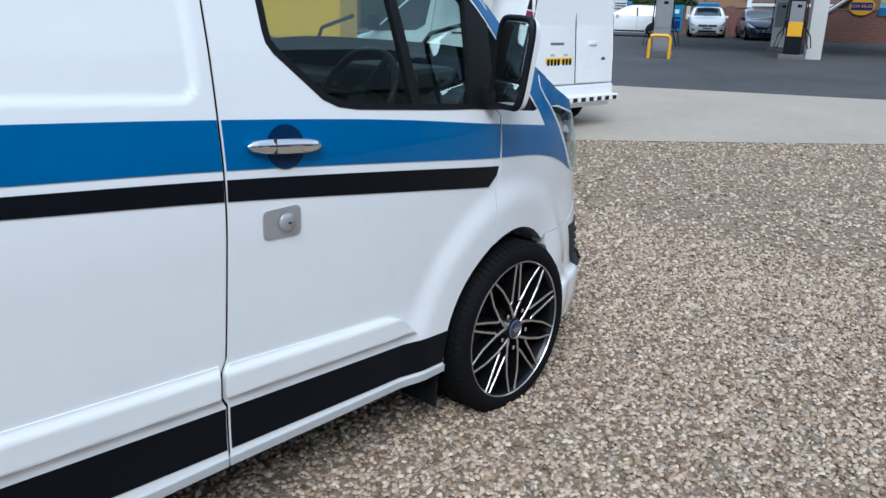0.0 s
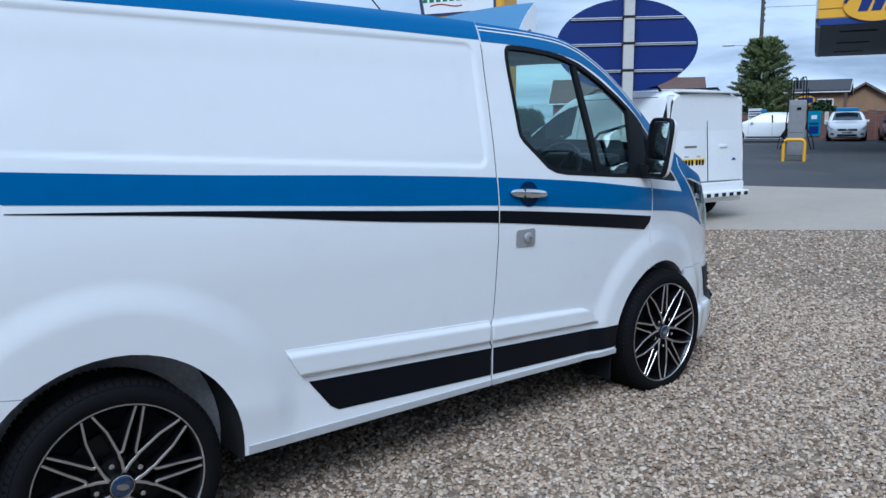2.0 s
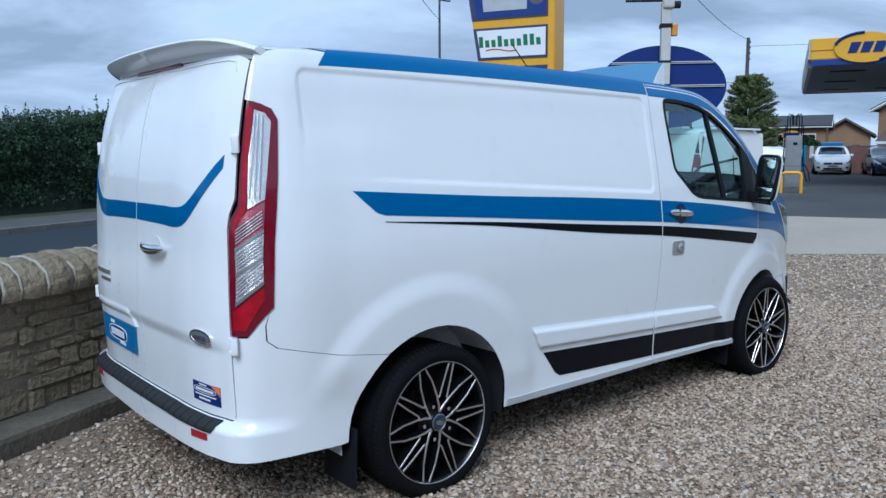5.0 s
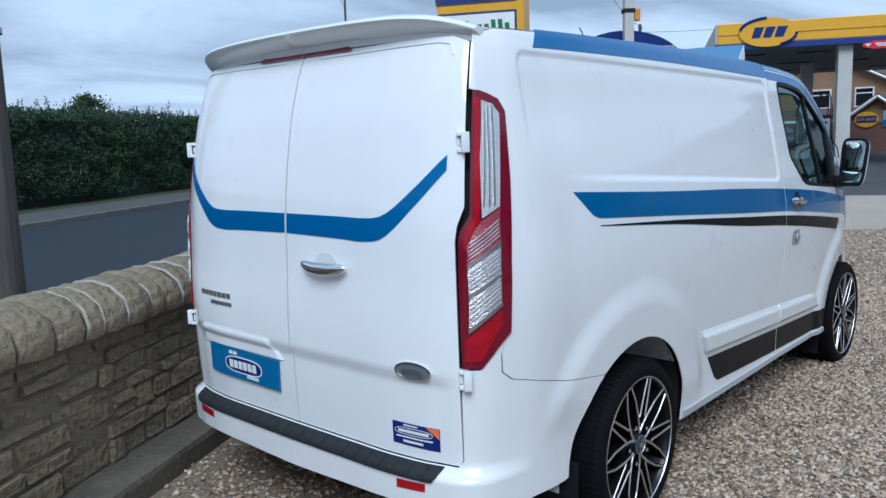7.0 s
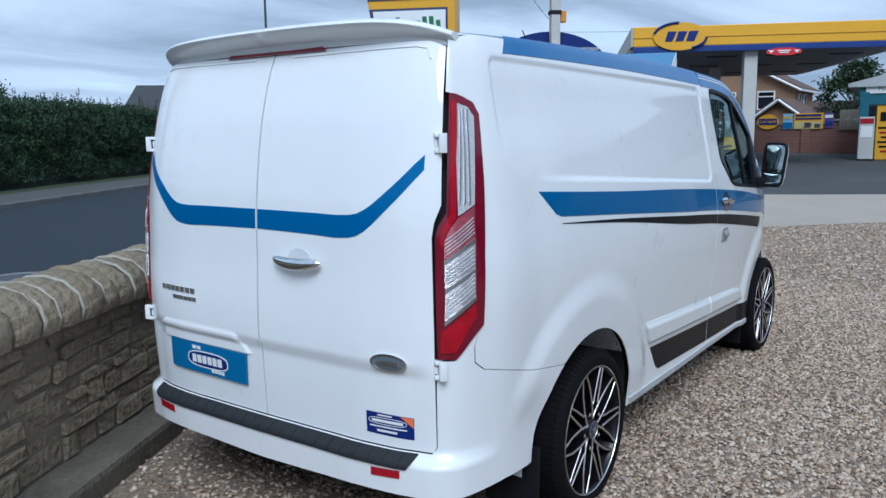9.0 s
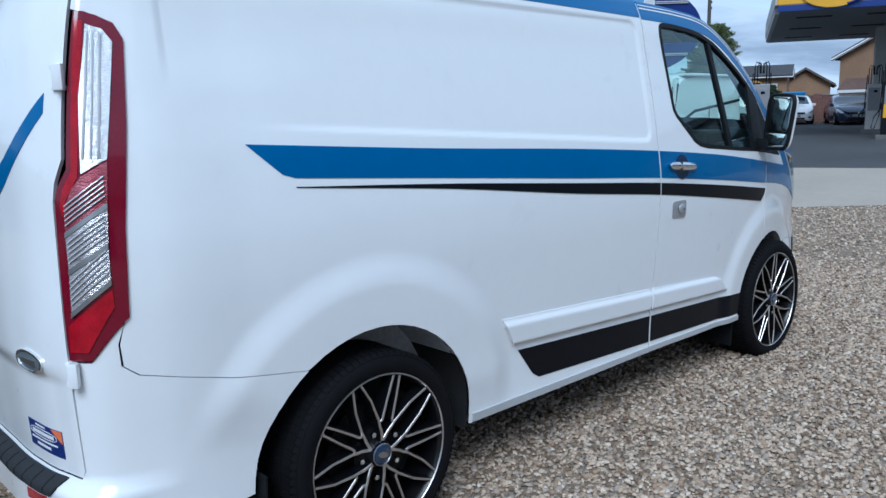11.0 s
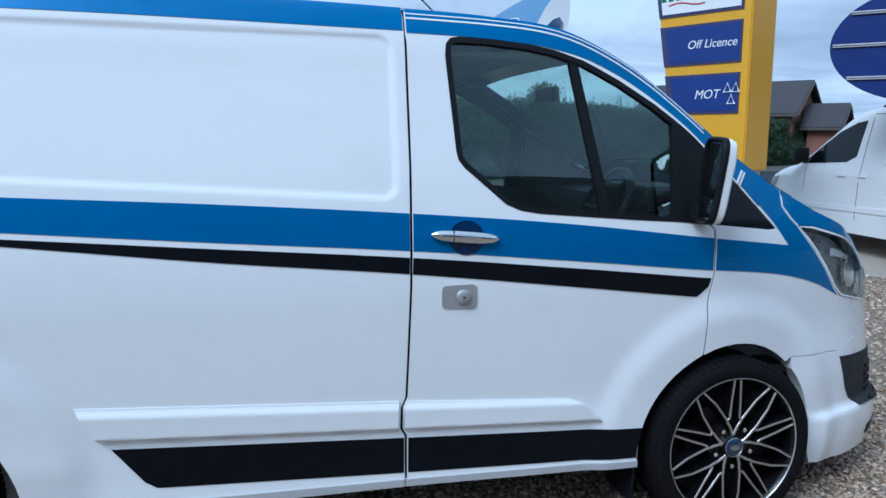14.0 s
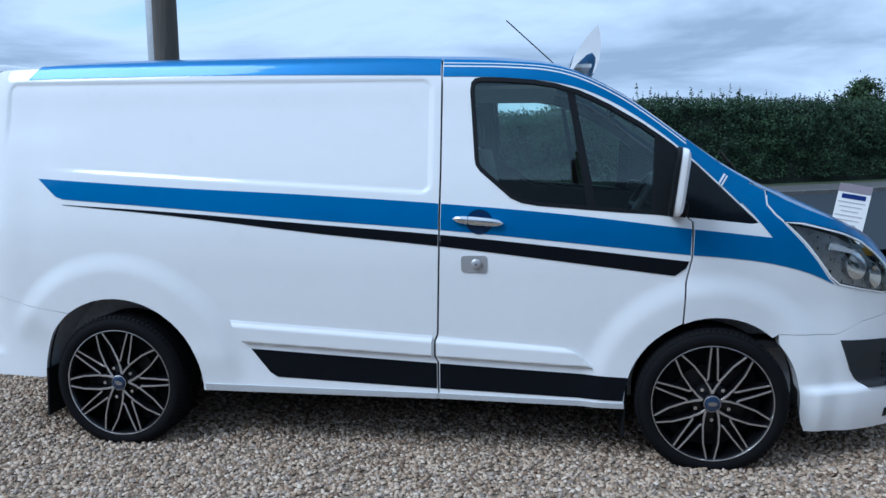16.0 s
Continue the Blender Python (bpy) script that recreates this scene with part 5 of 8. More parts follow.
def stone_mesh(name, sx, sy, sz, rough):
    """A rough-hewn block."""
    bm = bmesh.new()
    bmesh.ops.create_cube(bm, size=1.0, matrix=Matrix.Diagonal((sx, sy, sz, 1)))
    bmesh.ops.bevel(bm, geom=list(bm.edges), offset=min(sx, sz) * 0.12, segments=1, affect="EDGES")
    for v in bm.verts:
        v.co += Vector(rng.uniform(-rough, rough, 3))
    me = bpy.data.meshes.new(name)
    bmesh.ops.recalc_face_normals(bm, faces=bm.faces)
    bm.to_mesh(me)
    bm.free()
    me.materials.append(STONE)
    return me


def at_wall(along, across, z):
    x, y = by_road(along, across)
    return pose(x, y, z, 0, 0, 28)


wall_r = root("wall_road", Matrix(), "old sandstone boundary wall with rounded coping", "wall", kind="structure")
W0, W1 = -9.0, 4.6
core = box(W1 - W0, 0.26, 0.72, ((W0 + W1) / 2, 0, 0.40))
bmesh.ops.transform(core, matrix=at_wall(0, 0.171, 0), verts=core.verts)
part("mortar_core", core, MORTAR, wall_r)
led = box(W1 - W0, 0.34, 0.24, ((W0 + W1) / 2, 0, 0.0), 0.03)
bmesh.ops.transform(led, matrix=at_wall(0, -0.02, 0.0), verts=led.verts)
part("footing", led, surface("weathered_footing", (0.11, 0.095, 0.072), 0.95, vary=0.45, scale=4, bump=0.5, bscale=50), wall_r, "weathered concrete footing ledge")
COURSES = (0.12, 0.075, 0.115, 0.065, 0.10, 0.065, 0.09)
z = 0.12
for h in COURSES:
    a = W0 + rng.uniform(0, 0.2)
    while a < W1:
        w = rng.uniform(0.10, 0.32)
        if -4.2 < a < 2.6:
            for zz, hh in (((z, h),) if rng.random() < 0.85 or h < 0.1 else ((z, h * 0.5), (z + h * 0.5, h * 0.5))):
                o = new("stone", stone_mesh("stone", w - 0.016, 0.10, hh - 0.014, 0.009))
                o.parent = wall_r
                o.matrix_basis = at_wall(a + w / 2, 0.078 + rng.uniform(-0.014, 0.012), zz + hh / 2) @ pose(0, 0, 0, 0, rng.uniform(-1.5, 1.5), 0)
        a += w
    z += h
rest = bmesh.new()
for side_a, side_b in ((W0, -4.2), (2.9, W1)):
    z = 0.12
    for h in COURSES:
        a = side_a
        while a < side_b:
            w = rng.uniform(0.16, 0.40)
            box(w - 0.016, 0.10, h - 0.014, (0, 0, 0), 0.0, rest, at_wall(a + w / 2, 0.078, z + h / 2))
            a += w
        z += h
tagged(part("far_stones", rest, STONE, wall_r), kind="stuff")
# coping: half-round stones on edge
cope_profile = [(-0.20, 0.0), (-0.215, 0.06), (-0.19, 0.13), (-0.12, 0.185), (-0.03, 0.21), (0.06, 0.205), (0.14, 0.165), (0.195, 0.10), (0.21, 0.03), (0.20, 0.0)]
LIME = surface("pale_lime_mortar", (0.36, 0.33, 0.27), 0.95, vary=0.4, scale=12, bump=0.5, bscale=70)
jm = bmesh.new()
rows = [[jm.verts.new((x + 0.004 * math.sin(7 * k), yy * s * 1.002, zz2 * s)) for k, (yy, zz2) in enumerate(cope_profile)] for x, s in ((-0.011, 0.97), (-0.004, 1.010), (0.004, 1.010), (0.011, 0.97))]
for r0, r1 in zip(rows, rows[1:]):
    for k in range(len(cope_profile)):
        j = (k + 1) % len(cope_profile)
        jm.faces.new((r0[k], r0[j], r1[j], r1[k]))
bmesh.ops.recalc_face_normals(jm, faces=jm.faces)
joint_mesh = bpy.data.meshes.new("mortar_joint")
jm.to_mesh(joint_mesh); jm.free()
joint_mesh.materials.append(LIME)
joint_mesh.shade_smooth()
a = W0
while a < W1:
    w = rng.uniform(0.11, 0.24)
    bm = bmesh.new()
    rows = []
    sc, tl = rng.uniform(0.975, 1.03), rng.uniform(-0.02, 0.02)
    for k, (e, s) in enumerate(((0.0, 0.955), (0.07, 0.995), (0.5, 1.01), (0.93, 0.995), (1.0, 0.955))):
        rows.append([bm.verts.new(((e - 0.5) * (w - 0.013) + tl * zz2 + rng.uniform(-0.006, 0.006), yy * sc * s + rng.uniform(-0.008, 0.008), zz2 * sc * s + rng.uniform(-0.006, 0.006))) for yy, zz2 in cope_profile])
    for r0, r1 in zip(rows, rows[1:]):
        for k in range(len(cope_profile)):
            j = (k + 1) % len(cope_profile)
            bm.faces.new((r0[k], r0[j], r1[j], r1[k]))
    bm.faces.new(rows[0]); bm.faces.new(rows[-1][::-1])
    o = part("coping_stone", bm, STONE, wall_r)
    o.data.shade_smooth()
    o.data.set_sharp_from_angle(angle=radians(50))
    o.matrix_basis = at_wall(a + w / 2, 0.16, 0.755)
    a += w
    if rng.random() < 0.7:
        o = new("mortar_joint", joint_mesh)
        o.parent = wall_r
        o.matrix_basis = at_wall(a, 0.16, 0.755) @ pose(0, 0, 0, 0, rng.uniform(-6, 6), rng.uniform(-3, 3))
bed = box(W1 - W0, 0.30, 0.05, ((W0 + W1) / 2, 0, 0))
bmesh.ops.transform(bed, matrix=at_wall(0, 0.16, 0.745), verts=bed.verts)
part("mortar_bed", bed, MORTAR, wall_r)
cope = bmesh.new()
ends = [[cope.verts.new((x, yy * 0.93, zz2 * 0.93)) for yy, zz2 in cope_profile] for x in (W0, W1)]
for k in range(len(cope_profile)):
    j = (k + 1) % len(cope_profile)
    cope.faces.new((ends[0][k], ends[0][j], ends[1][j], ends[1][k]))
bmesh.ops.transform(cope, matrix=at_wall(0, 0.16, 0.755), verts=cope.verts)
part("coping_mortar", cope, MORTAR, wall_r, "mortar between the coping stones")

# ---- poles ----
WOOD = surface("weathered_pole_wood", (0.085, 0.075, 0.065), 0.9, vary=0.35, scale=3, bump=0.5, bscale=30, stretch=(1, 1, 0.08))
GALV = surface("galvanised_steel", (0.42, 0.44, 0.46), 0.5, metal=0.6, vary=0.12, scale=5)
GREYPAINT = surface("pale_grey_paint", (0.50, 0.49, 0.46), 0.55, vary=0.10, scale=2)


def utility_pole(x, y, r, h, label):
    p = root("utility_pole", pose(x, y, rise(x, y)), label, "pole")
    part("shaft", rod(r, h + 0.3, (0, 0, h / 2 - 0.15), r2=r * 0.72, seg=20), WOOD, p, "", True)
    return p


near_pole = utility_pole(-1.227, 2.20, 0.118, 8.5, "weathered wooden utility pole with a steel cable guard behind the wall")
part("cable_guard", box(0.09, 0.06, 3.6, (-0.115, -0.02, 1.75), 0.02), GALV, near_pole, "grey steel cable guard", True)
for zz in (2.2, 2.9):
    part("strap", rod(0.125, 0.03, (0, 0, zz), seg=20), STEEL, near_pole)
thin = root("lamp_column", pose(22.5, 25.8, rise(22.5, 25.8)), "slim dark street lamp column beyond the road", "lamp post")
part("shaft", rod(0.075, 9.0, (0, 0, 4.4), r2=0.05, seg=12), surface("dark_column_paint", (0.05, 0.055, 0.06), 0.5), thin, "", True)
part("lantern", box(0.6, 0.2, 0.10, (0.35, 0, 8.85), 0.03), GALV, thin)
far_pole = utility_pole(46.8, 23.3, 0.15, 8.6, "wooden utility pole with insulators behind the conifer")
for k in range(4):
    part("insulator", rod(0.05, 0.12, (0.24, 0.0, 8.35 - 0.36 * k), seg=8), DARK, far_pole)
part("lamp_arm", tube([(0, 0, 5.6), (-0.5, 0.6, 5.75), (-0.9, 1.3, 5.8)], 0.03), GALV, far_pole)
part("lamp_head", box(0.22, 0.75, 0.12, (-1.05, 1.6, 5.8), 0.04, turn=Matrix.Rotation(radians(30), 4, "Z")), GALV, far_pole)


def cable(a, b, sag, name="overhead_cable", r=0.012):
    a, b = Vector(a), Vector(b)
    pts = [a.lerp(b, k / 16) - Vector((0, 0, sag * 4 * (k / 16) * (1 - k / 16))) for k in range(17)]
    return tagged(part(name, tube(pts, r, seg=5), DARK), "thin dark overhead cable", "cable", "overhead cables")


cable((-1.227, 2.20, 8.2), (46.8, 23.3, 9.0), 1.0)
cable((-1.227, 2.20, 7.6), (22.5, 25.8, 8.0), 0.6)
cable((46.8, 23.3, 8.6), (52, -20, 9.0), 0.9)

# ---- manhole ----
mh = root("manhole_cover", pose(1.5, 7.06, rise(1.5, 7.06) - 0.036), "worn iron manhole cover with a pale concrete collar in the road", "manhole cover")
part("lid", lathe([(0.0, 0.012), (0.25, 0.012), (0.262, 0.008)], 40), surface("worn_iron", (0.075, 0.077, 0.08), 0.6, metal=0.3, vary=0.5, scale=9, bump=0.5, bscale=60), mh, "dark worn iron lid", True)
part("collar", lathe([(0.27, 0.006), (0.28, 0.016), (0.335, 0.016), (0.36, 0.0)], 40), surface("pale_collar", (0.20, 0.20, 0.20), 0.8, vary=0.5, scale=7, bump=0.5, bscale=60), mh, "pale patched collar", True)

# ---- hedge ----
LEAF = surface("hedge_leaf", (0.020, 0.060, 0.030), 0.7, vary=0.5, scale=0.6, island=0.45, tint=(0.058, 0.118, 0.044))
LEAF2 = surface("conifer_spray", (0.075, 0.110, 0.038), 0.75, vary=0.4, scale=0.8, island=0.5, tint=(0.165, 0.195, 0.065))
LEAF3 = surface("tree_leaf", (0.022, 0.048, 0.014), 0.7, vary=0.4, scale=0.5, island=0.55, tint=(0.045, 0.085, 0.025))
TWIG = surface("hedge_wood", (0.03, 0.024, 0.018), 0.9, vary=0.3)


def leaves(name, centres, size, material, parent=None, flat=0.0, seed=1):
    """Many small bent leaves: each is a kite of two triangles."""
    g = np.random.default_rng(seed)
    n = len(centres)
    d = g.normal(size=(n, 3)); d[:, 2] *= 1 - flat
    d /= np.linalg.norm(d, axis=1, keepdims=True)
    e = np.cross(d, g.normal(size=(n, 3)))
    e /= np.linalg.norm(e, axis=1, keepdims=True)
    s = size * g.uniform(0.55, 1.35, (n, 1))
    up = np.cross(d, e)
    p = np.stack([centres - d * s, centres + e * s * 0.5 + up * s * 0.15, centres + d * s, centres - e * s * 0.5 + up * s * 0.15], 1).reshape(-1, 3)
    i = np.arange(n) * 4
    f = np.concatenate([np.stack([i, i + 1, i + 2], 1), np.stack([i, i + 2, i + 3], 1)])
    me = bpy.data.meshes.new(name)
    me.from_pydata(p.tolist(), [], f.tolist())
    return part(name, me, material, parent)


def lumps(a, b, seed=0.0):
    return np.array([noise.noise((float(u) * 0.55 + seed, float(v) * 0.8, seed)) * 0.30 + noise.noise((float(u) * 1.9, float(v) * 2.6, seed + 4)) * 0.22 for u, v in zip(a, b)])


HEDGE = 13.75
HEDGE_TOPS = ([5, 9.5, 12.5, 15.5, 27, 31, 40], [1.95, 2.0, 2.4, 2.66, 2.66, 2.35, 2.4])      # along the road, height
g = np.random.default_rng(11)
hedge = root("hedge", Matrix(), "dense dark green roadside hedge with ragged top shoots", "hedge", kind="stuff")
n = 210000
al = g.uniform(-16, 62, n)
keep = g.random(n) < np.interp(al, [-16, 4, 40, 62], [0.6, 1, 1, 0.6])
al = al[keep]
n = len(al)
face = g.random(n)
tops = np.interp(al, *HEDGE_TOPS)
zz = np.where(face < 0.78, g.uniform(0.05, 1, n) ** 0.8, 1.0) * tops
ac = np.where(face < 0.78, 0.0, g.uniform(0, 1.5, n)) + HEDGE + 0.28 * (zz / tops) ** 2 + lumps(al, zz) + g.uniform(-0.12, 0.16, n)
zz = zz + np.where(face >= 0.78, lumps(al, ac, 7.0) * 0.55 + g.uniform(-0.15, 0.18, n), 0)
wx = -1.2 + al * RD.x + ac * RN.x
wy = 1.06 + al * RD.y + ac * RN.y
lift = np.array([rise(x, y) for x, y in zip(wx[::50], wy[::50])]).mean()
leaves("foliage", np.stack([wx, wy, zz + lift], 1), 0.044, LEAF, hedge, seed=2)
# shoots along the top: thin twigs with small leaves on them
bm = bmesh.new()
pts = []
for k in range(2600):
    a0, c0 = g.uniform(-15, 61), HEDGE + g.uniform(0.1, 1.3)
    x, y = by_road(a0, c0)
    top = float(np.interp(a0, *HEDGE_TOPS))
    tall = min(0.45, g.exponential(0.10) + 0.04) * (1.0 + 0.5 * (noise.noise((a0 * 0.8, 2.0, 5.0)) > 0.05))
    foot, tip = Vector((x, y, top - 0.14 + lift)), Vector((x + g.uniform(-0.1, 0.1), y + g.uniform(-0.1, 0.1), top + lift + tall))
    tube([foot, tip], 0.004, bm, 3)
    for j in range(int(6 + tall * 34)):
        s = g.uniform(0.15, 1.0)
        pts.append(np.array(foot.lerp(tip, s)) + g.normal(0, 0.035, 3) * (1.15 - 0.6 * s))
part("top_twigs", bm, TWIG, hedge)
leaves("shoots", np.array(pts), 0.038, LEAF, hedge, seed=3)
# near-black sheet inside the leaves; its colour stands for the hedge's inner shade
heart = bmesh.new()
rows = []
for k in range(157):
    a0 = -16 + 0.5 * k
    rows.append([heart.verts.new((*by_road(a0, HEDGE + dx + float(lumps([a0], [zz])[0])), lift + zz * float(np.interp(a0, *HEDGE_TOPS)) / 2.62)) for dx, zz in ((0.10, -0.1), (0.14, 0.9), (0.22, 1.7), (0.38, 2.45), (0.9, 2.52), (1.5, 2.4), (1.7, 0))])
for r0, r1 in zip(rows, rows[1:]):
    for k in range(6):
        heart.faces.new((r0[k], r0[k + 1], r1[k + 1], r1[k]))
part("hedge_shade_core", heart, surface("hedge_shade", (0.006, 0.012, 0.005), 0.95, vary=0.5, scale=2, bump=0.8, bscale=9), hedge, "", True)


# ---- trees ----
def conifer(x, y, h, r, seed):
    t = root("conifer_tree", pose(x, y, rise(x, y)), "bushy dark green garden conifer with a ragged tip", "tree")
    part("trunk", rod(0.16, h * 0.95, (0, 0, h * 0.47), r2=0.02, seg=10), WOOD, t)
    q = np.random.default_rng(seed)
    pts = []
    limbs = bmesh.new()
    for k in range(280):
        f = q.uniform(0.03, 1.0) ** 0.85
        a = q.uniform(0, math.tau)
        reach = r * (1 - f) ** 0.34 * q.uniform(0.80, 1.10) * (1.0 if f > 0.12 else 0.8) + 0.08
        z0 = h * f
        tip = np.array([reach * math.cos(a), reach * math.sin(a), z0 + reach * 0.35])
        tube([(0, 0, z0 - 0.1), tuple(tip * [0.6, 0.6, 1] - [0, 0, 0.1]), tuple(tip)], 0.015, limbs, 4)
        m = 300
        s = q.uniform(0.25, 1.08, (m, 1))
        pts.append(np.array([0, 0, z0]) * (1 - s) + tip * s + q.normal(0, 0.10, (m, 3)) * (1.25 - 0.8 * s))
    part("limbs", limbs, TWIG, t)
    leaves("crown", np.concatenate(pts), 0.052, LEAF2, t, seed=seed)
    return t


def broadleaf(x, y, h, r, seed, label, base=1.6):
    t = root("tree", pose(x, y, rise(x, y)), label, "tree")
    bm = bmesh.new()
    q = np.random.default_rng(seed)
    tube([(0, 0, -0.2), (0.05, 0, h * 0.3), (0.0, 0.05, h * 0.7)], 0.14, bm, 8)
    pts = []
    for k in range(46):
        a, f = q.uniform(0, math.tau), q.uniform(base / h, 1.0)
        R = r * math.sin(math.pi * (0.15 + 0.8 * (f - base / h) / (1 - base / h))) * q.uniform(0.5, 1.1)
        c = np.array([R * math.cos(a), R * math.sin(a), h * f])
        tube([(0, 0, h * f * 0.6), tuple(c * [0.6, 0.6, 0.9]), tuple(c)], 0.03, bm, 4)
        pts.append(c + q.normal(0, 0.36 * r / 2.2, (110, 3)) * [1, 1, 0.75])
    part("trunk", bm, WOOD, t)
    leaves("crown", np.concatenate(pts), 0.15, LEAF3, t, seed=seed)
    return t


conifer(46.6, 22.9, 6.0, 2.05, 21)
broadleaf(57.5, 6.0, 5.6, 2.2, 22, "leafy green garden tree behind the forecourt")
broadleaf(30.3, 70.3, 6.4, 2.3, 23, "round leafy tree standing beyond the hedge", 2.6)
broadleaf(47.5, 19.5, 1.95, 0.95, 24, "low green shrub by the brick wall", 0.4)


# ---- price totem ----
totem = root("totem_sign", pose(6.62, 4.30, 0.0, 0, 0, math.degrees(math.atan2(1.09, -0.54))), "tall yellow filling-station totem sign on a pale post", "sign")
# local x runs along the face away from the near corner, local -y is the depth behind... face looks along +y
DEP, ZB, ZT = 0.55, 1.15, 4.45


def face_w(z):
    return 0.90 + 0.165 * (z - ZB)


bm = bmesh.new()
lo = [bm.verts.new(c) for c in ((0, 0, ZB), (face_w(ZB), 0, ZB), (face_w(ZB), -DEP, ZB), (0, -DEP, ZB))]
hi = [bm.verts.new(c) for c in ((0, 0, ZT), (face_w(ZT), 0, ZT), (face_w(ZT), -DEP, ZT), (0, -DEP, ZT))]
bm.faces.new(lo[::-1]); bm.faces.new(hi)
for k in range(4):
    bm.faces.new((lo[k], lo[(k + 1) % 4], hi[(k + 1) % 4], hi[k]))
bmesh.ops.bevel(bm, geom=list(bm.edges), offset=0.015, segments=2, affect="EDGES")
part("cabinet", bm, YELLOW, totem, "yellow sign cabinet, wider at the top", True)
part("base_block", box(0.40, 0.50, 0.16, (0.18, -DEP / 2, 0.05), 0.03), KERB, totem, "rough grey base block")
part("post", box(0.28, 0.40, 1.3, (0.18, -DEP / 2, 0.52), 0.012), surface("pale_grey_post", (0.46, 0.45, 0.42), 0.6, vary=0.08, scale=3), totem, "pale grey post")
FACE = Matrix.Rotation(radians(180), 4, "Z") @ Matrix.Rotation(radians(90), 4, "X")     # sheet's x to -x, y to z, outward +y


def totem_panel(z0, z1, material, text="", bars=()):
    for sgn, y0, base in ((1, 0.0, None),):
        pts = [(-0.10, z0), (-face_w(z0) + 0.005, z0), (-face_w(z1) + 0.005, z1), (-0.10, z1)]
        fr = part("panel_frame", slab(pts, 0.012, turn=FACE), surface("violet_grey_frame", (0.045, 0.042, 0.11), 0.45), totem)
        q = [(-0.125, z0 + 0.03), (-face_w(z0) + 0.085, z0 + 0.03), (-face_w(z1) + 0.085, z1 - 0.03), (-0.125, z1 - 0.03)]
        p = part("panel", slab(q, 0.017, turn=FACE), material, totem)
        return p


mot = totem_panel(1.80, 2.26, SIGNBLUE)
off_l = totem_panel(2.37, 2.84, SIGNBLUE)
shop = totem_panel(2.95, 3.42, SIGNBLUE)
top_p = totem_panel(3.54, 4.05, SIGNBLUE)
words("MOT", 0.145, SIGNWHITE, mot, FACE @ Matrix.Translation((-0.50, 2.02, 0.018)), shear=0.2)
words("Off Licence", 0.136, SIGNWHITE, off_l, FACE @ Matrix.Translation((-0.47, 2.60, 0.018)), shear=0.2)
for cx, cz, up in ((-0.240, 2.085, 1), (-0.140, 2.085, 1), (-0.190, 1.955, 1)):
    tri_p = [(cx - 0.046, cz - 0.045), (cx + 0.046, cz - 0.045), (cx, cz + 0.055)]
    part("triangle_mark", tube([FACE @ Vector((x, y, 0.020)) for x, y in tri_p], 0.013, seg=6, closed=True), SIGNWHITE, mot)
part("shop_board", slab([(-0.13, 2.985), (-face_w(2.98) + 0.06, 2.985), (-face_w(3.4) + 0.06, 3.385), (-0.13, 3.385)], 0.020, turn=FACE), SIGNWHITE, shop, "white shop board with a plain green mark")
GREENPRINT = surface("green_print", (0.02, 0.16, 0.06), 0.5, vary=0.05)
for k in range(10):
    h = 0.16 if k in (0, 3, 7, 8) else 0.105
    part("name_bar", slab([(-0.20 - 0.10 * (9 - k), 3.135), (-0.265 - 0.10 * (9 - k), 3.135), (-0.275 - 0.10 * (9 - k), 3.135 + h), (-0.21 - 0.10 * (9 - k), 3.135 + h)], 0.023, turn=FACE), GREENPRINT, shop)
part("red_swash", tube([FACE @ Vector((-1.06 + 0.06 * k, 3.085 + 0.02 * math.sin(k * 0.7), 0.022)) for k in range(9)], 0.008, seg=5), surface("red_print", (0.5, 0.03, 0.03), 0.5), shop)
part("price_window", slab([(-0.42, 3.66), (-1.10, 3.66), (-1.13, 3.95), (-0.42, 3.95)], 0.021, turn=FACE), surface("grey_price_window", (0.45, 0.46, 0.47), 0.3), top_p)
part("round_mark", slab([(-0.27 + 0.12 * math.cos(a * math.tau / 24), 3.83 + 0.12 * math.sin(a * math.tau / 24)) for a in range(24)], 0.021, turn=FACE), surface("grey_roundel", (0.10, 0.10, 0.12), 0.4), top_p)

# barrel planter and grass strip beside the totem
planter = root("barrel_planter", pose(8.04, 7.8, rise(8.04, 7.8) - 0.035) @ Matrix.Diagonal((0.8, 0.8, 0.85, 1)), "half-barrel wooden planter on the grass strip", "planter")
part("barrel", lathe([(0.25, 0.0), (0.30, 0.15), (0.31, 0.30), (0.295, 0.44), (0.265, 0.44), (0.26, 0.38), (0.0, 0.38)], 24), surface("old_barrel_oak", (0.12, 0.085, 0.06), 0.85, vary=0.3, scale=6), planter, "", True)
for zz in (0.10, 0.35):
    part("hoop", lathe([(0.305, zz), (0.316, zz), (0.316, zz + 0.035), (0.305, zz + 0.035)], 24), DARK, planter)

# ---- back of the oval sign on its post ----
ov = root("oval_sign", pose(8.35, 3.60, rise(8.35, 3.60), 0, 0, -47), "large navy oval sign board on a pale square post", "sign")
ovz = 2.56 - rise(8.35, 3.60)
part("post", box(0.145, 0.145, ovz + 1.30, (0, -0.07, (ovz + 1.20) / 2), 0.012), GREYPAINT, ov, "pale square steel post")
OV = Matrix.Translation((-0.02, 0.075, ovz)) @ Matrix.Rotation(radians(90), 4, "X")
part("board", slab([(0.975 * math.cos(a * math.tau / 64), 0.63 * math.sin(a * math.tau / 64)) for a in range(64)], 0.03, turn=OV, bevel=0.005), NAVY, ov, "navy blue oval board", True)
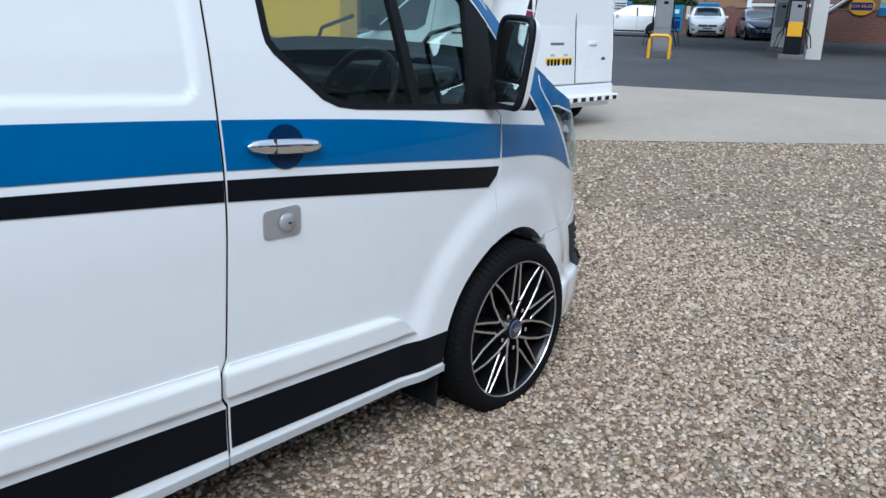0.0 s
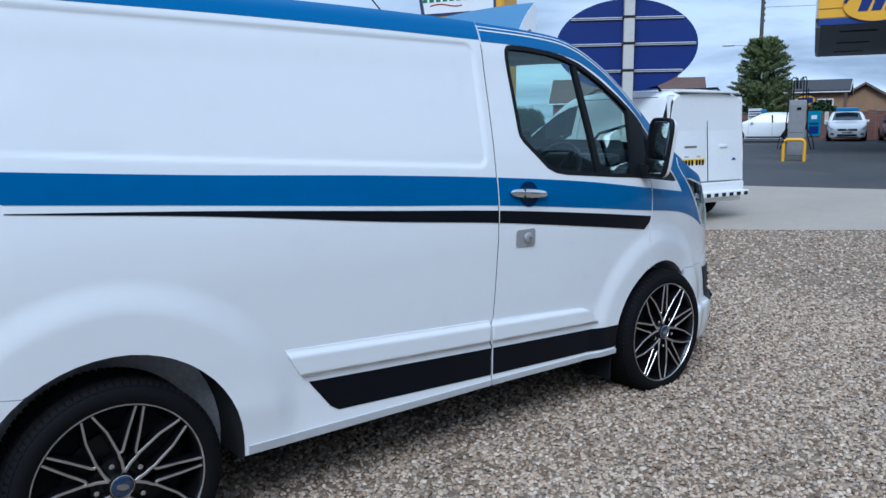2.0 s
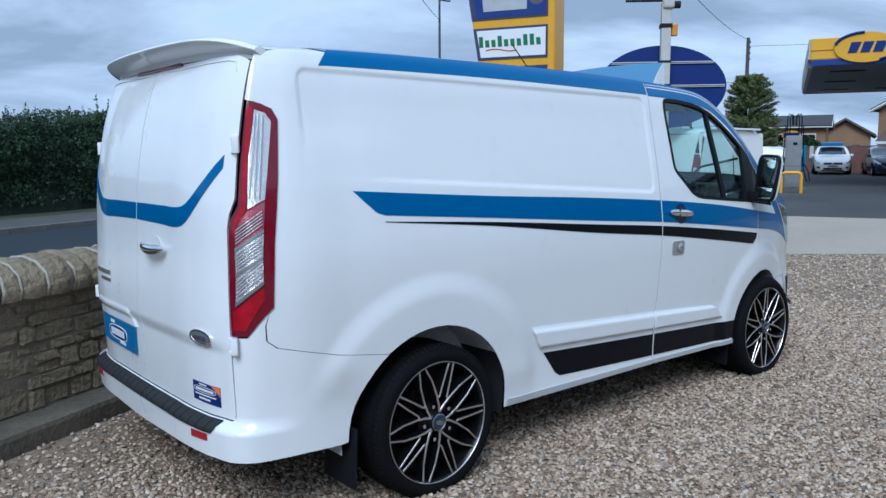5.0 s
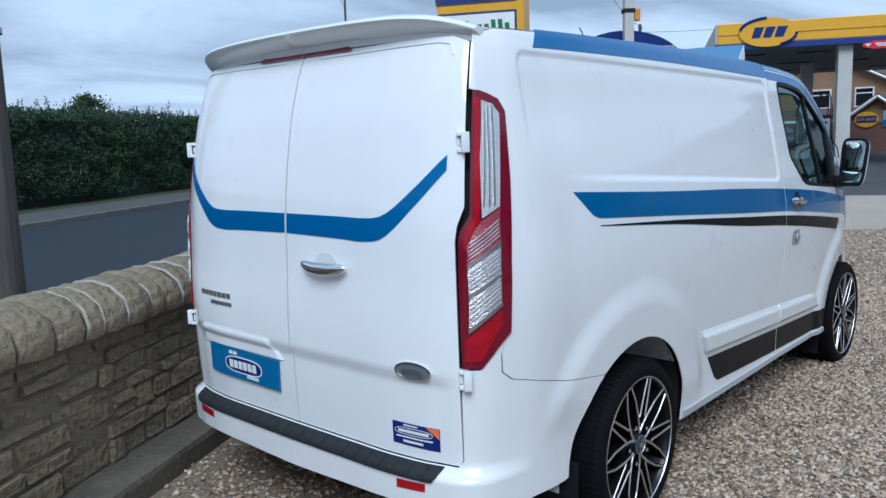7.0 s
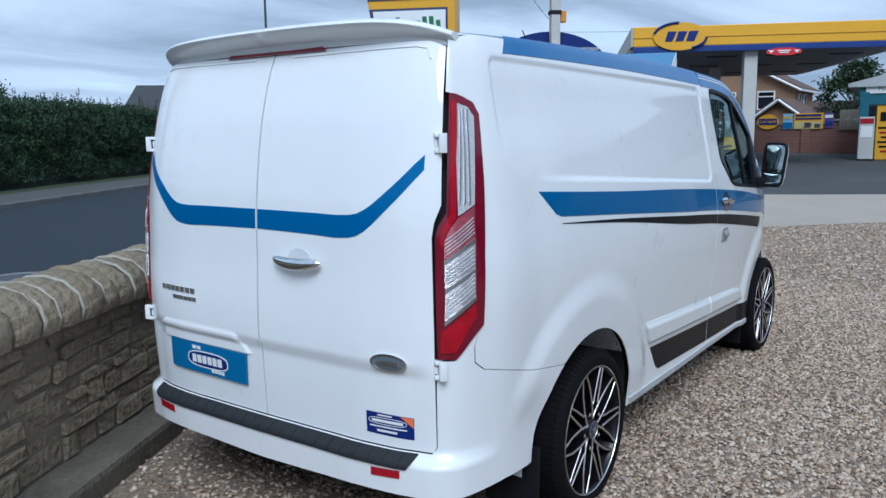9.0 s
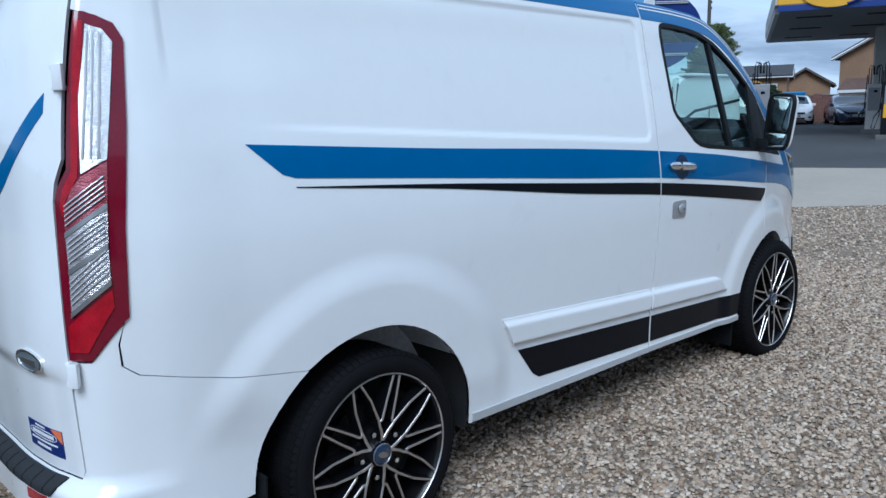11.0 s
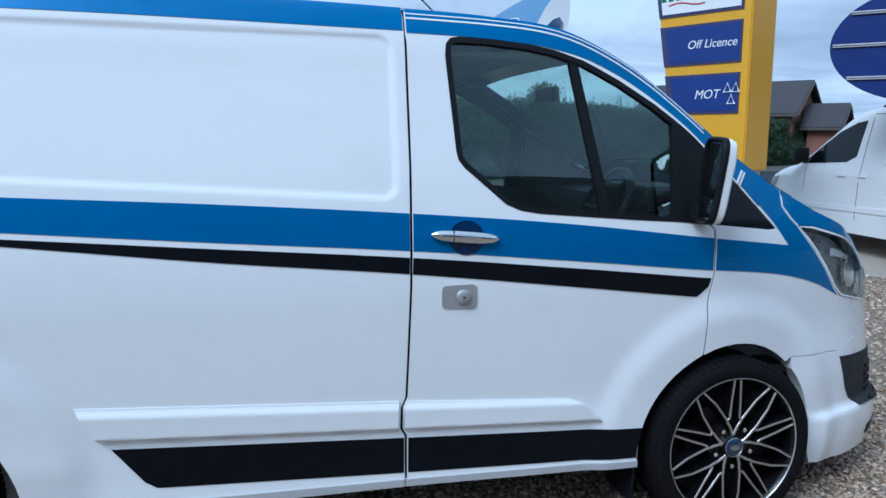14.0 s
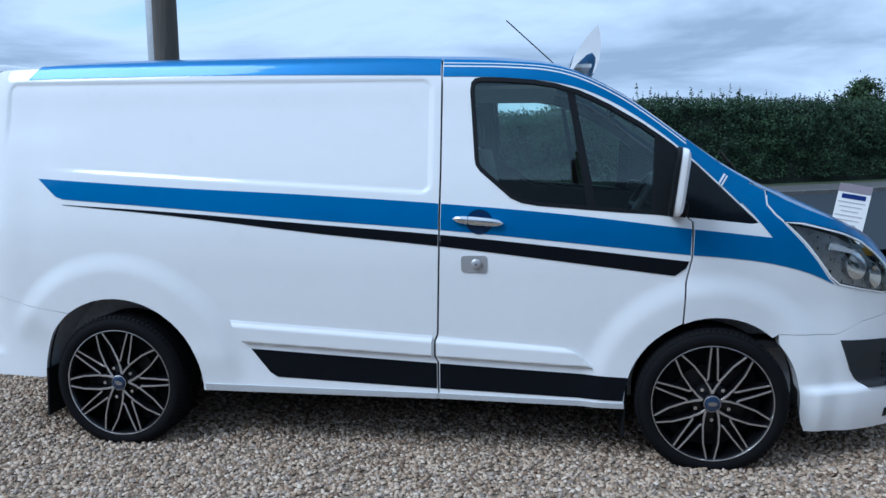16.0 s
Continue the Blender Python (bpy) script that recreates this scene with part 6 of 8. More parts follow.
for dz in (-0.355, 0.01, 0.365):
    w = 0.965 * math.sqrt(max(0, 1 - (dz / 0.64) ** 2)) - 0.02
    rail = part("rail", box(2 * w, 0.02, 0.036, (-0.02, 0.03, ovz + dz), 0.004), GREYPAINT, ov, "pale aluminium rail")
    part("rail_groove", box(2 * w, 0.006, 0.008, (-0.02, 0.019, ovz + dz)), SIGNBLUE, rail)
    part("clamp", box(0.17, 0.17, 0.034, (0, -0.065, ovz + dz), 0.004), DARK, ov)
part("camera_box", box(0.19, 0.19, 0.17, (0.03, -0.09, ovz + 1.23), 0.05, seg=3), GREYPAINT, ov)
part("dark_clip", box(0.18, 0.17, 0.06, (0, -0.07, ovz + 0.90), 0.01), DARK, ov)
part("bracket_arm", tube([(0, -0.07, ovz + 1.28), (-0.60, 0.01, ovz + 1.30)], 0.02), DARK, ov, "dark bracket arm")
part("camera_lens", rod(0.055, 0.09, (0.15, -0.14, ovz + 1.20), turn=Matrix.Rotation(radians(90), 4, "Y"), seg=16), DARK, ov)
part("orange_beacon", box(0.09, 0.10, 0.18, (0.13, -0.07, ovz + 0.84), 0.015), surface("amber_plastic", (0.6, 0.24, 0.02), 0.35), ov, "amber plastic beacon")

# notice card on a leaning stake by the totem
card = root("notice_card", pose(5.41, 4.64, 0.0, 0, 9, -20), "white printed notice card on a leaning stake by the totem", "card")
part("stake", box(0.035, 0.03, 0.75, (0, 0.02, 0.30), 0.004), WOOD, card, "thin wooden stake")
part("sheet", box(0.33, 0.006, 0.70, (0, 0, 0.70), 0.002), SIGNWHITE, card)
part("heading", box(0.33, 0.004, 0.09, (0, -0.005, 1.005), 0.001), surface("grey_heading", (0.25, 0.22, 0.25), 0.5, vary=0.05), card, "grey heading band")
part("name_plate", box(0.24, 0.004, 0.05, (0, -0.006, 0.915), 0.001), NAVY, card)
for k in range(6):
    part("text_bar", box(0.28 - 0.05 * (k % 3), 0.003, 0.013, (-0.01, -0.005, 0.85 - 0.05 * k)), surface("grey_print", (0.45, 0.45, 0.47), 0.6, vary=0.02), card)


# ---- small van parked on the apron ----
SV_W = hermite([(-0.05, 0.84), (0.05, 0.885), (0.25, 0.905), (1.5, 0.92), (2.6, 0.915), (3.2, 0.90), (3.7, 0.86), (3.95, 0.79), (4.08, 0.66)])
SV_TOP = hermite([(-0.05, 1.78), (0.05, 1.825), (0.30, 1.85), (1.2, 1.86), (1.75, 1.845), (2.05, 1.79), (2.5, 1.52), (2.95, 1.25), (3.18, 1.13), (3.5, 1.06), (3.8, 0.97), (4.0, 0.84), (4.08, 0.70)])


def small_van_side(x, z):
    """Left flank of the small van: x forward from the tail, z up."""
    x, z = np.asarray(x, float), np.asarray(z, float)
    w, top = SV_W(x), SV_TOP(x)
    y = w * (1 - 0.03 * ((z - 0.62) / 0.5) ** 2 * (z < 0.62)) * (1 - 0.155 * np.clip((z - 1.02) / 0.82, 0, 1.2) ** 1.15)
    y = y + 0.012 * step01(1.0, 0.94, z) + 0.014 * step01(0.46, 0.38, np.hypot(x - 0.72, z - 0.32)) + 0.012 * step01(0.46, 0.38, np.hypot(x - 3.42, z - 0.32))
    r = np.clip((z - (top - 0.13)) / 0.13, 0, 0.999)
    return np.stack([x, y - 0.13 * (1 - np.sqrt(1 - r * r)), z], -1)


def small_van_top(x, y):
    x, y = np.asarray(x, float), np.asarray(y, float)
    w = small_van_side(x, SV_TOP(x) - 0.0002)[..., 1]
    return np.stack([x, y, SV_TOP(x) + 0.035 * (1 - (y / w) ** 2)], -1)


def small_van(m):
    v = root("small_van", m, "small white panel van with roof bars parked on the apron", "van")
    xs = np.r_[np.linspace(-0.05, 0.3, 10), np.linspace(0.36, 3.9, 60), np.linspace(3.93, 4.08, 8)]
    bm = bmesh.new()
    rows = []
    for x in xs:
        top = float(SV_TOP(x))
        zs = np.r_[np.linspace(0.28, top - 0.13, 14), top - 0.13 + 0.1298 * np.sin(np.linspace(0.15, math.pi / 2, 7))]
        side_p = small_van_side(np.full(len(zs), x), zs)
        w = side_p[-1, 1]
        top_p = small_van_top(np.full(6, x), np.linspace(w, 0, 7)[1:])
        prof = [(x, 0.0, 0.28)] + [tuple(p) for p in side_p] + [tuple(p) for p in top_p]
        rows.append([bm.verts.new(p) for p in prof] + [bm.verts.new((p[0], -p[1], p[2])) for p in prof[-2:0:-1]])
    for a, b in zip(rows, rows[1:]):
        k = len(a)
        for i in range(k):
            bm.faces.new((a[i], a[(i + 1) % k], b[(i + 1) % k], b[i]))
    bm.faces.new(rows[0][::-1]); bm.faces.new(rows[-1])
    part("body", bm, WHITE, v, "white painted body", True)
    T4 = Matrix.Rotation(radians(4), 4, "Y")
    kw = {"body": lambda x, z: small_van_side(x, z) * np.array([1.0, -1.0, 1.0]), "grain": 0.06}
    for s in (-1, 1):
        # skin() takes side 1 for the flank as given
        sd = s
        win = skin("side_window", [(1.86, 1.24), (2.04, 1.165), (2.72, 1.135), (3.02, 1.115), (2.62, 1.36), (2.30, 1.545), (1.98, 1.66), (1.80, 1.685)], DARKGLASS, v, off=0.004, thick=0.006, side=sd, label="dark cab side window", **kw)
        skin("window_bar", [(2.46, 1.14), (2.50, 1.14), (2.58, 1.37), (2.545, 1.39)], BLACKPLASTIC, win, off=0.007, thick=0.006, side=sd, **kw)
        for poly in ([(1.76, 0.45), (1.768, 0.45), (1.70, 1.72), (1.692, 1.72)], [(2.905, 0.80), (2.912, 0.80), (2.90, 1.10), (2.893, 1.10)], [(0.20, 1.765), (1.70, 1.765), (1.70, 1.757), (0.20, 1.757)]):
            skin("shut_line", poly, DARK, v, off=0.002, thick=0.002, side=sd, **kw)
        skin("slide_rail", [(0.13, 1.19), (1.30, 1.17), (1.30, 1.148), (0.13, 1.168)], DARK, v, off=0.003, thick=0.004, side=sd, label="black sliding door rail", **kw)
        for x0 in (1.60, 2.00):
            skin("door_handle", [(x0, 0.985), (x0 + 0.17, 0.98), (x0 + 0.17, 1.005), (x0, 1.012)], WHITE, v, off=0.022, thick=0.02, side=sd, **kw)
        lamp = skin("tail_lamp", [(-0.045, 1.44), (0.06, 1.46), (0.085, 1.03), (-0.045, 0.92)], RED, v, off=0.010, thick=0.03, side=sd, label="tall red tail lamp", **kw)
        skin("clear_lens", [(-0.035, 1.23), (0.045, 1.26), (0.055, 1.09), (-0.035, 1.02)], CLEARLENS, lamp, off=0.014, thick=0.006, side=sd, **kw)
        skin("corner_trim", [(-0.045, 1.455), (0.06, 1.475), (0.03, 1.72), (0.0, 1.75), (-0.045, 1.70)], BLACKPLASTIC, v, off=0.006, thick=0.02, side=sd, label="dark pillar trim", **kw)
        skin("side_strip", [(1.10, 0.56), (2.95, 0.54), (2.95, 0.60), (1.10, 0.63)], WHITE, v, off=0.010, thick=0.01, side=sd, **kw)
        part("rear_door", box(0.03, 0.80, 1.20, (-0.043, s * 0.405, 1.185), 0.03, seg=3, turn=T4), WHITE, v, "white rear door", True)
        part("mirror_shell", box(0.10, 0.19, 0.21, (2.86, s * 1.01, 1.24), 0.04, seg=3), BLACKPLASTIC, v, "black door mirror", True)
        part("roof_bar", tube([(0.25, s * 0.66, 1.84), (0.32, s * 0.66, 1.91), (1.55, s * 0.66, 1.91), (1.72, s * 0.66, 1.85)], 0.02), BLACKPLASTIC, v, "black roof rail")
        skin("headlamp", [(3.55, 0.93), (3.80, 0.90), (3.98, 0.80), (4.02, 0.70), (3.86, 0.70), (3.66, 0.80)], CLEARLENS, v, off=0.004, thick=0.01, side=sd, **kw)
        for x in (0.72, 3.42):
            w = new("wheel")
            w.parent = v
            w.matrix_basis = Matrix.Translation((x, s * 0.915, 0.315)) @ Matrix.Rotation(radians(-90 * s), 4, "X")
            part("tyre", lathe([(0.19, 0.01), (0.24, 0.025), (0.29, 0.02), (0.315, -0.01), (0.315, -0.17), (0.28, -0.20), (0.19, -0.19)], 36), RUBBER, w, "", True)
            part("rim", lathe([(0.0, 0.0), (0.10, 0.005), (0.16, -0.01), (0.195, 0.012), (0.20, 0.0)], 30), DARKSTEEL, w, "", True)
            skin("wheel_arch", arc(x, 0.315, 0.365, 0, 180, 18) + [(x - 0.365, 0.285), (x + 0.365, 0.285)], DARK, v, off=0.002, thick=0.01, side=sd, **kw)
    skin("windscreen", [(2.10, -0.60), (2.95, -0.74), (3.10, 0.0), (2.95, 0.74), (2.10, 0.60)], DARKGLASS, v, off=0.004, thick=0.006, grain=0.08, body=small_van_top, label="dark windscreen")
    part("door_split", box(0.008, 0.010, 1.18, (-0.064, 0.0, 1.185), turn=T4), DARK, v)
    part("rear_bumper", box(0.16, 1.72, 0.24, (-0.02, 0, 0.46), 0.05, seg=3), WHITE, v, "white rear bumper", True)
    part("step_bar", box(0.14, 1.70, 0.08, (-0.13, 0, 0.40), 0.015), SIGNWHITE, v, "white rear step bar")
    for k in range(10):
        part("step_slot", box(0.02, 0.085, 0.05, (-0.198, -0.765 + 0.17 * k, 0.395), 0.004), DARK, v)
    pl = part("number_plate", box(0.012, 0.52, 0.111, (-0.076, 0.32, 0.86), 0.003), PLATEYELLOW, v, "yellow number plate with plain dark bars")
    for k in range(7):
        part("plate_bar", box(0.004, 0.045, 0.075, (-0.083, 0.53 - 0.066 * k - (0.03 if k > 3 else 0), 0.86)), BLACKVINYL, pl)
    for y0 in (0.45, 0.19):
        part("plate_lamp", box(0.02, 0.09, 0.03, (-0.068, y0, 0.945), 0.005), CLEARLENS, v)
    part("door_grip", box(0.03, 0.16, 0.04, (-0.072, -0.36, 1.08), 0.012), WHITE, v, "", True)
    part("model_bar", box(0.006, 0.26, 0.03, (-0.066, 0.36, 1.08)), STEEL, v)
    part("oval_badge", rod(0.05, 0.012, (-0.074, -0.60, 0.86), turn=Matrix.Rotation(radians(90), 4, "Y"), seg=20), SIGNBLUE, v)
    part("door_sticker", box(0.004, 0.11, 0.10, (-0.078, -0.60, 0.72)), SIGNBLUE, v)
    part("reflector", box(0.01, 0.12, 0.04, (-0.105, 0.72, 0.49), 0.003), REDBRIGHT, v)
    part("roof_lip", box(0.15, 1.26, 0.032, (-0.025, 0, 1.838), 0.014, seg=2), WHITE, v, "slim white roof lip over the rear doors", True)
    part("roof_board", box(0.10, 1.10, 0.20, (1.45, 0, 1.96), 0.03), SIGNBLUE, v, "blue roof board", True)
    return v


h2 = radians(84)
c2 = Vector((10.37, 2.97)) + Vector((-math.sin(h2), math.cos(h2))) * 0.90
small_van(pose(c2.x, c2.y, rise(c2.x, c2.y) - 0.005, 0, 0, 84) @ Matrix.Diagonal((1, 1, 1.03, 1)))


# ---- parked cars ----
def car(m, paint, label, L=4.0, W=1.74, H=1.48, detail="hatch"):
    """Lofted body, x forward with the origin under its middle; glass, lamps and trim follow its skin."""
    v = root("car", m, label, "car", "cars parked by the brick wall")
    hl, k = L / 2, L / 4.0
    rear = [(0.0, 0.80), (0.04, 0.98), (0.16, 1.20), (0.42, H - 0.09)] if detail == "hatch" else [(0.0, 0.86), (0.06, 0.98), (0.42, 1.05), (0.78, H - 0.19)]
    TOPL = hermite([(x * k, z) for x, z in rear] + [(1.05 * k, H - 0.01), (1.62 * k, H), (2.08 * k, H - 0.06), (2.52 * k, H - 0.27), (2.95 * k, 1.00), (3.12 * k, 0.955), (3.5 * k, 0.885), (3.78 * k, 0.78), (3.93 * k, 0.66), (L, 0.56)])
    PLANL = hermite([(0.0, 0.62 * W / 2), (0.06, 0.80 * W / 2), (0.25, 0.95 * W / 2), (0.8, W / 2), (2.9 * k, W / 2), (3.4 * k, 0.965 * W / 2), (3.7 * k, 0.89 * W / 2), (3.88 * k, 0.77 * W / 2), (3.97 * k, 0.63 * W / 2), (L, 0.54 * W / 2)])

    def flank(x, z):
        x, z = np.asarray(x, float) + hl, np.asarray(z, float)
        w, top = PLANL(x), TOPL(x)
        y = w * (1 - 0.06 * np.clip((0.55 - z) / 0.35, 0, 1) ** 2) * (1 - 0.24 * np.clip((z - 0.93) / 0.55, 0, 1.1) ** 1.1)
        y = y + 0.012 * step01(0.90, 0.86, z) + 0.016 * (step01(0.43, 0.36, np.hypot(x - 0.75, z - 0.31)) + step01(0.43, 0.36, np.hypot(x - L + 0.80, z - 0.31)))
        r = np.clip((z - (top - 0.12)) / 0.12, 0, 0.999)
        return np.stack([x - hl, y - 0.12 * (1 - np.sqrt(1 - r * r)), z], -1)

    def upper(x, y):
        x, y = np.asarray(x, float), np.asarray(y, float)
        w = flank(x, TOPL(x + hl) - 0.0002)[..., 1]
        return np.stack([x, y, TOPL(x + hl) + 0.03 * (1 - (y / w) ** 2)], -1)
    bm = bmesh.new()
    rows = []
    for x in np.r_[np.linspace(0, 0.3, 8), np.linspace(0.4, L - 0.4, 34), np.linspace(L - 0.34, L, 10)] - hl:
        top = float(TOPL(x + hl))
        zs = np.r_[np.linspace(0.20, top - 0.12, 10), top - 0.12 + 0.1198 * np.sin(np.linspace(0.2, math.pi / 2, 6))]
        sp = flank(np.full(len(zs), x), zs)
        tp = upper(np.full(5, x), np.linspace(sp[-1, 1], 0, 6)[1:])
        prof = [(x, 0.0, 0.20)] + [tuple(q) for q in sp] + [tuple(q) for q in tp]
        rows.append([bm.verts.new(q) for q in prof] + [bm.verts.new((q[0], -q[1], q[2])) for q in prof[-2:0:-1]])
    for a, b in zip(rows, rows[1:]):
        for i in range(len(a)):
            bm.faces.new((a[i], a[(i + 1) % len(a)], b[(i + 1) % len(a)], b[i]))
    bm.faces.new(rows[0][::-1]); bm.faces.new(rows[-1])
    part("body", bm, paint, v, "", True)
    kw = {"body": lambda x, z: flank(x, z) * np.array([1.0, -1.0, 1.0]), "grain": 0.07, "thick": 0.006}
    skin("windscreen", [(2.10 * k - hl, -0.56), (2.86 * k - hl, -0.68), (2.93 * k - hl, 0.0), (2.86 * k - hl, 0.68), (2.10 * k - hl, 0.56), (2.06 * k - hl, 0.0)], CARGLASS, v, off=0.006, thick=0.006, grain=0.08, body=upper, label="dark windscreen")
    back = [(0.55, 0.97), (0.62, H - 0.17), (1.0, H - 0.12)] if detail == "hatch" else [(0.62, 1.00), (0.95, H - 0.17), (1.2, H - 0.13)]
    for s in (1, -1):
        win = skin("side_window", [(x * k - hl, z) for x, z in back + [(1.75, H - 0.13), (2.15, H - 0.25), (2.62, 1.00), (2.60, 0.97)]], CARGLASS, v, off=0.005, side=s, label="dark side window", **kw)
        skin("window_post", [(1.52 * k - hl, 0.965), (1.60 * k - hl, 0.965), (1.62 * k - hl, H - 0.12), (1.55 * k - hl, H - 0.12)], BLACKPLASTIC, win, off=0.008, side=s, **kw)
        skin("headlamp", [(3.40 * k - hl, 0.80), (3.62 * k - hl, 0.775), (3.82 * k - hl, 0.70), (3.95 * k - hl, 0.60), (3.90 * k - hl, 0.57), (3.66 * k - hl, 0.65)], CLEARLENS, v, off=0.008, side=s, label="clear headlamp", **kw)
        skin("fog_lamp", [(3.80 * k - hl, 0.42), (3.95 * k - hl, 0.41), (3.95 * k - hl, 0.33), (3.82 * k - hl, 0.33)], DARK, v, off=0.006, side=s, **kw)
        skin("sill", [(-hl + 1.15, 0.30), (hl - 1.2, 0.30), (hl - 1.2, 0.235), (-hl + 1.15, 0.235)], BLACKPLASTIC, v, off=0.006, side=s, **kw)
        for poly in ([(1.55, 0.33), (1.558, 0.33), (1.568, 0.95), (1.56, 0.95)], [(2.66, 0.33), (2.668, 0.33), (2.658, 0.95), (2.65, 0.95)]):
            skin("shut_line", [(x * k - hl, z) for x, z in poly], DARK, v, off=0.003, side=s, **kw)
        mir = box(0.12, 0.19, 0.13, (0, 0, 0), 0.045, seg=3)
        bmesh.ops.translate(mir, verts=mir.verts, vec=(2.50 * k - hl, s * (W / 2 + 0.045), 1.00))
        part("door_mirror", mir, paint, v, "", True)
        for x in (-hl + 0.75, hl - 0.80):
            skin("wheel_arch", arc(x, 0.31, 0.36, 0, 180, 16) + [(x - 0.36, 0.215), (x + 0.36, 0.215)], DARK, v, off=0.003, side=s, **kw)
            w = new("wheel")
            w.parent = v
            w.matrix_basis = Matrix.Translation((x, s * (W / 2 + 0.005), 0.31)) @ Matrix.Rotation(radians(-90 * s), 4, "X")
            part("tyre", lathe([(0.20, 0.01), (0.25, 0.02), (0.30, 0.0), (0.31, -0.02), (0.31, -0.18), (0.2, -0.2)], 30), RUBBER, w, "", True)
            part("rim", lathe([(0.0, 0.0), (0.10, 0.004), (0.17, -0.01), (0.21, 0.012)], 24), STEEL, w, "", True)
            for a in range(5):
                part("spoke_gap", box(0.055, 0.075, 0.012, (0, 0, 0), 0.006, turn=Matrix.Rotation(a * math.tau / 5, 4, "Z") @ Matrix.Translation((0.125, 0, -0.004))), DARK, w)
    gr = part("grille", box(0.06, W * 0.50, 0.10, (hl - 0.012, 0, 0.575), 0.03, seg=3), BLACKPLASTIC, v, "dark grille with a chrome bar", True)
    part("grille_bar", box(0.03, W * 0.46, 0.018, (hl + 0.012, 0, 0.585), 0.006), CHROME, gr)
    part("round_mark", rod(0.05, 0.02, (hl + 0.022, 0, 0.585), turn=Matrix.Rotation(radians(90), 4, "Y"), seg=18), CHROME, gr)
    part("lower_grille", box(0.05, W * 0.50, 0.10, (hl - 0.012, 0, 0.31), 0.02), DARK, v)
    part("bumper_lip", box(0.07, W * 0.60, 0.04, (hl - 0.01, 0, 0.225), 0.015), BLACKPLASTIC, v)
    pl = part("number_plate", box(0.012, 0.50, 0.105, (hl + 0.012, 0, 0.445), 0.002), SIGNWHITE, v, "white number plate with dark bars")
    for n in range(7):
        part("plate_bar", box(0.004, 0.042, 0.07, (hl + 0.020, 0.19 - 0.064 * n, 0.445)), BLACKVINYL, pl)
    return v


face_cam = math.degrees(math.atan2(-3.1 - 11.6, -0.05 - 33.3))
car(pose(40.8, 15.0, rise(40.8, 15.0) - 0.02, 0, 0, face_cam + 2), WHITE, "white hatchback parked nose out by the brick wall", 4.0, 1.74, 1.48)
rb = root("roof_board", pose(40.6, 14.91, rise(40.8, 15.0) + 1.475, 0, 0, face_cam + 2), "blue advertising board on the hatchback roof", "sign")
part("board", box(0.25, 1.05, 0.20, (0, 0, 0.09), 0.04), PLATEBLUE, rb)
DARKBLUE = surface("dark_blue_metallic", (0.012, 0.026, 0.075), 0.25, metal=0.3, vary=0.05, coat=1.0)
car(pose(40.3, 12.0, rise(40.3, 12.0) - 0.02, 0, 0, face_cam + 5), DARKBLUE, "dark blue saloon parked nose out by the brick wall", 4.6, 1.80, 1.42, "saloon")
car(pose(36.6, 17.2, rise(36, 16.5), 0, 0, 118), WHITE, "white hatchback standing sideways beside the conifer", 3.95, 1.70, 1.46)
rb = root("roof_board", pose(36.6, 17.2, rise(36, 16.5) + 1.455, 0, 0, 118), "blue advertising board on the white car roof", "sign")
part("board", box(0.25, 0.95, 0.18, (0, 0, 0.08), 0.04), PLATEBLUE, rb)


# ---- fuel pumps, guard hoop ----
PUMPGREY = surface("dull_pump_grey", (0.24, 0.24, 0.245), 0.5, metal=0.3, vary=0.15, scale=5)
def fuel_pump(m, label, front):
    p = root("fuel_pump", m @ Matrix.Diagonal((0.76, 0.80, 0.91, 1)), label, "fuel pump", "fuel pumps under the canopy")
    part("plinth", box(0.95, 0.7, 0.16, (0, 0, 0.08), 0.02), KERB, p)
    part("casing", box(0.62, 0.45, 1.78, (0, 0, 1.05), 0.04, seg=3), front, p, "", True)
    part("front_panel", box(0.50, 0.02, 0.9, (0, -0.23, 1.35), 0.01), PUMPGREY, p, "dull steel front panel")
    part("display", box(0.16, 0.015, 0.09, (0.05, -0.245, 1.66), 0.01), DARKGLASS, p)
    for s in (-1, 1):
        for j, dx in enumerate((0.0, 0.10)):
            part("hose_mast", tube([(s * (0.27 - dx), 0, 1.9), (s * (0.27 - dx), 0, 2.55), (s * (0.22 - dx), 0, 2.68), (s * (0.10 - dx * 0.5), 0, 2.62), (s * (0.07 - dx * 0.3), 0, 2.3)], 0.022), BLACKPLASTIC, p, "black hose mast", True)
        part("hose", tube([(s * 0.33, 0, 2.3), (s * 0.36, -0.05, 1.5), (s * 0.40, -0.1, 0.8), (s * 0.55, -0.1, 0.36), (s * 0.66, -0.08, 0.38), (s * 0.58, -0.05, 0.75), (s * 0.34, -0.05, 1.05)], 0.022), BLACKPLASTIC, p, "looped black hose", True)
        part("nozzle", box(0.06, 0.16, 0.22, (s * 0.35, -0.05, 1.10), 0.02), BLACKPLASTIC, p, "", True)
    return p


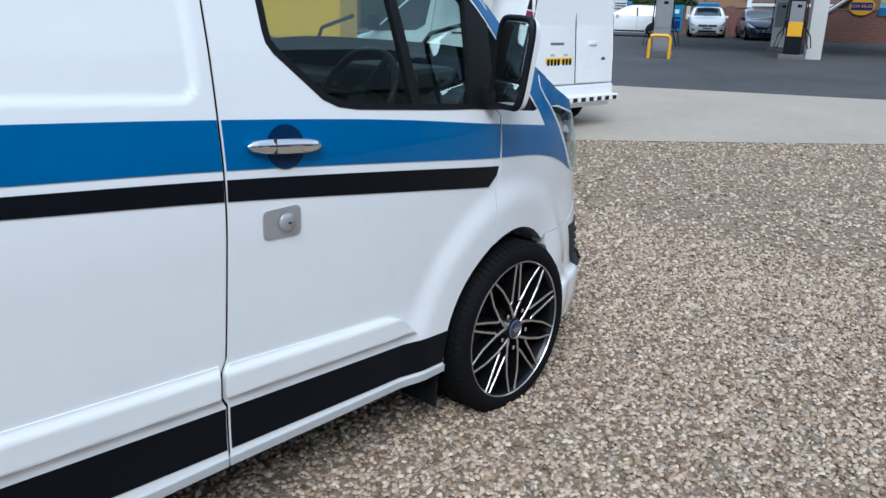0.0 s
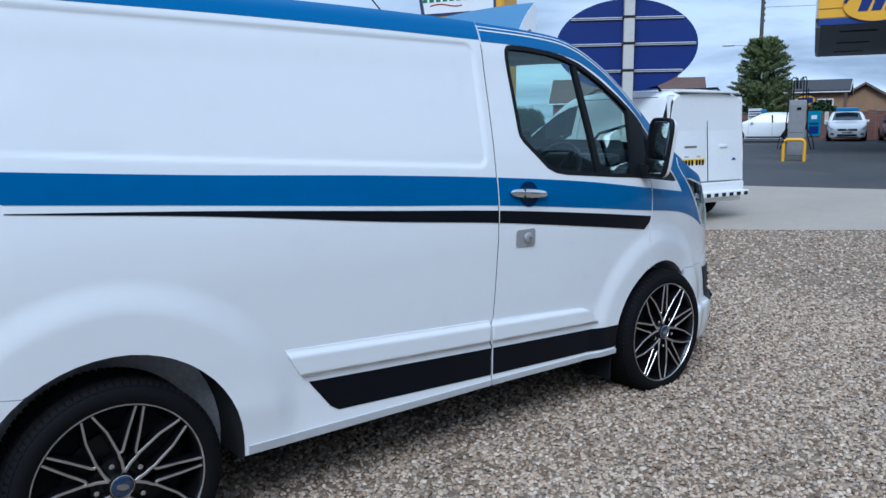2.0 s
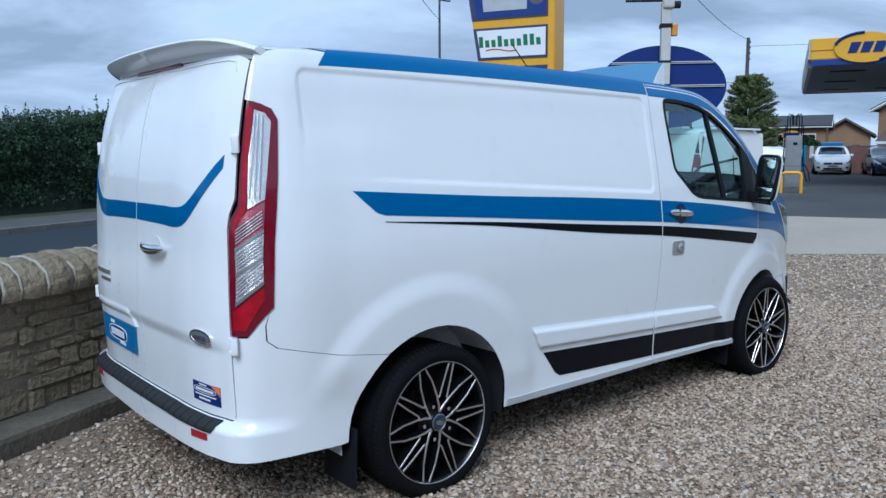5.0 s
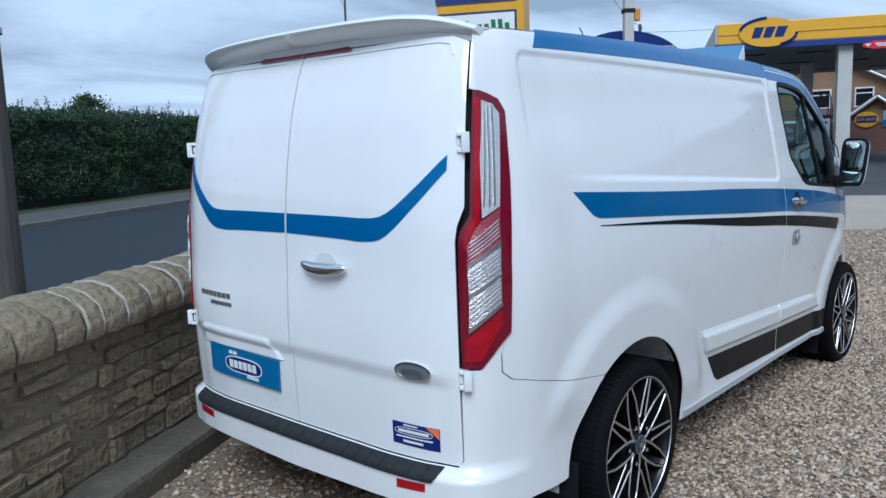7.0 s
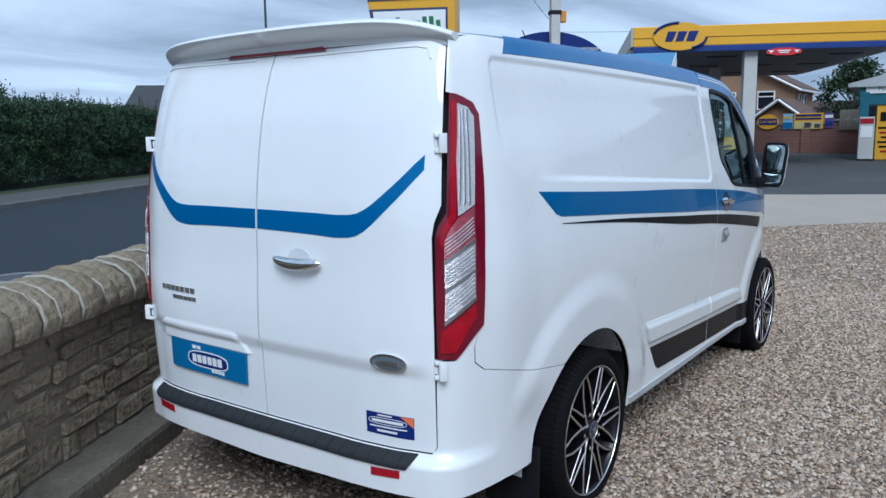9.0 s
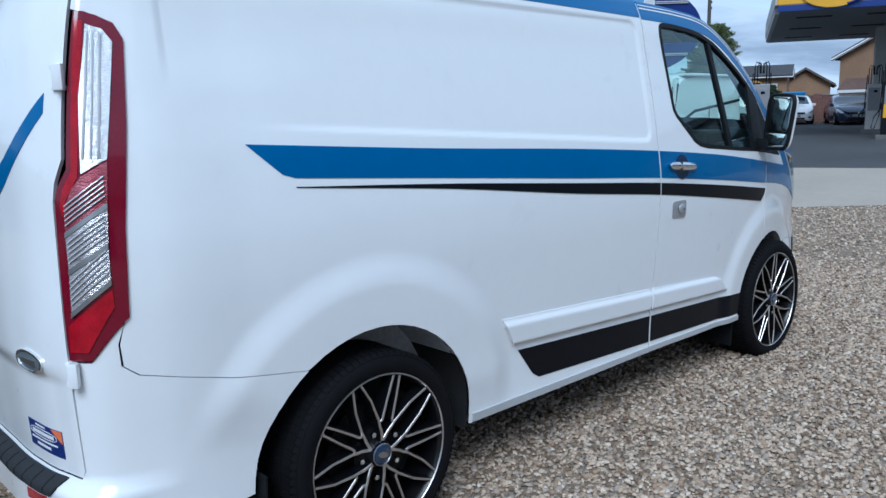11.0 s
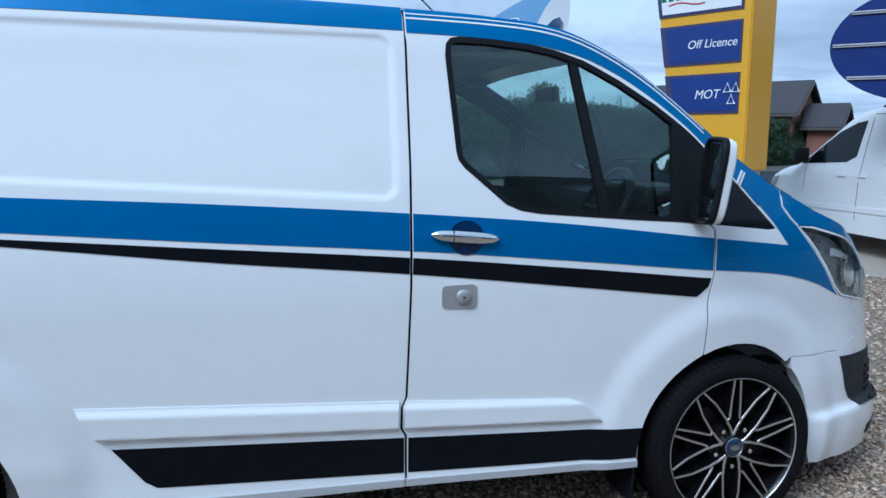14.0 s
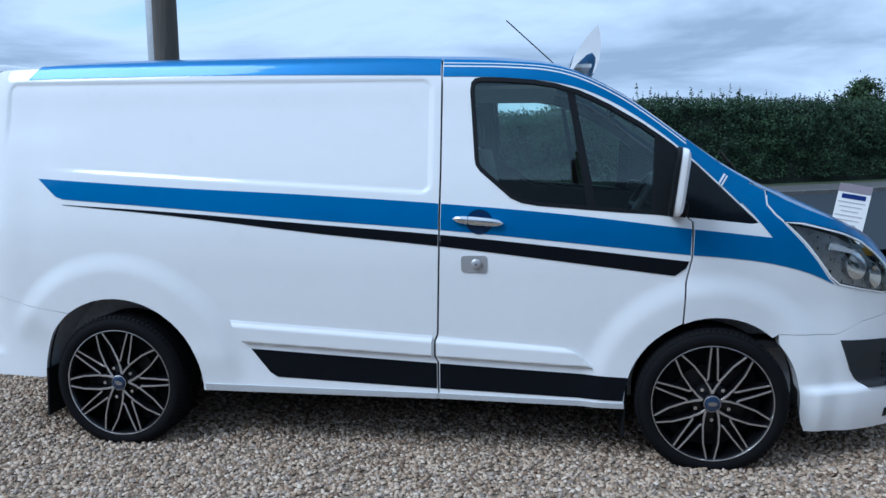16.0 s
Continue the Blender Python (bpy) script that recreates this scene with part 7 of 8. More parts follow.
pump_turn = math.degrees(math.atan2(10.6, 20.6)) - 90 + 0
fuel_pump(pose(22.15, 8.13, rise(22.1, 8.1), 0, 0, pump_turn), "grey steel fuel pump with looped black hoses", PUMPGREY)
fuel_pump(pose(29.6, 7.4, rise(29, 7.3), 0, 0, pump_turn - 8), "pale fuel pump standing deeper under the canopy", GREYPAINT)
p3 = fuel_pump(pose(25.2, 5.45, rise(25, 5.3), 0, 0, pump_turn - 8), "fuel pump with an orange lower panel near the canopy post", BLACKPLASTIC)
part("orange_panel", box(0.52, 0.02, 0.45, (0, -0.24, 0.95), 0.01), YELLOW, p3)
hoop = root("guard_hoop", pose(21.5, 7.84, rise(21.5, 7.8), 0, 0, pump_turn), "yellow painted steel guard hoop before the pump", "guard rail")
hoop.scale = (0.85, 0.85, 0.9)
part("bar", tube([(-0.33, 0, -0.05), (-0.33, 0, 0.58), (-0.30, 0, 0.66), (-0.22, 0, 0.70), (0.22, 0, 0.70), (0.30, 0, 0.66), (0.33, 0, 0.58), (0.33, 0, -0.05)], 0.055, seg=12), YELLOW, hoop, "", True)

# ---- canopy ----
can = root("canopy", pose(23.8, 8.45, 0.30, 0, 0, -64) @ Matrix.Diagonal((1.22, 1.22, 1.05, 1)), "yellow and navy filling-station canopy on square posts", "canopy")
CL, CD, CZ = 7.2, 10.5, 3.86
SOFFIT = surface("grey_soffit", (0.20, 0.215, 0.225), 0.6, vary=0.12, scale=0.6)
part("soffit", box(CL - 0.06, CD - 0.06, 0.06, (CL / 2, CD / 2, CZ + 0.05)), SOFFIT, can, "grey panelled soffit")
for k in range(12):
    part("soffit_light", box(0.9, 0.25, 0.02, (0.95 + 1.75 * (k % 4), 1.6 + 3.4 * (k // 4), CZ + 0.012)), DARK, can)
for name, sx, sy, x, y in (("front", CL, 0.10, CL / 2, 0.0), ("back", CL, 0.10, CL / 2, CD), ("side", 0.10, CD, 0.0, CD / 2), ("side", 0.10, CD, CL, CD / 2)):
    part("fascia", box(sx + 0.1, sy, 0.64, (x, y, CZ + 0.54), 0.02), YELLOW if name != "side" else GREYPAINT, can, "yellow fascia" if name != "side" else "pale end fascia")
    part("fascia_strip", box(sx + 0.06, sy * 0.9, 0.19, (x, y, CZ + 0.12), 0.01), SIGNBLUE if name != "side" else GREYPAINT, can)
part("fascia_rib", box(CL + 0.1, 0.03, 0.02, (CL / 2, -0.055, CZ + 0.50)), surface("dark_yellow", (0.5, 0.26, 0.01), 0.5), can)
part("roof_deck", box(CL - 0.1, CD - 0.1, 0.05, (CL / 2, CD / 2, CZ + 0.80)), GREYPAINT, can)
for x, y in ((3.25, 0.35), (3.25, 6.0)):
    part("post", box(0.36, 0.36, CZ + 0.1, (x, y, CZ / 2), 0.02), GREYPAINT, can, "pale square post")
FR = Matrix.Rotation(radians(90), 4, "X")
ell = [(0.74 * math.cos(a * math.tau / 40), 0.45 * math.sin(a * math.tau / 40)) for a in range(40)]
lg = part("oval_logo", slab(ell, 0.05, turn=Matrix.Translation((1.25, -0.055, CZ + 0.52)) @ FR), YELLOW, can, "yellow oval emblem with plain navy shapes")
part("emblem_arc", tube([(1.25 - 0.72 * math.cos(a), -0.11, CZ + 0.56 + 0.40 * math.sin(a)) for a in np.linspace(0.15, 1.5, 12)], 0.045, seg=6), NAVY, lg)
part("emblem_arc", tube([(1.25 + 0.72 * math.cos(a), -0.11, CZ + 0.48 - 0.38 * math.sin(a)) for a in np.linspace(0.0, 1.1, 10)], 0.04, seg=6), NAVY, lg)
for k, w in ((0, 0.26), (1, 0.26), (2, 0.28)):
    sl = [(-0.42 + 0.29 * k, -0.16), (-0.42 + 0.29 * k + w * 0.8, -0.16), (-0.36 + 0.29 * k + w, 0.16), (-0.34 + 0.29 * k, 0.16)]
    part("emblem_bar", slab(sl, 0.06, turn=Matrix.Translation((1.25, -0.06, CZ + 0.52)) @ FR), NAVY, lg)
hs = part("height_sign", slab([(0.50 * math.cos(a * math.tau / 8 + math.tau / 16), 0.13 * math.sin(a * math.tau / 8 + math.tau / 16)) for a in range(8)], 0.03, turn=Matrix.Translation((4.06, -0.06, CZ - 0.05)) @ FR), surface("red_sign", (0.55, 0.02, 0.03), 0.4), can, "small red height-limit sign")
for k in (-1, 1):
    part("arrow", slab([(k * 0.34 - 0.08, 0.04), (k * 0.34 + 0.08, 0.04), (k * 0.34, -0.05)], 0.035, turn=Matrix.Translation((4.06, -0.06, CZ - 0.05)) @ FR), SIGNWHITE, hs)
part("sign_bar", box(0.34, 0.01, 0.035, (4.06, -0.095, CZ - 0.02)), SIGNWHITE, hs)
part("sign_bar", box(0.25, 0.01, 0.035, (4.06, -0.095, CZ - 0.08)), SIGNWHITE, hs)

# ---- brick boundary wall with banners ----
BRICK = bpy.data.materials.new("red_brick")
BRICK.use_nodes = True
bn_, bl_ = BRICK.node_tree.nodes, BRICK.node_tree.links
bt, bc, bmap = bn_.new("ShaderNodeTexBrick"), bn_.new("ShaderNodeTexCoord"), bn_.new("ShaderNodeMapping")
bmap.inputs["Rotation"].default_value = (radians(90), 0, 0)
bt.inputs["Color1"].default_value, bt.inputs["Color2"].default_value, bt.inputs["Mortar"].default_value = (0.19, 0.060, 0.040, 1), (0.13, 0.045, 0.033, 1), (0.25, 0.20, 0.17, 1)
bt.inputs["Scale"].default_value, bt.inputs["Brick Width"].default_value, bt.inputs["Row Height"].default_value, bt.inputs["Mortar Size"].default_value = 1.0, 0.225, 0.075, 0.008
bl_.new(bc.outputs["Object"], bmap.inputs[0]); bl_.new(bmap.outputs[0], bt.inputs["Vector"]); bl_.new(bt.outputs["Color"], bn_["Principled BSDF"].inputs["Base Color"])
bn_["Principled BSDF"].inputs["Roughness"].default_value = 0.9
bw_yaw = math.degrees(math.atan2(-21.0, -3.9))
bw = root("wall_back", pose(45.0, 24.5, 0.42, 0, 0, bw_yaw), "red brick boundary wall with banners", "wall", kind="structure")
part("brickwork", box(30.0, 0.24, 1.62, (15.0, 0, 0.72)), BRICK, bw)
part("capping", box(30.0, 0.30, 0.06, (15.0, 0, 1.56), 0.015), KERB, bw)
for k in range(7):
    part("pier", box(0.46, 0.40, 1.75, (1.2 + 4.4 * k, 0, 0.78), 0.01), BRICK, bw)


def on_wall(along, z, proud=0.16):
    return bw.matrix_world @ Matrix.Translation((along, -proud, z)) @ Matrix.Identity(4)


def banner(name, along, z, w, h, base, label, bars=(), oval=False):
    b = root(name, on_wall(along, z), label, "sign", "signs on the brick wall")
    if oval:
        part("board", slab([(w / 2 * math.cos(a * math.tau / 32), h / 2 * math.sin(a * math.tau / 32)) for a in range(32)], 0.03, turn=FR), base, b)
    else:
        part("board", box(w, 0.03, h, (0, 0, 0), 0.006), base, b)
    for x, zz, bw_, bh, mt in bars:
        part("print_bar", box(bw_, 0.012, bh, (x, -0.034, zz)), mt, b)
    return b


# along-wall distance 0 at the far left; banners stand over the wall's top edge
cs = banner("banner", 16.8, 1.72, 1.15, 0.80, YELLOW, "yellow oval car sales sign board", ((0, 0.0, 1.0, 0.34, NAVY),), True)
words("CAR SALES", 0.19, YELLOW, cs, Matrix.Translation((0, -0.042, 0)) @ FR)
banner("banner", 17.85, 1.72, 0.50, 0.80, surface("pale_blue_poster", (0.25, 0.45, 0.62), 0.5), "pale blue printed poster on the wall", ((0, -0.2, 0.5, 0.3, PLATEBLUE), (0, 0.2, 0.35, 0.12, YELLOW)))
banner("banner", 18.9, 1.72, 1.48, 0.82, YELLOW, "wide yellow banner with navy print bars", ((0, 0.30, 1.3, 0.10, NAVY), (0, 0.13, 1.3, 0.08, NAVY), (0, -0.2, 1.36, 0.38, surface("cream_print", (0.55, 0.45, 0.2), 0.6)), (0.0, -0.2, 0.35, 0.26, NAVY), (0.48, -0.25, 0.3, 0.2, NAVY)))
banner("banner", 19.93, 1.74, 0.42, 0.76, surface("purple_poster", (0.10, 0.06, 0.22), 0.5), "purple printed poster on the wall", ((0, 0.2, 0.4, 0.15, SIGNWHITE), (0, -0.15, 0.35, 0.2, SIGNBLUE)))
fence = root("timber_fence", on_wall(21.5, 1.75, 0.2), "weathered vertical-board timber fence on the wall", "fence")
FENCEWOOD = surface("grey_fence_wood", (0.20, 0.18, 0.15), 0.9, vary=0.3, scale=2, island=0.25)
for k in range(18):
    part("board", box(0.10, 0.03, 1.0, (-1.0 + 0.12 * k, 0, 0), 0.005), FENCEWOOD, fence)
banner("banner", 5.95, 2.25, 1.2, 0.55, YELLOW, "yellow oval car sales sign on a post", ((0, 0.0, 1.0, 0.30, NAVY),), True)
banner("banner", 2.5, 1.50, 1.0, 0.75, SIGNWHITE, "white price board with black lines", ((0, 0.2, 0.85, 0.05, BLACKVINYL), (0, 0.05, 0.8, 0.05, BLACKVINYL), (0, -0.1, 0.85, 0.05, BLACKVINYL)))
banner("banner", 6.6, 0.95, 0.8, 1.4, surface("cyan_banner", (0.02, 0.22, 0.36), 0.5), "cyan service banner with a white mark", ((0, 0.35, 0.35, 0.22, SIGNWHITE), (0, 0.0, 0.6, 0.10, NAVY), (0, -0.35, 0.6, 0.4, NAVY)))
banner("banner", 7.35, 1.25, 0.24, 0.70, surface("cream_sign", (0.6, 0.55, 0.45), 0.6), "narrow upright cream notice board", ())
banner("banner", 14.0, 1.15, 0.95, 0.55, SIGNWHITE, "white notice board with black lines", ((0, 0.1, 0.7, 0.05, BLACKVINYL), (0, -0.05, 0.7, 0.05, BLACKVINYL)))

# ---- test station at the forecourt's edge ----
kiosk = root("test_station", pose(33.4, 2.5, rise(34, 2.5), 0, 0, -84), "blue-framed vehicle test station with a yellow notice door", "building")
TEAL = surface("teal_paint", (0.02, 0.12, 0.17), 0.45, vary=0.08)
part("wall", box(9.0, 6.0, 2.75, (4.55, 3.05, 1.37)), GREYPAINT, kiosk)
part("frame", box(0.35, 0.35, 2.75, (0.12, -0.05, 1.37), 0.02), TEAL, kiosk, "teal corner post")
part("lintel", box(9.2, 0.25, 0.85, (4.5, -0.02, 2.65), 0.02), TEAL, kiosk, "teal fascia")
part("window", box(0.24, 0.06, 0.8, (0.44, -0.02, 1.75), 0.01), DARKGLASS, kiosk, "side window")
sg = part("sign_board", box(3.6, 0.05, 0.36, (1.95, -0.17, 2.86), 0.01), SIGNWHITE, kiosk, "white lettered sign board")
words("M.O.T. TESTING STATION", 0.235, BLACKVINYL, sg, Matrix.Translation((1.95, -0.20, 2.86)) @ FR)
nd = part("notice_door", box(1.05, 0.06, 2.2, (1.12, -0.06, 1.12), 0.01), YELLOW, kiosk, "yellow notice door with dark panes")
for x, zz, w, h in ((0.86, 1.75, 0.26, 0.36), (1.38, 1.75, 0.26, 0.36)):
    part("pane", box(w, 0.03, h, (x, -0.10, zz), 0.01), DARKGLASS, nd)
for k in range(6):
    part("text_bar", box(0.9 - 0.12 * (k % 3), 0.012, 0.075, (1.12, -0.10, 1.30 - 0.19 * k)), BLACKVINYL if k not in (1, 5) else REDBRIGHT, nd)
bm = slab([(-0.5, 2.95), (9.3, 2.95), (9.3, 3.05), (5.5, 4.6), (-0.5, 3.1)], 6.6, turn=Matrix.Translation((0, 6.3, 0)) @ FR)
part("roof", bm, surface("pale_sheet_roof", (0.45, 0.47, 0.48), 0.6, vary=0.1), kiosk, "pale sheet roof")
box_p = root("air_machine", pose(32.7, 2.15, rise(33, 2.2), 0, 0, -84), "grey air and water machine", "machine")
part("cabinet", box(0.55, 0.45, 1.75, (0, 0, 0.87), 0.03), GREYPAINT, box_p)
part("panel", box(0.42, 0.02, 0.45, (0, -0.23, 1.15), 0.01), SIGNWHITE, box_p)
part("red_header", box(0.5, 0.02, 0.2, (0, -0.232, 1.58), 0.01), REDBRIGHT, box_p)
part("base", box(0.6, 0.5, 0.08, (0, 0, 0.04)), DARK, box_p)


# ---- houses ----
BUFF = surface("buff_brick", (0.27, 0.165, 0.095), 0.9, vary=0.18, scale=1.2, bump=0.2, bscale=12)
TILE = surface("grey_roof_tiles", (0.050, 0.050, 0.055), 0.85, vary=0.25, scale=1.5, bump=0.5, bscale=5)
REDTILE = surface("brown_roof_tiles", (0.12, 0.075, 0.06), 0.85, vary=0.25, scale=1.5, bump=0.5, bscale=5)
REDWALL = surface("red_house_brick", (0.23, 0.10, 0.07), 0.9, vary=0.2, scale=1.2)
PVC = surface("white_pvc", (0.75, 0.75, 0.74), 0.4, vary=0.03)


def house(m, L, D, eave, ridge, walls, roof, label, windows=(), chimney=(), hip=0.0, trim=None, gable_windows=(), slim=1.0):
    """Local x along the front, y to the back; ridge along x."""
    h = root("house", m, label, "house")
    trim = trim or PVC
    part("wall", box(L, D, eave, (L / 2, D / 2, eave / 2)), walls, h)
    gable = [(0, eave - 0.01), (D, eave - 0.01), (D / 2, ridge - 0.12)]
    if not hip:
        for x in (0.02, L - 0.22):
            part("gable", slab([(y, z) for y, z in gable], 0.2, turn=Matrix.Translation((x, 0, 0)) @ Matrix.Rotation(radians(90), 4, "Z") @ Matrix.Rotation(radians(90), 4, "X")), walls, h)
    o = 0.35
    bm = bmesh.new()
    k = (ridge - eave) / (D / 2)
    for s in (0, 1):
        ye, yr = (-o, D / 2) if s == 0 else (D + o, D / 2)
        q = [(-o, ye, eave - k * o), (L + o, ye, eave - k * o), (L + o - hip, yr, ridge), (-o + hip, yr, ridge)]
        vs = [bm.verts.new(c) for c in q]
        vt = [bm.verts.new((c[0], c[1], c[2] + 0.16)) for c in q]
        bm.faces.new(vs); bm.faces.new(vt[::-1])
        for i in range(4):
            bm.faces.new((vs[i], vs[(i + 1) % 4], vt[(i + 1) % 4], vt[i]))
    part("roof", bm, roof, h)
    part("gutter", box(L + 2 * o, 0.12, 0.12 * slim, (L / 2, -o, eave - k * o + 0.02)), trim, h)
    for s in (0, L):
        for y0, y1 in ((-o, D / 2), (D + o, D / 2)):
            x = -o if s == 0 else L + o
            part("bargeboard", tube([(x, y0, eave - k * o), (x, y1, ridge)], 0.075 * slim, seg=4), trim, h)
    for x, z, w, hh in windows:
        wn_ = part("window", box(w, 0.10, hh, (x, -0.01, z), 0.01), PVC, h, "white framed window")
        part("pane", box(w - 0.16, 0.10, hh - 0.16, (x, -0.03, z)), DARKGLASS, wn_)
        part("glazing_bar", box(0.06, 0.12, hh - 0.1, (x, -0.035, z)), PVC, wn_)
    for y, z, w, hh in gable_windows:
        wn_ = part("window", box(0.10, w, hh, (-0.01, y, z), 0.01), PVC, h, "white framed window")
        part("pane", box(0.10, w - 0.16, hh - 0.16, (-0.03, y, z)), DARKGLASS, wn_)
        part("glazing_bar", box(0.12, w - 0.1, 0.06, (-0.035, y, z + hh * 0.2)), PVC, wn_)
    for x in chimney:
        part("chimney", box(0.9, 0.7, 1.6, (x, D / 2, ridge + 0.5), 0.02), REDWALL, h)
        for dx in (-0.2, 0.2):
            part("chimney_pot", rod(0.12, 0.4, (x + dx, D / 2, ridge + 1.45), seg=10), REDTILE, h)
    return h


yaw_c = -68
house(pose(51.0, 26.5, 0.3, 0, 0, yaw_c), 6.1, 6.0, 3.2, 3.95, BUFF, TILE, "buff brick house with a grey tiled roof behind the wall", ((5.0, 2.25, 1.0, 0.9), (3.0, 2.25, 1.0, 0.9)), slim=0.5)
house(pose(62.0, 20.5, 0.3, 0, 0, yaw_c + 90) @ Matrix.Translation((0, 0.7, 0)), 6.0, 3.6, 2.8, 3.9, BUFF, REDTILE, "small buff brick house with a brown roof", (), trim=WOOD, slim=0.6)
back_yaw = math.degrees(math.atan2(14.8 - 7.6, 46.2 - 46.1)) - 90
wide = math.hypot(14.8 - 7.6, 46.2 - 46.1)
two = house(pose(46.1, 7.6, 0.3, 0, 0, back_yaw), 4.8, wide, 3.85, 5.75, BUFF, REDTILE, "two-storey buff brick house with white bargeboards", ((1.2, 3.0, 0.8, 1.1), (2.6, 3.0, 0.8, 1.1)), gable_windows=((wide * 0.55, 3.15, 1.3, 1.1), (wide * 0.22, 3.15, 1.0, 1.1)))
lean = box(1.3, wide * 0.94, 0.12, (-0.55, wide * 0.48, 2.25), turn=Matrix.Rotation(radians(-28), 4, "Y"))
part("porch_roof", lean, REDTILE, two, "brown tiled lean-to roof")
part("porch_fascia", box(0.06, wide * 0.94, 0.16, (-1.14, wide * 0.48, 1.88)), PVC, two)
house(pose(42.3, 5.9, 0.3, 0, 0, back_yaw), 4.0, 3.4, 1.75, 3.0, BUFF, REDTILE, "low gabled extension in buff brick with white bargeboards", ())
house(pose(56.0, 9.5, 0.3, 0, 0, -85), 9.0, 6.0, 2.2, 3.3, BUFF, REDTILE, "long low house with a dark brown roof", ())
house(pose(24.7, 40.7, 0.3, 0, 0, -52), 9.0, 6.0, 2.75, 4.5, REDWALL, TILE, "brick house with a grey tiled roof beyond the hedge", ((7.6, 2.2, 1.0, 0.8),), trim=WOOD)
house(pose(31.6, 34.0, 0.1, 0, 0, -52), 1.5, 2.6, 2.3, 3.35, REDWALL, TILE, "low brick annex with a tiled roof beyond the hedge", (), trim=WOOD)
house(pose(52.0, 46.0, 0.2, 0, 0, -52), 13.0, 7.0, 3.2, 5.2, REDWALL, REDTILE, "brown-roofed houses with brick chimneys far across the road", (), (2.5, 10.5))

BRICKDARK = surface("dark_brick", (0.10, 0.06, 0.045), 0.9, vary=0.3, scale=6)

# ---- garage building that closes the yard behind the camera ----
garage = root("garage_building", pose(-16, -19, 0), "plain pale rendered garage building closing the yard", "building")
part("wall", box(40, 8, 3.6, (20, 0, 1.8)), surface("pale_render", (0.58, 0.57, 0.55), 0.9, vary=0.15, scale=0.6), garage)
part("roof", slab([(-5, 3.6), (5, 3.6), (0, 6.8)], 41, turn=Matrix.Translation((-0.5, 0, 0)) @ Matrix.Rotation(radians(90), 4, "Z") @ Matrix.Rotation(radians(90), 4, "X")), surface("slate_roof", (0.06, 0.06, 0.065), 0.8, vary=0.2), garage)
part("chimney", box(0.97, 0.8, 2.4, (20.47, 0, 6.8), 0.02), BRICKDARK, garage, "brick chimney stack")
part("chimney_pot", rod(0.09, 0.5, (20.33, 0, 8.25), seg=12), BRICKDARK, garage, "clay chimney pot", True)
for k in range(5):
    part("door", box(4.2, 0.1, 2.9, (5 + 7.2 * k, 4.02, 1.45), 0.02), surface("dark_shutter", (0.07, 0.08, 0.09), 0.6, vary=0.1), garage, "dark roller door")

shop_b = root("shop_building", pose(27.0, -3.2, 0.25, 0, 0, -72), "pale rendered forecourt shop closing the yard's far end", "building")
part("wall", box(8.0, 7.0, 3.9, (4.0, 3.5, 1.95)), surface("shop_render", (0.30, 0.295, 0.285), 0.85, vary=0.12, scale=0.6), shop_b)
part("upper_storey", box(15.0, 7.0, 5.6, (15.6, 3.5, 2.8)), surface("workshop_render", (0.22, 0.22, 0.22), 0.85, vary=0.12, scale=0.6), shop_b, "taller grey workshop block")
part("roof", box(8.3, 7.4, 0.2, (4.0, 3.5, 4.0), 0.03), TILE, shop_b, "flat dark shop roof")
part("roof", slab([(-0.3, 5.6), (7.3, 5.6), (3.5, 6.9)], 15.4, turn=Matrix.Translation((7.9, 0, 0)) @ Matrix.Rotation(radians(90), 4, "Z") @ Matrix.Rotation(radians(90), 4, "X")), TILE, shop_b, "grey pitched workshop roof")
for k in range(3):
    part("shop_window", box(2.0, 0.08, 1.9, (1.3 + 2.5 * k, -0.03, 1.35), 0.02), DARKGLASS, shop_b, "dark shop window")
for k in range(3):
    part("door", box(3.6, 0.1, 3.2, (10.6 + 4.7 * k, -0.03, 1.6), 0.02), surface("grey_shutter", (0.12, 0.13, 0.14), 0.6, vary=0.1), shop_b, "dark roller door")

# ---- loose gravel: rounded chips of mixed buff, grey and brown stone ----
CHIP = surface("gravel_chip", (0.33, 0.245, 0.16), 0.85, vary=0.2, scale=60)
cn, clk = CHIP.node_tree.nodes, CHIP.node_tree.links
c_geo, c_ramp, c_mul = cn.new("ShaderNodeNewGeometry"), cn.new("ShaderNodeValToRGB"), cn.new("ShaderNodeMix")
c_ramp.color_ramp.interpolation = "CONSTANT"
for k, (p, c) in enumerate(((0.0, (0.14, 0.09, 0.058)), (0.14, (0.32, 0.226, 0.15)), (0.34, (0.43, 0.33, 0.238)), (0.55, (0.34, 0.282, 0.234)), (0.68, (0.54, 0.424, 0.318)), (0.87, (0.64, 0.54, 0.43)), (0.95, (0.19, 0.157, 0.132)))):
    e = c_ramp.color_ramp.elements[k] if k < 2 else c_ramp.color_ramp.elements.new(p)
    e.position, e.color = p, (*c, 1)
clk.new(c_geo.outputs["Random Per Island"], c_ramp.inputs[0])
c_mul.data_type = "RGBA"
c_mul.inputs["Factor"].default_value = 0.85
c_bsdf = cn["Principled BSDF"]
clk.new(c_bsdf.inputs["Base Color"].links[0].from_socket, c_mul.inputs["A"])
clk.new(c_ramp.outputs["Color"], c_mul.inputs["B"])
clk.new(c_mul.outputs["Result"], c_bsdf.inputs["Base Color"])
q = np.random.default_rng(77)


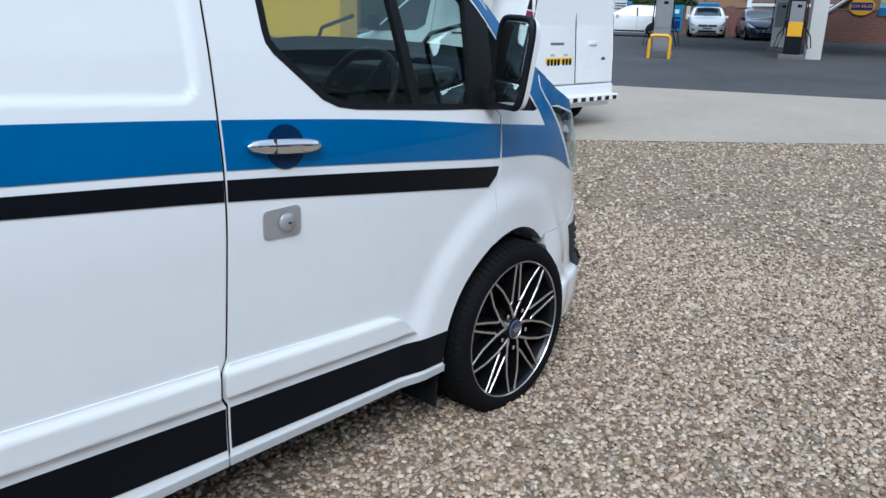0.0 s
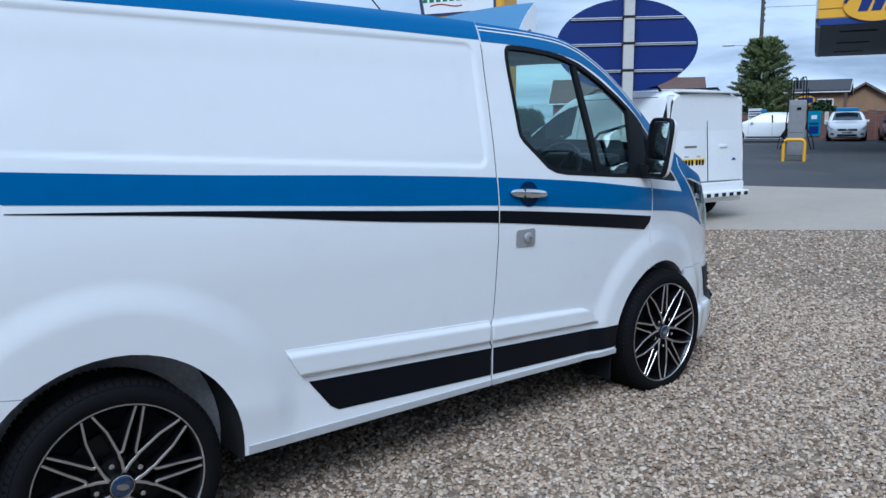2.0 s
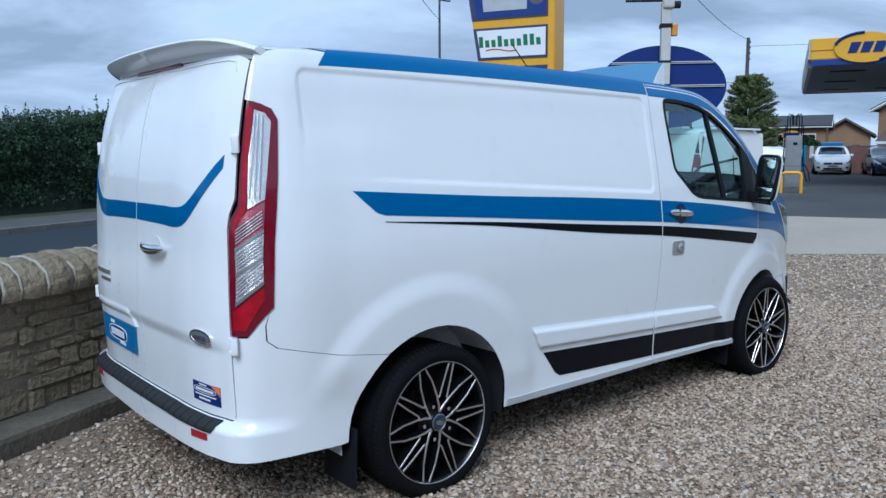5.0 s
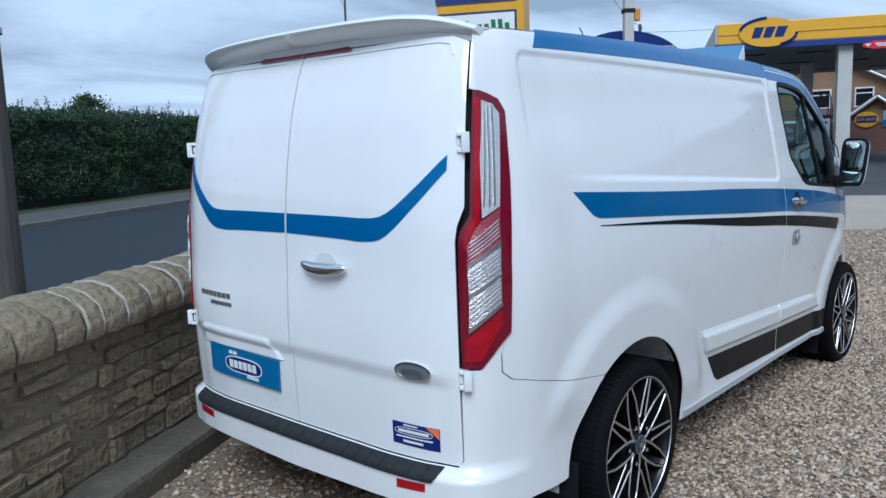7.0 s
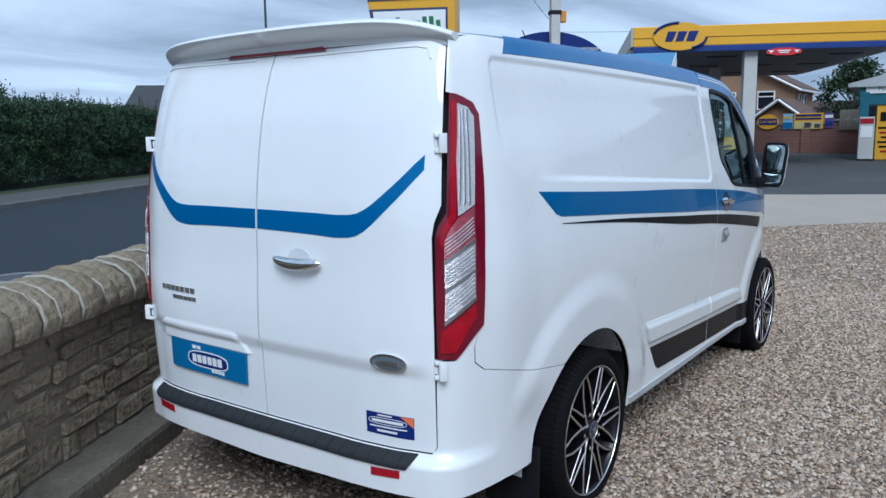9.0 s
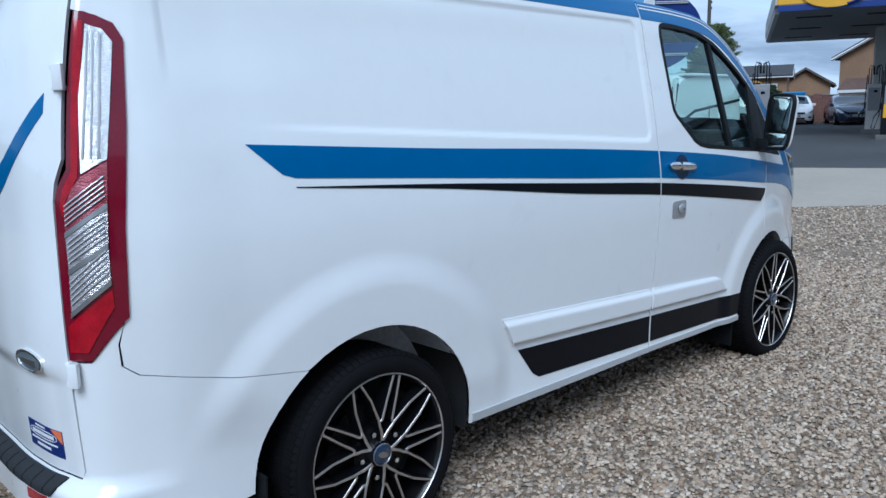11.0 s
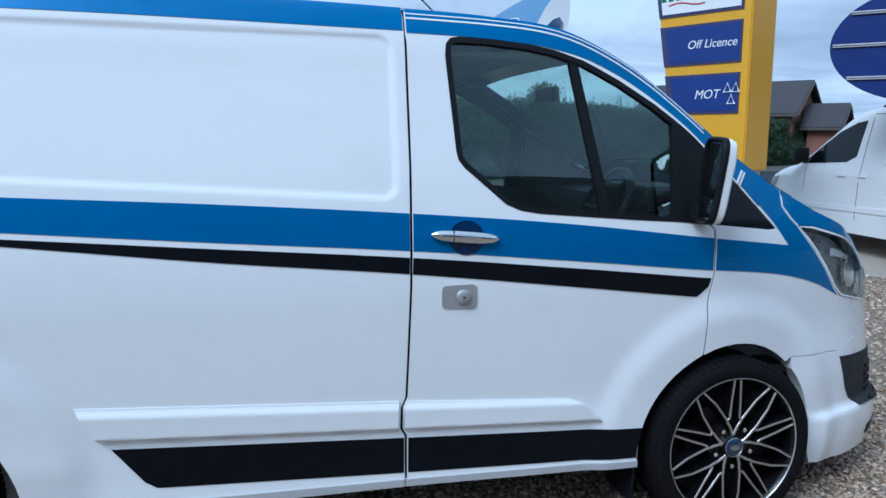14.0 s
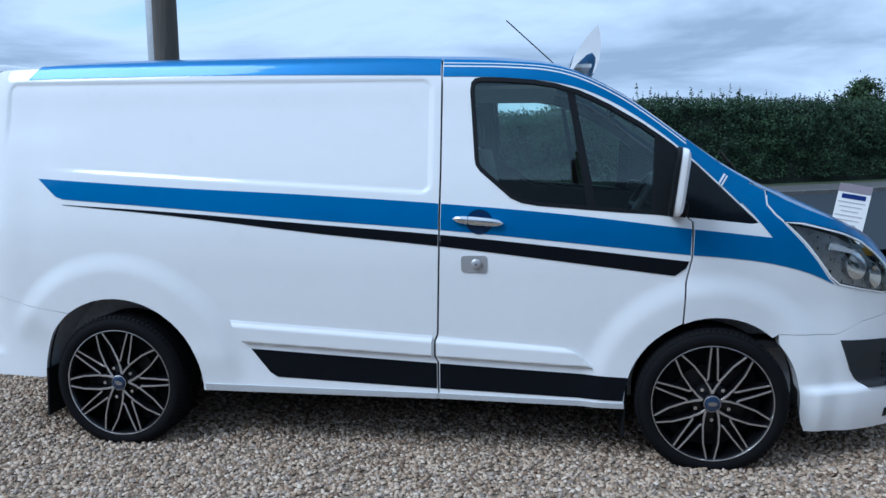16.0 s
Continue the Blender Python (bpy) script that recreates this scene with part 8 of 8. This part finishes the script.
def scatter(n, box_xy, size, fade=0.01):
    x0, x1, y0, y1 = box_xy
    xy = np.stack([q.uniform(x0, x1, n), q.uniform(y0, y1, n)], 1)
    fr = np.array([by_road(0, -0.19)]) - 0
    across = (xy - fr[0]) @ np.array([RN.x, RN.y])
    a_, b_ = np.array(SLAB_A), np.array(SLAB_B)
    sl = (b_ - a_) / np.linalg.norm(b_ - a_)
    to_slab = (xy - a_) @ np.array([-sl[1], sl[0]])
    edge = np.minimum(np.minimum(xy[:, 0] - x0, x1 - xy[:, 0]), np.minimum(xy[:, 1] - y0, y1 - xy[:, 1]))
    ok = (across < 0) & (to_slab < -0.02) & (q.random(n) < np.clip(edge / fade, 0, 1))
    return xy[ok], np.full(ok.sum(), size) * q.uniform(0.6, 1.35, ok.sum())


sets = [scatter(175000, (-3.2, 6.2, -4.1, 0.6), 0.0110, 1.0), scatter(17000, (-3.0, 4.8, -0.4, 2.6), 0.011, 0.8), scatter(30000, (-4.6, 7.5, -6.2, -2.6), 0.0115, 1.3), scatter(44000, (4.4, 13.5, -4.6, 4.4), 0.0145, 1.2)]
xy, sz = np.concatenate([s[0] for s in sets]), np.concatenate([s[1] for s in sets])
octa = np.array([(1, 0, 0), (0, 1, 0), (-1, 0, 0), (0, -1, 0), (0.5, 0.5, 0.72), (-0.5, 0.5, 0.72), (-0.5, -0.5, 0.72), (0.5, -0.5, 0.72)])
oct_f = np.array([(0, 1, 4), (1, 5, 4), (1, 2, 5), (2, 6, 5), (2, 3, 6), (3, 7, 6), (3, 0, 7), (0, 4, 7), (4, 5, 6), (4, 6, 7)])
n = len(xy)
v = octa[None] * (1 + q.uniform(-0.28, 0.28, (n, 8, 3))) * np.stack([q.uniform(0.8, 1.5, n), q.uniform(0.65, 1.1, n), q.uniform(0.6, 1.1, n)], 1)[:, None, :] * sz[:, None, None]
an, ti = q.uniform(0, math.tau, n), q.normal(0, 0.35, n)
ct, st_ = np.cos(ti)[:, None], np.sin(ti)[:, None]
vx, vz = v[..., 0] * ct - v[..., 2] * st_, v[..., 0] * st_ + v[..., 2] * ct
ca, sa = np.cos(an)[:, None], np.sin(an)[:, None]
zz = np.array([rise(x, y) for x, y in xy.tolist()])
P3 = np.stack([vx * ca - v[..., 1] * sa + xy[:, :1], vx * sa + v[..., 1] * ca + xy[:, 1:], vz + (zz + q.uniform(-0.005, 0.010, n))[:, None]], -1).reshape(-1, 3)
F3 = (oct_f[None] + (np.arange(n) * 8)[:, None, None]).reshape(-1, 3)
me = bpy.data.meshes.new("gravel")
me.vertices.add(len(P3)); me.vertices.foreach_set("co", P3.ravel())
me.loops.add(F3.size); me.loops.foreach_set("vertex_index", F3.ravel().astype(np.int32))
me.polygons.add(len(F3)); me.polygons.foreach_set("loop_start", (np.arange(len(F3)) * 3).astype(np.int32))
me.update(calc_edges=True)
tagged(part("gravel", me, CHIP), "loose buff and grey gravel chips over the yard", "gravel", kind="stuff")
